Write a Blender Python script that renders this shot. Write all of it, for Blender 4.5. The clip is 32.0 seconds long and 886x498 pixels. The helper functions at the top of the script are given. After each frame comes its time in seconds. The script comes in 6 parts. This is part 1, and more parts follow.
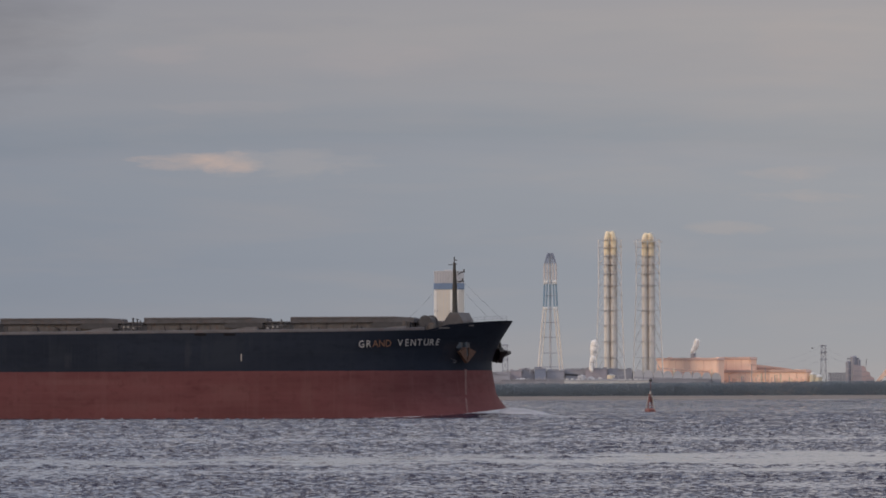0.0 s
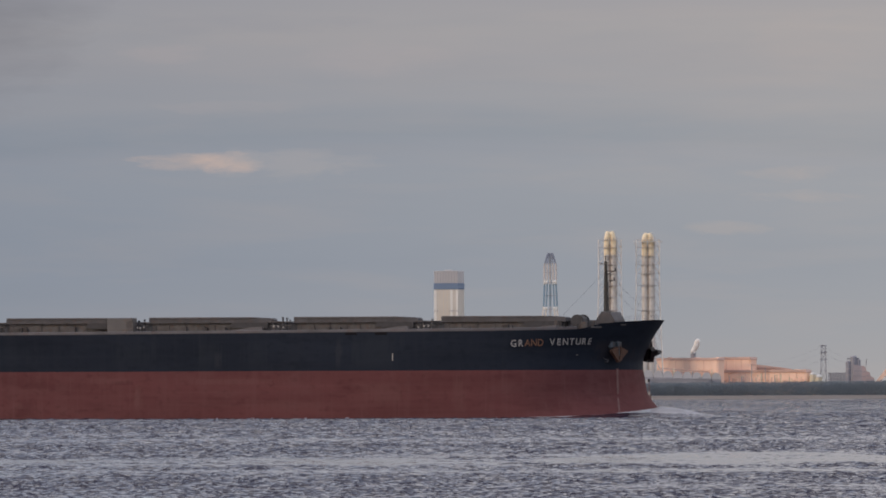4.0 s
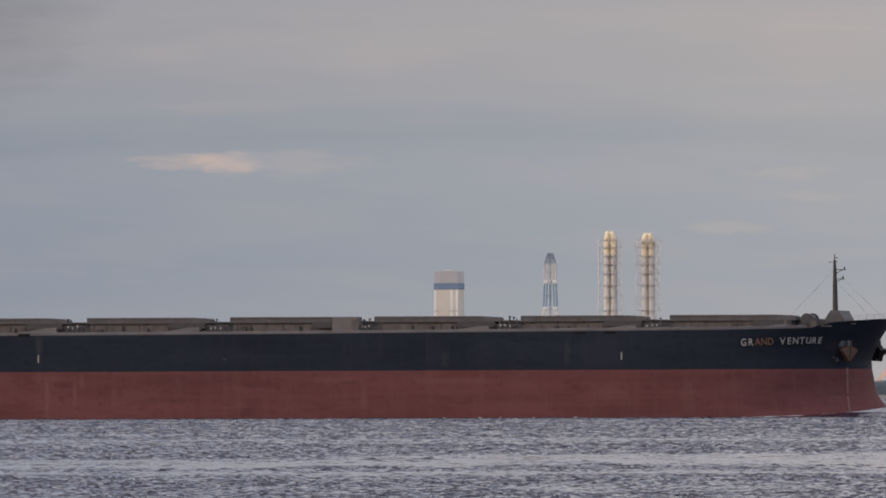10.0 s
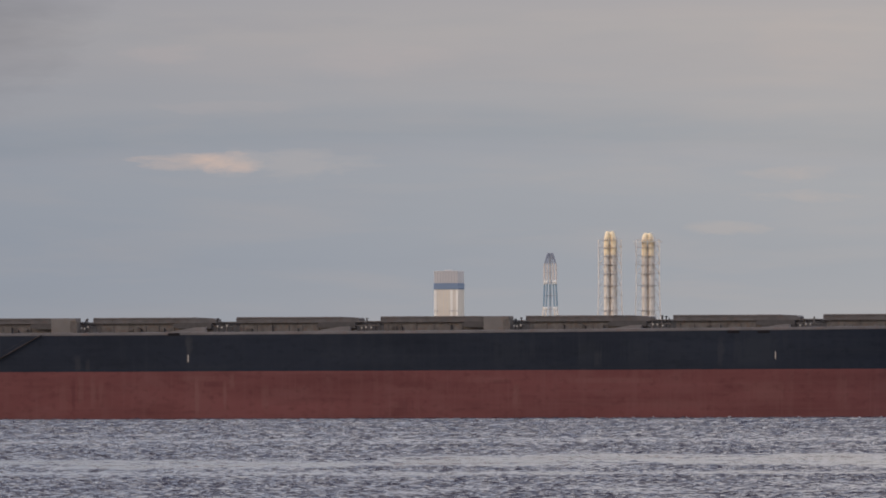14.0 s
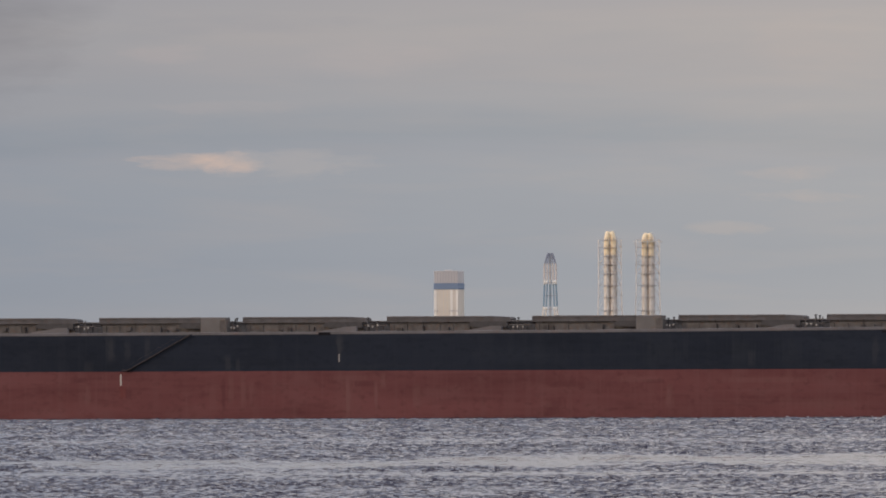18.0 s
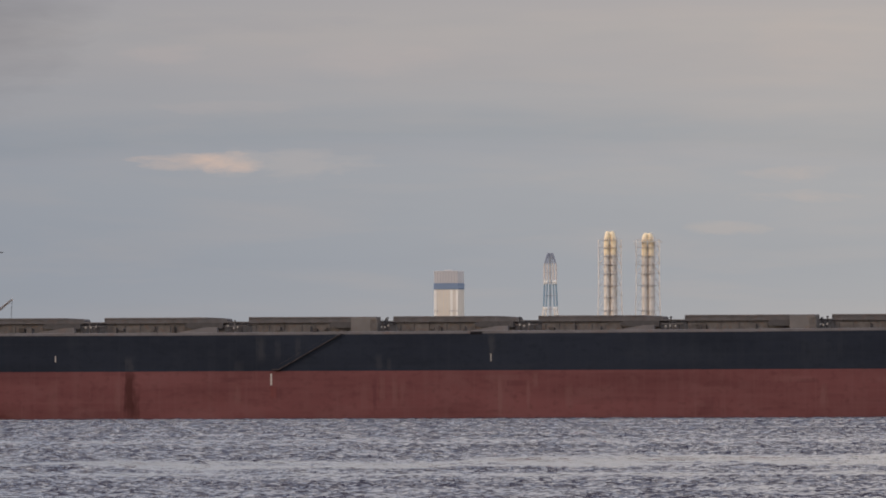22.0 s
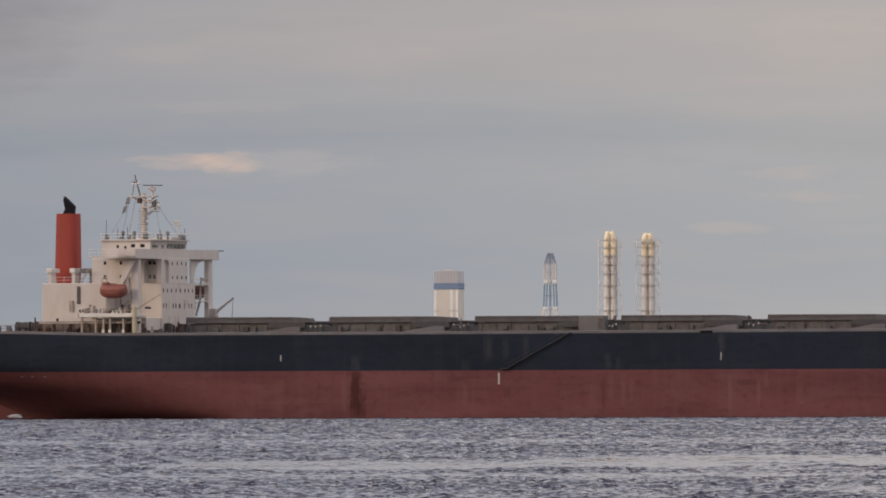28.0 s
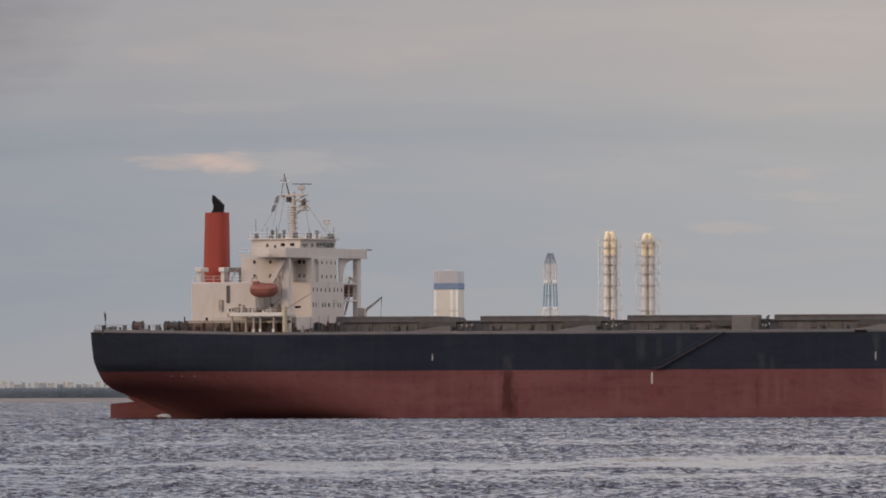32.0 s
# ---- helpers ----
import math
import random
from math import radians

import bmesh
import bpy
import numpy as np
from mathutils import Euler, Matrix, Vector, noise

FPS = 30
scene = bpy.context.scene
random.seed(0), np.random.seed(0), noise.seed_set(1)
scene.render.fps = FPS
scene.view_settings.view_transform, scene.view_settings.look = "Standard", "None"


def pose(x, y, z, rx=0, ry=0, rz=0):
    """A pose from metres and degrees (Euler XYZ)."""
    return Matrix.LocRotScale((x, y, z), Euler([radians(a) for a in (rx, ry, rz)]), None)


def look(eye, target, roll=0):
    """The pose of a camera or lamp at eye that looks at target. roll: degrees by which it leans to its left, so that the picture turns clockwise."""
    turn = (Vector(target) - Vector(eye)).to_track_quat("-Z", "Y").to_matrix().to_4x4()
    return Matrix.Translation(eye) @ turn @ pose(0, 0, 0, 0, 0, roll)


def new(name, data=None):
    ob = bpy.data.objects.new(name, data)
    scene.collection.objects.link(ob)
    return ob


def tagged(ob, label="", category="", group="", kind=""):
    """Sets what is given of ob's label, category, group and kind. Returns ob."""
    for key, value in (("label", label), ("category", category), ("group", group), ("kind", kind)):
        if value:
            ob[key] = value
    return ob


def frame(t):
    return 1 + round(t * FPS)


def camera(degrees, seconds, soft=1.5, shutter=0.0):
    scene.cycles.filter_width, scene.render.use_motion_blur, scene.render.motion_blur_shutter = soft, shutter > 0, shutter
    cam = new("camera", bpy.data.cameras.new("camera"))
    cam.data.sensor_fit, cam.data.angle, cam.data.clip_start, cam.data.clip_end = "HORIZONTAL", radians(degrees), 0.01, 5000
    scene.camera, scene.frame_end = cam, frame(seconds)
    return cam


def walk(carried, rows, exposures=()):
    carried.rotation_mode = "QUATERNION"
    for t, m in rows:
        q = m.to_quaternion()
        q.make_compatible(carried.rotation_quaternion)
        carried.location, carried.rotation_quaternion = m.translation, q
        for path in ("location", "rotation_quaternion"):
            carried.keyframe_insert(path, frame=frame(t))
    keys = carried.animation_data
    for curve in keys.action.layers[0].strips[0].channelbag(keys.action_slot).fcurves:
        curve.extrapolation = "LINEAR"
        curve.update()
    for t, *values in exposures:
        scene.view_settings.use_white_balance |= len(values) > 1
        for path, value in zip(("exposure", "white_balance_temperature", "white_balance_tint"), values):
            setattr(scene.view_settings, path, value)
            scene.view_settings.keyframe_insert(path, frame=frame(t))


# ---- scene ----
SECONDS = 32.0
EYE = (0.0, 0.0, 6.0)
TILT = 0.5244                      # degrees above the level
cam = camera(3.4854, SECONDS, soft=1.8)
view = look(EYE, (0.0, 1000.0, 6.0 + 1000.0 * math.tan(radians(TILT))), roll=-0.213)
walk(cam, [(0.0, view), (SECONDS, view)],
     [(0, 0.0, 6500, 10), (9, 0.18, 6550, 10), (19, 0.22, 6800, 10), (25, 0.26, 6850, 10), (32, 0.28, 6850, 10)])

# ---- light ----
SUN_AZ = radians(246.0)            # clockwise from +Y: behind the camera and to its left
SUN_EL = radians(19.0)


def sky_world():
    w = bpy.data.worlds.new("evening_sky")
    w.use_nodes = True
    nt = w.node_tree
    nt.nodes.clear()
    N, L = nt.nodes.new, nt.links.new
    out, bg = N("ShaderNodeOutputWorld"), N("ShaderNodeBackground")
    sky = N("ShaderNodeTexSky")
    sky.sky_type, sky.sun_disc = "NISHITA", False
    sky.sun_elevation, sky.sun_rotation = SUN_EL, SUN_AZ
    sky.air_density, sky.dust_density = 1.0, 2.0
    co, sep = N("ShaderNodeTexCoord"), N("ShaderNodeSeparateXYZ")
    L(co.outputs["Generated"], sep.inputs[0])

    def m(op, a, b=None, c=None, clamp=False):
        n = N("ShaderNodeMath")
        n.operation, n.use_clamp = op, clamp
        for i, v in enumerate((a, b, c)):
            if v is None:
                continue
            if isinstance(v, (int, float)):
                n.inputs[i].default_value = v
            else:
                L(v, n.inputs[i])
        return n.outputs[0]

    def mix(fac, a, b):
        n = N("ShaderNodeMix")
        n.data_type = "RGBA"
        L(fac, n.inputs[0])
        for i, v in ((6, a), (7, b)):
            if isinstance(v, tuple):
                n.inputs[i].default_value = (*v, 1)
            else:
                L(v, n.inputs[i])
        return n.outputs[2]

    def streaks(sx, sz, detail, rough, off):
        mp = N("ShaderNodeMapping")
        mp.inputs["Scale"].default_value = (sx, sx, sz)
        mp.inputs["Location"].default_value = off
        L(co.outputs["Generated"], mp.inputs[0])
        n = N("ShaderNodeTexNoise")
        n.inputs["Scale"].default_value = 1.0
        n.inputs["Detail"].default_value, n.inputs["Roughness"].default_value = detail, rough
        n.inputs["Distortion"].default_value = 0.3
        L(mp.outputs[0], n.inputs["Vector"])
        return n.outputs[0]

    el = sep.outputs["Z"]
    # the overcast, from the horizon up to the zenith
    ramp = N("ShaderNodeValToRGB")
    cr = ramp.color_ramp
    stops = [(0.0, (0.335, 0.335, 0.358)), (0.12, (0.31, 0.325, 0.362)), (0.3, (0.285, 0.31, 0.358)), (0.5, (0.30, 0.32, 0.362)),
             (0.565, (0.298, 0.316, 0.36)), (0.598, (0.281, 0.304, 0.347)), (0.64, (0.285, 0.306, 0.348)), (0.69, (0.322, 0.326, 0.355)),
             (0.72, (0.318, 0.322, 0.352)), (0.79, (0.34, 0.332, 0.354)), (0.87, (0.352, 0.34, 0.356)), (0.96, (0.325, 0.322, 0.35)), (1.0, (0.335, 0.328, 0.352))]
    while len(cr.elements) < len(stops):
        cr.elements.new(0.5)
    for e, (pos, col) in zip(cr.elements, stops):
        e.position, e.color = pos, (*col, 1)
    wav = m("SUBTRACT", streaks(24, 170, 3, 0.5, (2.3, 0.7, 0.1)), 0.5)
    h = m("ADD", el, m("MULTIPLY", wav, 0.004))
    L(m("DIVIDE", h, 0.0275, clamp=True), ramp.inputs[0])
    high = N("ShaderNodeValToRGB")
    hr = high.color_ramp
    hr.elements[0].position, hr.elements[0].color = 0.028, (1, 1, 1, 1)
    hr.elements[1].position, hr.elements[1].color = 0.6, (2.0, 2.12, 2.4, 1)
    mid = hr.elements.new(0.12)
    mid.color = (1.42, 1.46, 1.53, 1)
    L(el, high.inputs[0])
    mul = N("ShaderNodeMix")
    mul.data_type, mul.blend_type = "RGBA", "MULTIPLY"
    mul.inputs[0].default_value = 1.0
    L(ramp.outputs[0], mul.inputs[6])
    L(high.outputs[0], mul.inputs[7])
    # broken warmer and greyer streaks of cloud
    fine = streaks(55, 420, 5, 0.55, (0.4, 3.1, 0.6))
    f1 = m("MULTIPLY", m("SUBTRACT", fine, 0.47, clamp=True), 3.0, clamp=True)
    c1 = mix(m("MULTIPLY", f1, 0.30), mul.outputs[2], (0.40, 0.36, 0.355))
    f2 = m("MULTIPLY", m("SUBTRACT", streaks(38, 300, 4, 0.5, (5.2, 1.1, 2.6)), 0.5, clamp=True), 3.0, clamp=True)
    c2 = mix(m("MULTIPLY", f2, 0.35), c1, (0.25, 0.275, 0.32))

    # clouds that the low sun still catches
    def puff(cx, cz, wx, wz, amount, colour, base, seed, torn=4.0):
        px = m("DIVIDE", m("SUBTRACT", m("DIVIDE", sep.outputs["X"], sep.outputs["Y"]), cx), wx)
        pz = m("DIVIDE", m("SUBTRACT", m("DIVIDE", el, sep.outputs["Y"]), cz), wz)
        r = m("ADD", m("MULTIPLY", px, px), m("MULTIPLY", pz, pz))
        ragged = m("MULTIPLY", m("SUBTRACT", streaks(240, 1000, 5, 0.6, seed), 0.5), torn)
        f = m("SUBTRACT", m("SUBTRACT", 1.0, r), ragged, clamp=True)
        front = m("GREATER_THAN", sep.outputs["Y"], 0.0)
        return mix(m("MULTIPLY", m("MULTIPLY", f, amount), front), base, colour)

    side = m("ADD", 1.0, m("MULTIPLY", m("MINIMUM", m("MAXIMUM", sep.outputs["X"], -0.045), 0.045), 3.4))
    tint = N("ShaderNodeVectorMath")
    tint.operation = "SCALE"
    L(c2, tint.inputs[0])
    L(side, tint.inputs["Scale"])
    sweep = m("MINIMUM", m("MAXIMUM", sep.outputs["X"], -0.06), 0.06)
    warm, hue = N("ShaderNodeCombineXYZ"), N("ShaderNodeVectorMath")
    L(m("ADD", 1.0, m("MULTIPLY", sweep, 1.1)), warm.inputs[0])
    warm.inputs[1].default_value = 1.0
    L(m("ADD", 1.0, m("MULTIPLY", sweep, -1.5)), warm.inputs[2])
    hue.operation = "MULTIPLY"
    L(tint.outputs[0], hue.inputs[0])
    L(warm.outputs[0], hue.inputs[1])
    c2 = hue.outputs[0]
    c = puff(-0.0172, 0.0152, 0.0044, 0.0006, 0.4, (0.57, 0.43, 0.365), c2, (1, 2, 3))
    c = puff(-0.0148, 0.0150, 0.0026, 0.0008, 0.5, (0.59, 0.44, 0.375), c, (3, 2, 6))
    c = puff(-0.0105, 0.0151, 0.0062, 0.0011, 0.28, (0.43, 0.39, 0.38), c, (4, 2, 1))
    c = puff(0.0245, 0.0142, 0.0040, 0.0006, 0.30, (0.47, 0.40, 0.37), c, (2, 7, 3))
    c = puff(0.0250, 0.0127, 0.0042, 0.0005, 0.30, (0.47, 0.40, 0.37), c, (6, 1, 5))
    c = puff(0.0197, 0.0105, 0.0032, 0.0005, 0.30, (0.46, 0.40, 0.37), c, (8, 3, 2))
    c = puff(-0.0188, 0.0226, 0.0034, 0.0007, 0.16, (0.45, 0.375, 0.37), c, (9, 4, 2))
    c = puff(-0.0045, 0.0221, 0.0062, 0.0014, 0.16, (0.43, 0.375, 0.375), c, (5, 4, 8), 3.0)
    c = puff(-0.0150, 0.0190, 0.0052, 0.0005, 0.14, (0.43, 0.37, 0.37), c, (3, 8, 8))
    c = puff(0.0255, 0.0235, 0.0052, 0.0022, 0.16, (0.45, 0.39, 0.375), c, (1, 8, 4), 3.0)
    c = puff(-0.0130, 0.0246, 0.0080, 0.0008, 0.3, (0.28, 0.285, 0.325), c, (7, 5, 2), 3.0)
    c = puff(-0.0345, 0.0295, 0.0125, 0.0120, 0.62, (0.19, 0.19, 0.22), c, (2, 5, 9), 0.9)
    mixed = N("ShaderNodeMix")
    mixed.data_type = "RGBA"
    mixed.inputs[0].default_value = 0.93
    sc = N("ShaderNodeMix")
    sc.data_type, sc.blend_type = "RGBA", "MULTIPLY"
    sc.inputs[0].default_value = 1.0
    L(sky.outputs[0], sc.inputs[6])
    sc.inputs[7].default_value = (0.1, 0.1, 0.1, 1)
    L(sc.outputs[2], mixed.inputs[6])
    L(c, mixed.inputs[7])
    L(mixed.outputs[2], bg.inputs[0])
    bg.inputs[1].default_value = 1.0
    L(bg.outputs[0], out.inputs[0])
    scene.world = w


sky_world()
sun = new("sun", bpy.data.lights.new("sun", "SUN"))
sun.data.energy, sun.data.angle, sun.data.color = 1.2, radians(24), (1.0, 0.72, 0.48)
sd = Vector((math.sin(SUN_AZ) * math.cos(SUN_EL), math.cos(SUN_AZ) * math.cos(SUN_EL), math.sin(SUN_EL)))
sun.matrix_world = look(sd * 300, (0, 0, 0))


# ---- materials ----
def material(name, colour, rough=0.6, metal=0.0, vary=0.12, scale=0.5, bump=0.0, stain=None, stretch=(1, 1, 1), amount=0.5, spec=0.5):
    """Paint with broad variation, an optional second stain colour in stretched patches, and fine relief."""
    mat = bpy.data.materials.new(name)
    mat.use_nodes = True
    nt = mat.node_tree
    N, L = nt.nodes.new, nt.links.new
    b = nt.nodes["Principled BSDF"]
    b.inputs["Roughness"].default_value, b.inputs["Metallic"].default_value = rough, metal
    b.inputs["Specular IOR Level"].default_value = spec
    co, mp = N("ShaderNodeTexCoord"), N("ShaderNodeMapping")
    mp.inputs["Scale"].default_value = stretch
    L(co.outputs["Object"], mp.inputs[0])
    n1 = N("ShaderNodeTexNoise")
    n1.inputs["Scale"].default_value, n1.inputs["Detail"].default_value = scale, 6
    L(mp.outputs[0], n1.inputs["Vector"])
    hsv = N("ShaderNodeHueSaturation")
    hsv.inputs["Color"].default_value = (*colour, 1)
    mr = N("ShaderNodeMapRange")
    mr.inputs[1].default_value, mr.inputs[2].default_value = 0.25, 0.75
    mr.inputs[3].default_value, mr.inputs[4].default_value = 1 - vary, 1 + vary
    L(n1.outputs[0], mr.inputs[0])
    L(mr.outputs[0], hsv.inputs["Value"])
    last = hsv.outputs[0]
    if stain:
        n2 = N("ShaderNodeTexNoise")
        n2.inputs["Scale"].default_value, n2.inputs["Detail"].default_value, n2.inputs["Roughness"].default_value = scale * 1.7, 8, 0.62
        L(mp.outputs[0], n2.inputs["Vector"])
        r = N("ShaderNodeMapRange")
        r.inputs[1].default_value, r.inputs[2].default_value, r.inputs[4].default_value = 0.5, 0.72, amount
        L(n2.outputs[0], r.inputs[0])
        mx = N("ShaderNodeMix")
        mx.data_type = "RGBA"
        L(r.outputs[0], mx.inputs[0])
        L(last, mx.inputs[6])
        mx.inputs[7].default_value = (*stain, 1)
        last = mx.outputs[2]
    L(last, b.inputs["Base Color"])
    if bump:
        n3 = N("ShaderNodeTexNoise")
        n3.inputs["Scale"].default_value, n3.inputs["Detail"].default_value = scale * 9, 4
        L(co.outputs["Object"], n3.inputs["Vector"])
        bp = N("ShaderNodeBump")
        bp.inputs["Strength"].default_value, bp.inputs["Distance"].default_value = bump, 0.05
        L(n3.outputs[0], bp.inputs["Height"])
        L(bp.outputs[0], b.inputs["Normal"])
    return mat


def hull_paint(name, colour, streak, patches, rough):
    """Weathered hull paint: long streaks down the side, plate patches, and scuffed areas (x0, x1, z0, z1, strength, colour)."""
    mat = bpy.data.materials.new(name)
    mat.use_nodes = True
    nt = mat.node_tree
    N, L = nt.nodes.new, nt.links.new
    b = nt.nodes["Principled BSDF"]
    b.inputs["Roughness"].default_value = rough
    b.inputs["Specular IOR Level"].default_value = 0.025
    co, sep = N("ShaderNodeTexCoord"), N("ShaderNodeSeparateXYZ")
    L(co.outputs["Object"], sep.inputs[0])

    def m(op, a, c=None, clamp=False):
        n = N("ShaderNodeMath")
        n.operation, n.use_clamp = op, clamp
        for i, v in enumerate((a, c)):
            if v is None:
                continue
            if isinstance(v, (int, float)):
                n.inputs[i].default_value = v
            else:
                L(v, n.inputs[i])
        return n.outputs[0]

    def noise_tex(sx, sz, detail=5):
        mp, n = N("ShaderNodeMapping"), N("ShaderNodeTexNoise")
        mp.inputs["Scale"].default_value = (sx, sx, sz)
        L(co.outputs["Object"], mp.inputs[0])
        n.inputs["Scale"].default_value, n.inputs["Detail"].default_value = 1, detail
        L(mp.outputs[0], n.inputs["Vector"])
        return n.outputs[0]

    def blend(f, a, c):
        n = N("ShaderNodeMix")
        n.data_type = "RGBA"
        L(f, n.inputs[0])
        for i, v in ((6, a), (7, c)):
            if isinstance(v, tuple):
                n.inputs[i].default_value = (*v, 1)
            else:
                L(v, n.inputs[i])
        return n.outputs[2]

    broad = noise_tex(0.035, 0.22)
    down = noise_tex(0.55, 0.045)
    fine = noise_tex(2.5, 2.5)
    v = m("ADD", 0.55, m("MULTIPLY", broad, 0.9))
    hsv = N("ShaderNodeHueSaturation")
    hsv.inputs["Color"].default_value = (*colour, 1)
    L(v, hsv.inputs["Value"])
    col = blend(m("MULTIPLY", m("SUBTRACT", down, 0.5, clamp=True), 1.5), hsv.outputs[0], streak)
    # horizontal scrape lines along the side
    lines = noise_tex(0.02, 1.4)
    col = blend(m("MULTIPLY", m("SUBTRACT", lines, 0.54, clamp=True), 1.6), col, streak)
    # blotches where plating has been patched
    blot = noise_tex(0.16, 0.3, 3)
    dark = noise_tex(0.09, 0.5, 4)
    col = blend(m("MULTIPLY", m("SUBTRACT", blot, 0.55, clamp=True), 2.2), col, streak)
    col = blend(m("MULTIPLY", m("SUBTRACT", dark, 0.56, clamp=True), 2.2), col, tuple(0.55 * v for v in colour))
    mott = noise_tex(0.7, 1.1, 6)
    col = blend(m("MULTIPLY", m("SUBTRACT", mott, 0.53, clamp=True), 2.0), col, tuple(0.6 * v for v in colour))
    thin = noise_tex(1.9, 0.07, 3)
    col = blend(m("MULTIPLY", m("SUBTRACT", thin, 0.6, clamp=True), 2.4), col, streak)
    ragged, drip = noise_tex(0.8, 0.5), noise_tex(2.6, 0.16)
    for x0, x1, z0, z1, k, tone, *lean in patches:
        along = m("ADD", sep.outputs["X"], m("MULTIPLY", m("SUBTRACT", sep.outputs["Z"], z1), lean[0])) if lean else sep.outputs["X"]
        fx = m("SUBTRACT", 1.0, m("ABSOLUTE", m("DIVIDE", m("SUBTRACT", along, (x0 + x1) / 2), (x1 - x0) / 2)))
        fz = m("SUBTRACT", 1.0, m("ABSOLUTE", m("DIVIDE", m("SUBTRACT", sep.outputs["Z"], (z0 + z1) / 2), (z1 - z0) / 2)))
        wob = m("ADD", m("MULTIPLY", m("SUBTRACT", ragged, 0.5), 2.6), m("MULTIPLY", m("SUBTRACT", drip, 0.5), 3.0))
        f = m("MULTIPLY", m("ADD", m("MULTIPLY", fx, 1.6), wob, clamp=True), m("MULTIPLY", fz, 1.8, clamp=True))
        f = m("MULTIPLY", f, k * 0.5, clamp=True)
        col = blend(f, col, tone)
    L(col, b.inputs["Base Color"])
    bp = N("ShaderNodeBump")
    bp.inputs["Strength"].default_value, bp.inputs["Distance"].default_value = 0.25, 0.06
    L(m("ADD", m("MULTIPLY", fine, 0.4), down), bp.inputs["Height"])
    L(bp.outputs[0], b.inputs["Normal"])
    return mat


def water_material(name, chop, wind=None):
    """Clear dark water whose facets are tilted by small ripples; wind names the attribute that calms them in the slicks."""
    mat = bpy.data.materials.new(name)
    mat.use_nodes = True
    nt = mat.node_tree
    N, L = nt.nodes.new, nt.links.new
    b = nt.nodes["Principled BSDF"]
    b.inputs["Base Color"].default_value = (0.022, 0.0185, 0.035, 1)
    b.inputs["IOR"].default_value = 1.33
    co, geo = N("ShaderNodeTexCoord"), N("ShaderNodeNewGeometry")
    tilt = None
    for scale, k in (((0.9, 0.11, 2.0), 0.75), ((3.8, 0.3, 7.0), 1.1)):
        mp, n = N("ShaderNodeMapping"), N("ShaderNodeTexNoise")
        mp.inputs["Scale"].default_value = scale
        L(co.outputs["Object"], mp.inputs[0])
        n.inputs["Scale"].default_value, n.inputs["Detail"].default_value = 1.0, 3
        L(mp.outputs[0], n.inputs["Vector"])
        mid, sc = N("ShaderNodeVectorMath"), N("ShaderNodeVectorMath")
        mid.operation, sc.operation = "SUBTRACT", "MULTIPLY"
        mid.inputs[1].default_value = (0.5, 0.5, 0.5)
        sc.inputs[1].default_value = (k * chop, k * chop, 0.0)
        L(n.outputs["Color"], mid.inputs[0])
        L(mid.outputs[0], sc.inputs[0])
        if tilt:
            add = N("ShaderNodeVectorMath")
            L(tilt, add.inputs[0])
            L(sc.outputs[0], add.inputs[1])
            tilt = add.outputs[0]
        else:
            tilt = sc.outputs[0]
    if wind:
        at, ease = N("ShaderNodeAttribute"), N("ShaderNodeVectorMath")
        at.attribute_name = wind
        ease.operation = "SCALE"
        L(tilt, ease.inputs[0])
        L(at.outputs["Fac"], ease.inputs["Scale"])
        tilt = ease.outputs[0]
    add, unit = N("ShaderNodeVectorMath"), N("ShaderNodeVectorMath")
    unit.operation = "NORMALIZE"
    L(geo.outputs["Normal"], add.inputs[0])
    L(tilt, add.inputs[1])
    L(add.outputs[0], unit.inputs[0])
    L(unit.outputs[0], b.inputs["Normal"])
    # smoother and rougher reaches
    m2, n2 = N("ShaderNodeMapping"), N("ShaderNodeTexNoise")
    m2.inputs["Scale"].default_value = (0.02, 0.006, 1)
    L(co.outputs["Object"], m2.inputs[0])
    n2.inputs["Scale"].default_value = 1.0
    L(m2.outputs[0], n2.inputs["Vector"])
    r = N("ShaderNodeMapRange")
    r.inputs[1].default_value, r.inputs[2].default_value, r.inputs[3].default_value, r.inputs[4].default_value = 0.3, 0.7, 0.01, 0.05
    L(n2.outputs[0], r.inputs[0])
    L(r.outputs[0], b.inputs["Roughness"])
    return mat


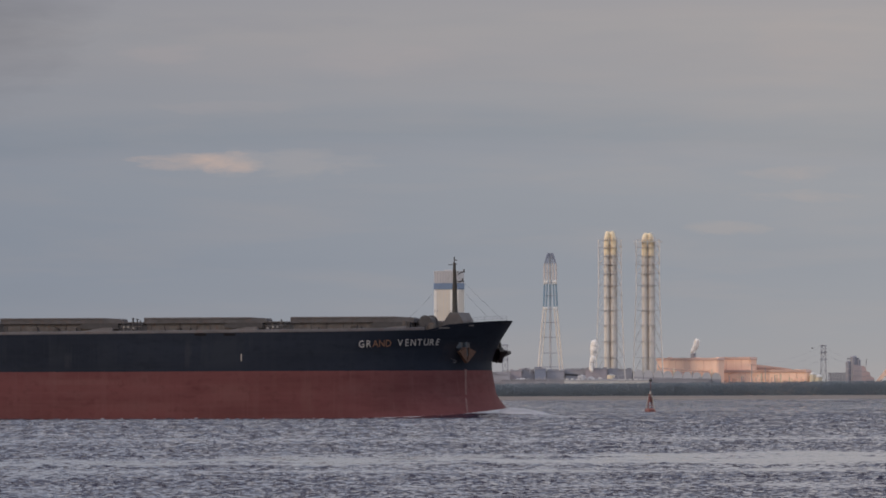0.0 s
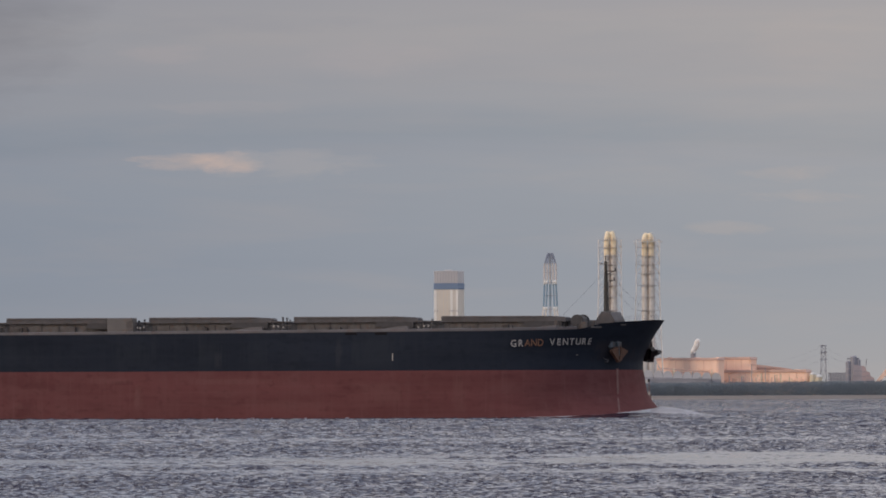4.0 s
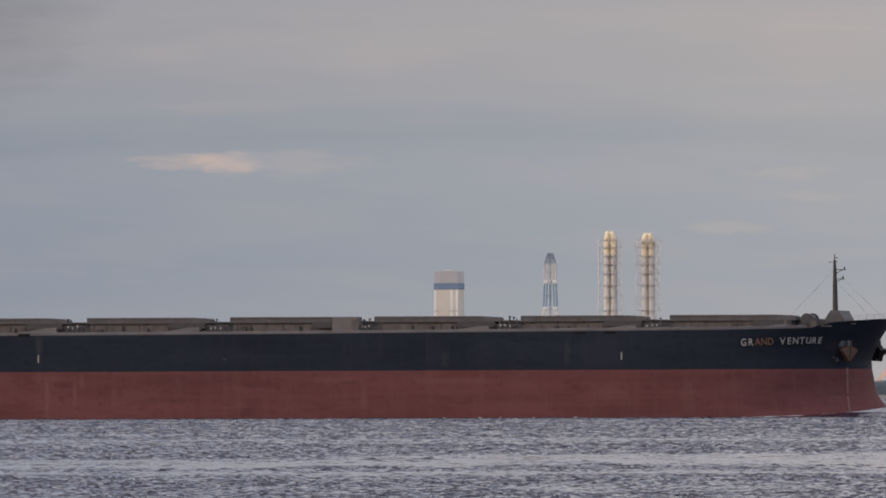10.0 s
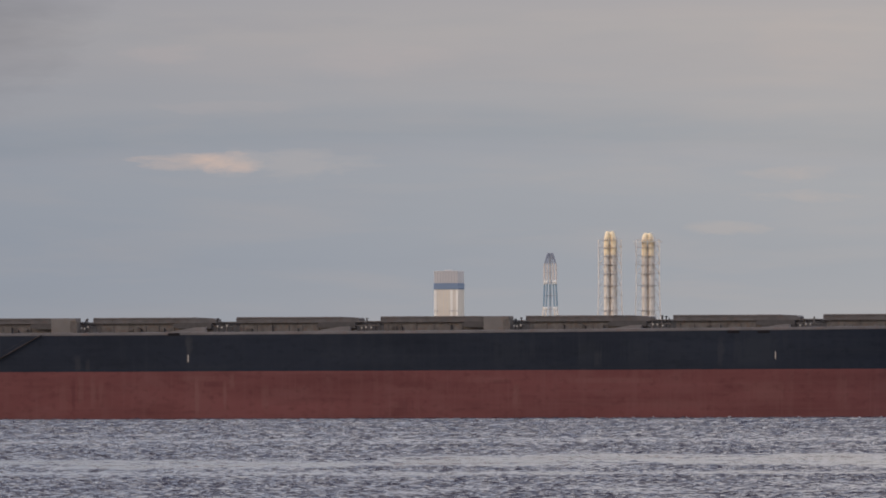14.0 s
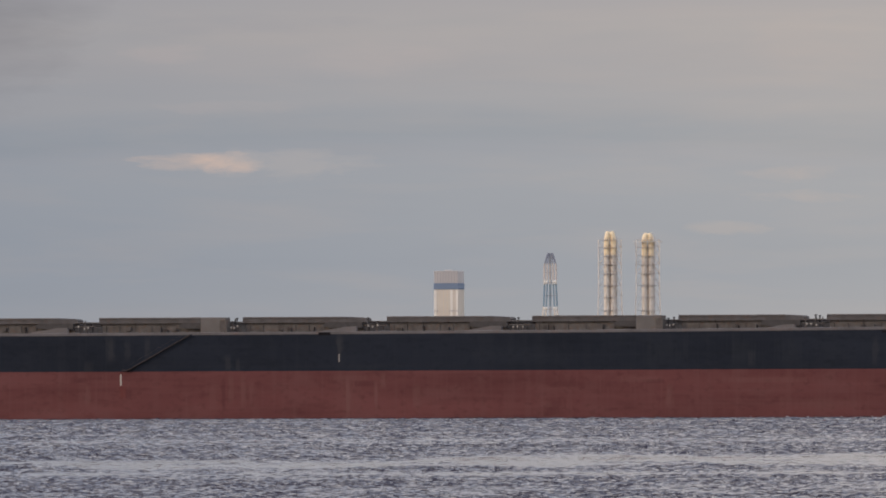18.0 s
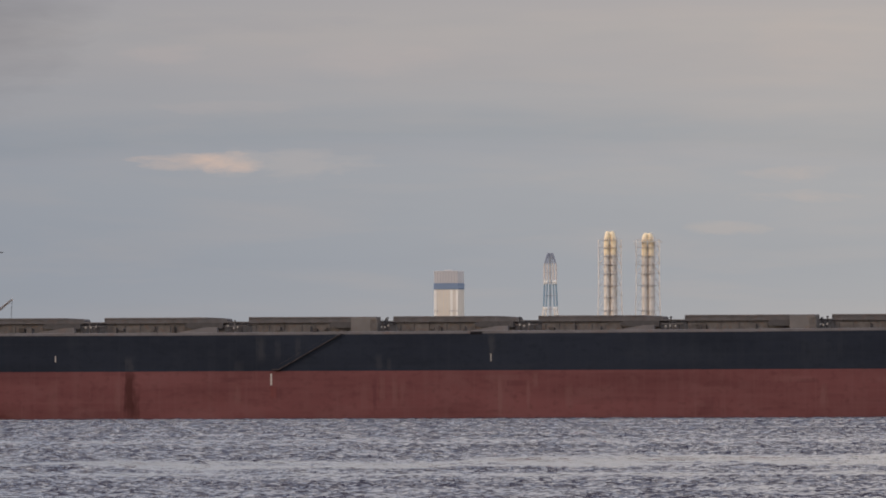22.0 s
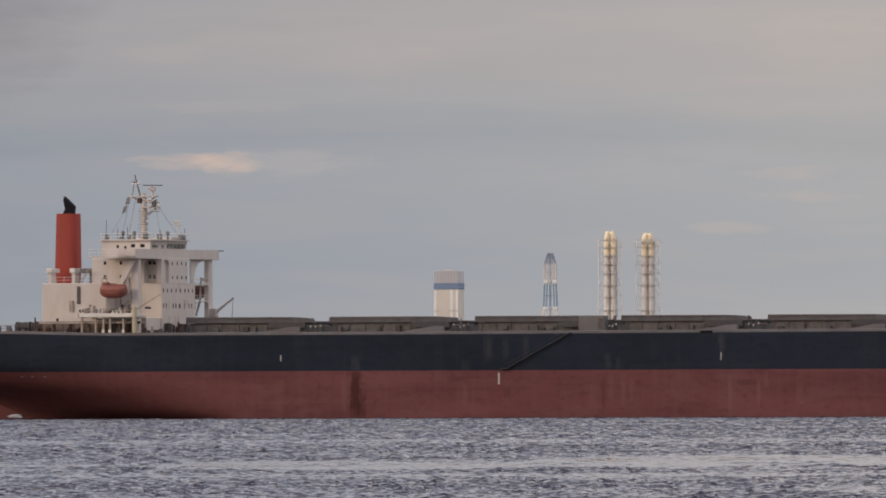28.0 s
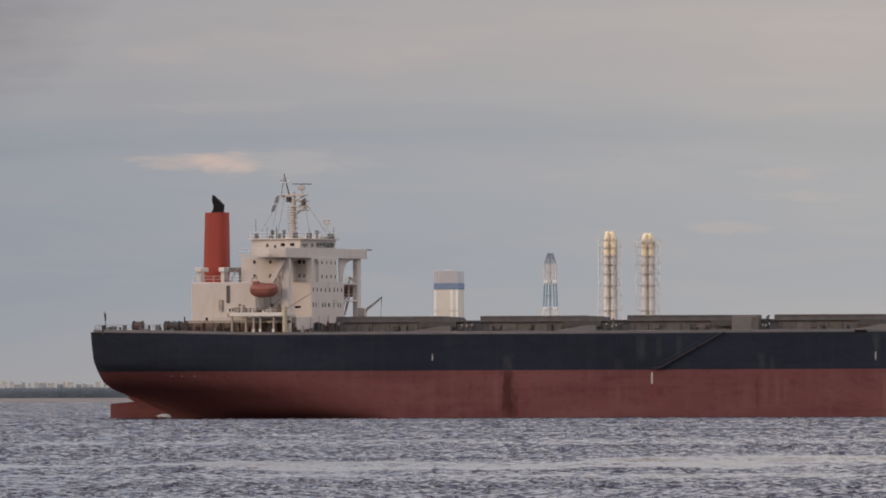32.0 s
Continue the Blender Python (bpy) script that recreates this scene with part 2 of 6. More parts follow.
M_WATER = water_material("sea_water", 2.2, "wind")
M_OFFING = water_material("offshore_sea_water", 1.2)
M_SWELL = water_material("bow_swell_water", 0.4)
SCUFF, RUST, PALE = (0.125, 0.048, 0.046), (0.062, 0.024, 0.023), (0.195, 0.105, 0.1)
DARKER = (0.085, 0.034, 0.037)
M_RED = hull_paint("antifouling_red", (0.15, 0.061, 0.063), (0.178, 0.087, 0.088), [
    (-210.9, -208.6, -1.0, 9.6, 1.7, RUST), (-209.6, -207.6, -1.0, 5.0, 1.2, RUST), (-212.6, -211.2, 0.5, 7.5, 0.8, PALE), (-193.5, -189.6, 6.0, 7.1, 0.8, DARKER), (-190.9, -189.6, 1.6, 6.2, 0.8, PALE),
    (-198.0, -191.5, 2.2, 4.6, 0.4, SCUFF), (-184.8, -183.2, 3.2, 5.6, 0.9, (0.17, 0.05, 0.04)), (-183.4, -182.0, 3.0, 5.4, 0.9, DARKER),
    (-166.2, -165.2, 0.6, 7.4, 0.8, DARKER), (-164.8, -163.8, 2.0, 7.8, 0.7, PALE), (-162.8, -161.6, 1.0, 7.8, 0.8, PALE), (-161.2, -160.2, 1.6, 6.8, 0.6, PALE),
    (-168.5, -166.5, 0.0, 7.0, 0.4, PALE), (-143.8, -142.8, -0.6, 7.8, 1.2, PALE), (-143.0, -138.0, 5.2, 6.4, 0.8, DARKER), (-138.7, -137.8, 0.8, 6.6, 1.1, PALE),
    (-137.6, -136.6, 4.8, 7.8, 0.9, PALE), (-147.0, -139.0, 6.2, 7.4, 0.5, PALE), (-131.8, -130.4, 1.0, 6.0, 0.7, PALE), (-108.6, -104.2, 0.2, 3.6, 0.7, DARKER),
    (-109.5, -106.5, 1.6, 3.0, 0.5, PALE), (-87.0, -85.6, 1.2, 6.0, 0.9, PALE), (-92.0, -86.4, 5.6, 6.5, 0.8, DARKER), (-96.0, -87.0, 5.8, 7.0, 0.5, PALE),
    (-78.0, -60.0, 5.6, 6.8, 0.7, PALE), (-66.0, -52.0, 1.0, 3.0, 0.4, PALE), (-46.0, -38.0, 2.0, 6.4, 0.5, PALE), (-30.0, -27.5, 0.0, 7.5, 0.4, PALE),
    (-225.0, -222.5, 0.0, 7.0, 0.4, PALE)], 0.62)
GREYED = (0.038, 0.046, 0.058)
CHALK = (0.062, 0.067, 0.075)
M_BLACK = hull_paint("topside_black", (0.0225, 0.0287, 0.0425), (0.032, 0.039, 0.052), [
    (-49.0, -38.5, 7.6, 14.8, 0.8, GREYED), (-187.2, -185.2, 9.2, 14.4, 0.8, CHALK), (-183.6, -182.2, 9.4, 14.0, 0.5, CHALK), (-180.2, -178.8, 9.6, 14.2, 0.6, CHALK),
    (-210.8, -208.6, 7.5, 10.8, 0.8, CHALK), (-191.0, -189.0, 7.4, 10.0, 0.5, CHALK), (-165.6, -164.2, 7.6, 11.0, 0.6, CHALK), (-163.6, -162.4, 7.6, 10.4, 0.6, CHALK),
    (-145.4, -144.2, 9.0, 14.6, 0.9, CHALK), (-144.0, -137.0, 7.4, 9.0, 0.5, GREYED), (-256.0, -250.0, 7.8, 14.4, 0.4, GREYED), (-91.5, -82.0, 8.4, 13.4, 0.55, GREYED),
    (-76.0, -70.5, 8.4, 13.6, 0.6, GREYED), (-67.5, -62.0, 8.2, 13.6, 0.55, GREYED), (-72.4, -71.0, 8.2, 11.4, 0.5, CHALK), (-51.0, -49.4, 8.0, 14.0, 0.5, CHALK),
    (-125.0, -100.0, 8.4, 13.0, 0.25, GREYED), (-8.6, -3.6, 9.0, 13.2, 0.5, (0.06, 0.045, 0.04))], 0.5)
M_DECK = material("deck_paint", (0.16, 0.12, 0.10), 0.7, vary=0.25, scale=0.4, stain=(0.12, 0.07, 0.05))
M_GUNWALE = material("gunwale_grey", (0.122, 0.122, 0.132), 0.6, vary=0.25, scale=0.25, stain=(0.14, 0.08, 0.055), stretch=(1, 1, 0.3))
M_COVER = material("hatch_cover_grey_brown", (0.08, 0.081, 0.09), 0.65, vary=0.3, scale=0.6, stain=(0.1, 0.07, 0.062), amount=0.6, bump=0.3)
M_COAM = material("hatch_coaming_brown", (0.089, 0.086, 0.086), 0.7, vary=0.45, scale=0.8, stain=(0.115, 0.07, 0.05), amount=0.8)
M_RIB = material("coaming_stay_brown", (0.085, 0.08, 0.08), 0.7, vary=0.2, scale=0.8)
M_BOX = material("deck_locker_grey", (0.122, 0.12, 0.122), 0.6, vary=0.15, scale=0.4, stain=(0.15, 0.09, 0.06))
M_DARK = material("dark_iron", (0.035, 0.032, 0.032), 0.6, vary=0.25, scale=1.2, stain=(0.09, 0.04, 0.025))
M_HAWSE = material("hawse_blue_grey", (0.058, 0.078, 0.095), 0.6, vary=0.3, scale=1.2, stain=(0.12, 0.06, 0.04), amount=0.7)
M_MAST = material("mast_paint_grey_green", (0.13, 0.13, 0.12), 0.6, vary=0.2, scale=0.8, stain=(0.12, 0.07, 0.04))
M_FORE = material("foremast_dark_grey", (0.05, 0.05, 0.046), 0.65, vary=0.25, scale=0.9, stain=(0.1, 0.06, 0.035))
M_LETTER = material("rusted_lettering", (0.2, 0.11, 0.07), 0.7, vary=0.3, scale=2.0, stain=(0.14, 0.06, 0.03), amount=0.9)
M_HOUSE = material("house_cream_white", (0.585, 0.54, 0.505), 0.55, vary=0.06, scale=0.55, stain=(0.42, 0.32, 0.24), stretch=(1, 1, 0.22), amount=0.3)
M_WHITE = material("white_paint", (0.68, 0.66, 0.62), 0.45, vary=0.06, scale=0.6, stain=(0.45, 0.36, 0.28), amount=0.4)
M_TAN = material("mast_faded_cream", (0.54, 0.49, 0.45), 0.55, vary=0.15, scale=1.0, stain=(0.3, 0.22, 0.16), amount=0.6)
M_FLAG = material("flag_grey", (0.2, 0.2, 0.22), 0.9, vary=0.15, scale=2)
M_LETTERW = material("white_lettering", (0.43, 0.43, 0.43), 0.6, vary=0.2, scale=2.0, stain=(0.2, 0.17, 0.14), amount=0.5)
M_MARK = material("white_mark", (0.45, 0.435, 0.4), 0.5, vary=0.1, scale=2)
M_FUNNEL = material("funnel_red", (0.3, 0.038, 0.024), 0.65, vary=0.1, scale=0.4, stain=(0.22, 0.038, 0.026), stretch=(1, 1, 0.3), amount=0.5)
M_CAP = material("funnel_cap_black", (0.007, 0.007, 0.011), 0.75, vary=0.2, scale=1, spec=0.2)
M_BOAT = material("lifeboat_orange", (0.25, 0.085, 0.067), 0.5, vary=0.1, scale=1.0, stain=(0.28, 0.09, 0.06))
# Darker copy of the lifeboat orange, with the shade of the house painted in.
M_BOATSHADED = material("lifeboat_shaded_brown_red", (0.13, 0.06, 0.058), 0.6, vary=0.2, scale=1.2)
M_BOATTOP = material("lifeboat_canopy_orange", (0.27, 0.093, 0.07), 0.5, vary=0.12, scale=1.2, stain=(0.3, 0.12, 0.08))
M_RUSTY = material("rusted_steel", (0.07, 0.045, 0.038), 0.75, vary=0.3, scale=1.5, stain=(0.13, 0.062, 0.04), amount=0.9)
M_PASS = material("passage_weathered_brown", (0.17, 0.13, 0.11), 0.75, vary=0.35, scale=0.9, stain=(0.1, 0.06, 0.045), amount=0.8)
M_LADDER = material("ladder_dull_brown", (0.052, 0.043, 0.046), 0.75, vary=0.3, scale=1.5)
M_RUNPALE = material("pale_water_run", (0.165, 0.09, 0.086), 0.7, vary=0.3, scale=1.5)
M_WINCH = material("winch_dark_grey", (0.045, 0.046, 0.052), 0.6, vary=0.3, scale=1.5)
M_RUN = material("rust_run", (0.4, 0.3, 0.23), 0.8, vary=0.25, scale=2.5)
M_ORANGE = material("rust_orange", (0.085, 0.048, 0.034), 0.75, vary=0.25, scale=2.0, stain=(0.18, 0.07, 0.035), amount=0.9)
M_GLASS = material("window_glass_dark", (0.015, 0.017, 0.02), 0.12, vary=0.1, scale=2)
M_YELLOW = material("post_cream_yellow", (0.46, 0.41, 0.3), 0.55, vary=0.12, scale=1.5)
M_FOAM = material("white_foam", (0.56, 0.6, 0.68), 0.9, vary=0.15, scale=1.4, bump=0.6, spec=0.2)
M_CRANE = material("crane_tan_grey", (0.36, 0.31, 0.265), 0.6, vary=0.2, scale=0.8, stain=(0.16, 0.09, 0.06))
M_SHED = material("shed_pale_cream", (0.6, 0.575, 0.53), 0.7, vary=0.1, scale=0.3)
M_GELCOAT = material("white_gelcoat", (0.6, 0.64, 0.7), 0.35, vary=0.06, scale=1.5)
M_VEIL = material("aerated_water", (0.42, 0.44, 0.48), 0.6, vary=0.3, scale=0.7, bump=0.5, stretch=(0.5, 1, 2))
M_SAND = material("beach_sand", (0.205, 0.18, 0.158), 0.9, vary=0.15, scale=0.05, stretch=(0.4, 1, 1))
# Leaf colour lifted to pale blue-grey: the distance haze is painted in.
M_LEAF = material("hazed_pine_foliage", (0.235, 0.28, 0.315), 0.9, vary=0.1, scale=0.12)


def let_light_through(mat):
    nt = mat.node_tree
    b, mx, tr = nt.nodes["Principled BSDF"], nt.nodes.new("ShaderNodeMixShader"), nt.nodes.new("ShaderNodeBsdfTranslucent")
    nt.links.new(b.inputs["Base Color"].links[0].from_socket, tr.inputs[0])
    nt.links.new(b.outputs[0], mx.inputs[1])
    nt.links.new(tr.outputs[0], mx.inputs[2])
    nt.links.new(mx.outputs[0], nt.nodes["Material Output"].inputs[0])


let_light_through(M_LEAF)
M_PILASTER = material("tower_rib_white", (0.86, 0.86, 0.82), 0.6, vary=0.05, scale=0.2)
M_TOWER = material("tower_panel_buff", (0.66, 0.63, 0.57), 0.6, vary=0.07, scale=0.15)
M_CREAM = material("tower_cladding_cream", (0.72, 0.715, 0.69), 0.6, vary=0.06, scale=0.15)
M_TGREY = material("tower_cladding_grey", (0.52, 0.525, 0.54), 0.6, vary=0.06, scale=0.2)
M_TBLUE = material("tower_band_blue", (0.18, 0.26, 0.39), 0.6, vary=0.08, scale=0.3)
M_FLUE = material("flue_cream", (0.74, 0.71, 0.65), 0.5, vary=0.08, scale=0.15, stain=(0.6, 0.56, 0.48))
# Gold for the flue tops: low sunlight painted into the colour.
M_FTOP = material("flue_tip_sunlit_gold", (1.0, 0.86, 0.6), 0.45, vary=0.08, scale=0.4)
M_STEEL = material("lattice_steel_tan", (0.64, 0.6, 0.57), 0.6, vary=0.1, scale=0.5)
M_DUCT = material("duct_brown", (0.42, 0.35, 0.3), 0.7, vary=0.2, scale=0.5)
M_TIP = material("chimney_tip_blue_grey", (0.25, 0.285, 0.36), 0.7, vary=0.15, scale=0.5)
M_SBLUE = material("lattice_steel_blue", (0.24, 0.36, 0.46), 0.6, vary=0.1, scale=0.5)
M_TBLUEGREY = material("block_blue_grey", (0.25, 0.285, 0.36), 0.8, vary=0.1, scale=0.2)
M_GREY = material("plant_grey", (0.37, 0.375, 0.41), 0.8, vary=0.08, scale=0.12, stain=(0.32, 0.33, 0.36))
# Evening sunlight on the mills is carried by this very bright orange base colour.
M_MILL = material("mill_sheet_sunlit_orange", (1.0, 0.72, 0.57), 0.7, vary=0.08, scale=0.15, stain=(0.92, 0.66, 0.54))
M_MILLBAND = material("mill_band_sunlit_orange", (0.84, 0.58, 0.46), 0.7, vary=0.1, scale=0.3)
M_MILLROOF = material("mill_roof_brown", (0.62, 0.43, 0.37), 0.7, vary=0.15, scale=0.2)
M_PALE = material("tank_pale_yellow", (0.74, 0.65, 0.48), 0.6, vary=0.08, scale=0.3)
# Grey for distant steel and fittings, paled so the colour holds the haze.
M_HAZE = material("hazed_pylon_grey", (0.31, 0.32, 0.365), 0.7, vary=0.1, scale=0.5)
M_MILLPINK = material("block_dusty_pink", (0.5, 0.4, 0.4), 0.8, vary=0.12, scale=0.3)
M_SILO = material("silo_mauve_grey", (0.41, 0.375, 0.4), 0.7, vary=0.15, scale=0.25)
M_STEAM = material("steam_white", (0.97, 0.95, 0.9), 1.0, vary=0.05, scale=0.3, spec=0.0)
M_BUOY = material("buoy_red", (0.22, 0.085, 0.08), 0.5, vary=0.15, scale=1.5, stain=(0.2, 0.08, 0.05))


# ---- building blocks ----
def part(name, bm, mat, parent=None, label="", smooth=False):
    me = bpy.data.meshes.new(name)
    bm.to_mesh(me)
    bm.free()
    if smooth:
        me.shade_smooth()
    me.materials.append(mat)
    ob = new(name, me)
    if parent:
        ob.parent = parent
    if label:
        tagged(ob, label)
    return ob


def box(bm, x0, x1, y0, y1, z0, z1, m=None, bevel=0.0):
    mm = Matrix.Translation(((x0 + x1) / 2, (y0 + y1) / 2, (z0 + z1) / 2)) @ Matrix.Diagonal((abs(x1 - x0), abs(y1 - y0), abs(z1 - z0), 1))
    if m:
        mm = m @ mm
    r = bmesh.ops.create_cube(bm, size=1, matrix=mm)
    if bevel:
        es = list({e for v in r["verts"] for e in v.link_edges})
        bmesh.ops.bevel(bm, geom=es, offset=bevel, segments=1, affect="EDGES")
    return bm


def tube(bm, p, q, r0, r1=None, seg=8):
    p, q = Vector(p), Vector(q)
    d = q - p
    m = Matrix.Translation((p + q) / 2) @ d.to_track_quat("Z", "Y").to_matrix().to_4x4()
    bmesh.ops.create_cone(bm, cap_ends=True, segments=seg, radius1=r0, radius2=r0 if r1 is None else r1, depth=d.length, matrix=m)
    return bm


def prism(bm, pts, y0, y1):
    """A side profile (x, z) carried from y0 to y1."""
    a = [bm.verts.new((x, y0, z)) for x, z in pts]
    b = [bm.verts.new((x, y1, z)) for x, z in pts]
    n = len(pts)
    bm.faces.new(a)
    bm.faces.new(b[::-1])
    for i in range(n):
        bm.faces.new((a[i], b[i], b[(i + 1) % n], a[(i + 1) % n]))
    bmesh.ops.recalc_face_normals(bm, faces=bm.faces)
    return bm


def blob(bm, c, r, squash=(1, 1, 1), sub=2, rough=0.2):
    res = bmesh.ops.create_icosphere(bm, subdivisions=sub, radius=1)
    for v in res["verts"]:
        k = 1 + rough * (noise.noise(v.co * 1.7 + Vector(c)) + 0.5 * noise.noise(v.co * 4.1 + Vector(c)))
        v.co = Vector(c) + Vector((v.co.x * squash[0], v.co.y * squash[1], v.co.z * squash[2])) * r * k
    return bm


def nb():
    return bmesh.new()


def lerp(x, xs, ys):
    return float(np.interp(x, xs, ys))


def grid_mesh(name, V, rows, cols, mat, smooth=True):
    """A sheet of rows x cols points."""
    i = (np.arange(rows - 1)[:, None] * cols + np.arange(cols - 1)[None, :]).ravel()
    F = np.stack([i, i + 1, i + cols + 1, i + cols], 1)
    me = bpy.data.meshes.new(name)
    me.vertices.add(len(V))
    me.vertices.foreach_set("co", V.astype(np.float32).ravel())
    me.loops.add(F.size)
    me.loops.foreach_set("vertex_index", F.astype(np.int32).ravel())
    me.polygons.add(len(F))
    me.polygons.foreach_set("loop_start", np.arange(0, F.size, 4, dtype=np.int32))
    me.polygons.foreach_set("loop_total", np.full(len(F), 4, dtype=np.int32))
    me.update(calc_edges=True)
    if smooth:
        me.shade_smooth()
    me.materials.append(mat)
    return new(name, me)


# ---- sea and shore ----
def sea():
    ys = np.array([-20000, -3000, 0, 600, 1200, 2400, 3600, 4300, 4880, 9000.0])
    xs = np.array([-20000, -3000, -600, -150, 0, 150, 600, 3000, 20000.0])
    X, Y = np.meshgrid(xs, ys)
    V = np.stack([X.ravel(), Y.ravel(), np.full(X.size, -0.22)], 1)
    return tagged(grid_mesh("water", V, len(ys), len(xs), M_OFFING), "grey choppy sea under an overcast evening sky", "sea", kind="structure")


def wave_sheet(seed, y0, y1, cols, margin, density, height, steep, z0, label):
    """A sheet of short-crested wind waves, crest behind crest, spaced wider offshore.
    Each crest has its own heights and its own steepness along its length, calmer in the slicks."""
    rng = np.random.default_rng(seed)
    ys = [y0]
    while ys[-1] < y1:
        ys.append(ys[-1] + rng.uniform(0.7, 1.3) * density * (ys[-1] / 900.0) ** 1.85)
    ys = np.array(ys)
    gap = np.diff(ys, append=ys[-1] * 2 - ys[-2])[:, None]
    size = (np.minimum(ys, 2200) / 900.0)[:, None] ** 0.6 * np.interp(ys, [2200, 2900], [1.0, 0.65])[:, None]
    X = (margin + 0.0306 * ys)[:, None] * np.linspace(-1, 1, cols)[None, :]
    Yc = np.repeat(ys[:, None], cols, 1)

    def ripple(count, lo, hi):
        out = np.zeros_like(X)
        for k in range(count):
            lam = size * lo * (hi / lo) ** rng.random((len(ys), 1))
            out += np.sin(X * 6.283 / lam + 6.283 * rng.random((len(ys), 1)))
        return out / math.sqrt(count / 2)

    def reaches(count, lx, ly):
        out = np.zeros_like(X)
        for k in range(count):
            out += np.sin(6.283 * (X * rng.normal() / lx + Yc * rng.normal() / ly + rng.random()))
        return out / math.sqrt(count / 2)

    calm = 1.0 * np.exp(-((Yc - 1098 - 0.6 * X - 26 * np.sin(X * 0.13) - 14 * np.sin(X * 0.41 + 2)) / (62 + 0.9 * X + 20 * np.sin(X * 0.21))) ** 4) + 0.5 * np.exp(-((Yc - 960 + 0.3 * X) / 12) ** 2) + 0.4 * np.exp(-((Yc - 1500) / 50) ** 2)
    calm *= np.clip(0.92 + 0.3 * reaches(8, 12, 70), 0.3, 1.1)
    gust = np.clip(1 + 0.22 * reaches(12, 16, 160) + 0.15 * reaches(8, 300, 120), 0.45, 1.6) * (1 - np.clip(calm * (1.0 + 0.15 * np.sin(X * 0.17 + 1)), 0, 0.65))
    slick = np.clip(calm, 0, 1)
    pick = ripple(10, 0.8, 5.0)
    vary = np.interp(ys, [2200, 2900, 4700], [1.0, 0.45, 0.3])[:, None]
    lone = np.maximum(pick - 1.15, 0) * vary
    crest = height * size * (np.clip(0.56 + 0.38 * ripple(9, 0.8, 5.0), 0.06, 1.5) + 0.85 * lone) * gust
    slope = np.clip(steep * np.interp(ys, [1100, 2300], [1.0, 1.4])[:, None] * (0.8 - 0.35 * vary + vary * 0.18 * pick + 3.2 * lone) * gust, 0.012, 0.9)
    slope = slope + (np.minimum(slope, 0.07) - slope) * slick ** 0.7
    front = np.minimum(crest / slope, 0.4 * gap)
    wander = 0.12 * gap * ripple(5, 3, 14)
    swell = z0 + 0.012 * reaches(10, 40, 60)
    rows = []
    for dy, dz in ((-front, 0.0), (0.0, 1.0), (0.16 * gap, 0.35)):
        rows.append(np.stack([X, Yc + wander + dy, swell + dz * crest], 2))
    V = np.stack(rows, 1).reshape(-1, 3)
    ob = grid_mesh("wave_sheet", V, len(rows) * len(ys), cols, M_WATER)
    calm_to_rough = np.repeat(np.clip((1.25 * gust - 0.25) * (1 - 0.85 * slick), 0.08, 1.4)[:, None, :], len(rows), 1).astype(np.float32)
    ob.data.attributes.new("wind", "FLOAT", "POINT").data.foreach_set("value", calm_to_rough.ravel())
    return tagged(ob, label, "sea waves", kind="stuff")


def shore():
    """Land beyond the water: a sand beach that rises to flat ground."""
    prof = [(4780, -2.0), (4850, -0.5), (4885, 0.05), (4905, 0.75), (4921, 1.15), (5200, 1.2), (9000, 1.2), (20000, 1.2)]
    xs = np.concatenate([[-20000, -4000, -800], np.linspace(-240, 240, 60), [800, 4000, 20000]])
    V = []
    for y, z in prof:
        for x in xs:
            dy = 9 * noise.noise((x * 0.012, 0.3, 5.1)) if y < 4930 else 0
            V.append((x, y + dy - 0.028 * x * (abs(x) < 300), z))
    return tagged(grid_mesh("ground", np.array(V), len(prof), len(xs), M_SAND), "pale sand beach rising to flat land", "beach", kind="structure")


def woods():
    """The belt of low pines behind the beach: many small ragged clumps of leaves, distance haze in their colour."""
    rng = np.random.default_rng(11)
    V, F = [], []

    def leaf(c, s):
        n = np.array([-0.25, -1.0, 0.55]) + 0.5 * rng.normal(size=3)
        n /= np.linalg.norm(n)
        t = np.cross(n, rng.normal(size=3))
        t /= np.linalg.norm(t)
        b = np.cross(n, t)
        i = len(V)
        V.extend([c + s * t, c + s * 0.6 * b, c - s * t, c - s * 0.6 * b])
        F.append((i, i + 1, i + 2, i + 3))

    for row in range(3):
        x = -190.0
        while x < 190:
            x += rng.uniform(0.8, 1.7)
            top = 5.3 + 0.0045 * x + 0.3 * noise.noise((x * 0.05, row, 0)) + 0.16 * noise.noise((x * 0.4, row, 3)) - 0.25 * (2 - row)
            c0 = np.array([x, 4925.5 + row * 2.6 - 0.028 * x + rng.uniform(-1, 1), 0])
            w = rng.uniform(2.4, 3.8)
            for k in range(230):
                z = 0.7 + (top - 0.7) * rng.random() ** 0.9
                spread = w * math.sqrt(max(0.08, 1 - ((z - 0.7) / (top - 0.7)) ** 3.0))
                leaf(c0 + np.array([rng.normal(0, 0.5) * spread, rng.normal(0, 0.5) * spread, z]), rng.uniform(0.12, 0.26))
    me = bpy.data.meshes.new("coastal_woods")
    me.from_pydata([tuple(v) for v in V], [], F)
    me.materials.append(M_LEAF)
    return tagged(new("coastal_woods", me), "dark belt of low coastal pines behind the beach, haze in its colour", "woods", kind="stuff")


sea()
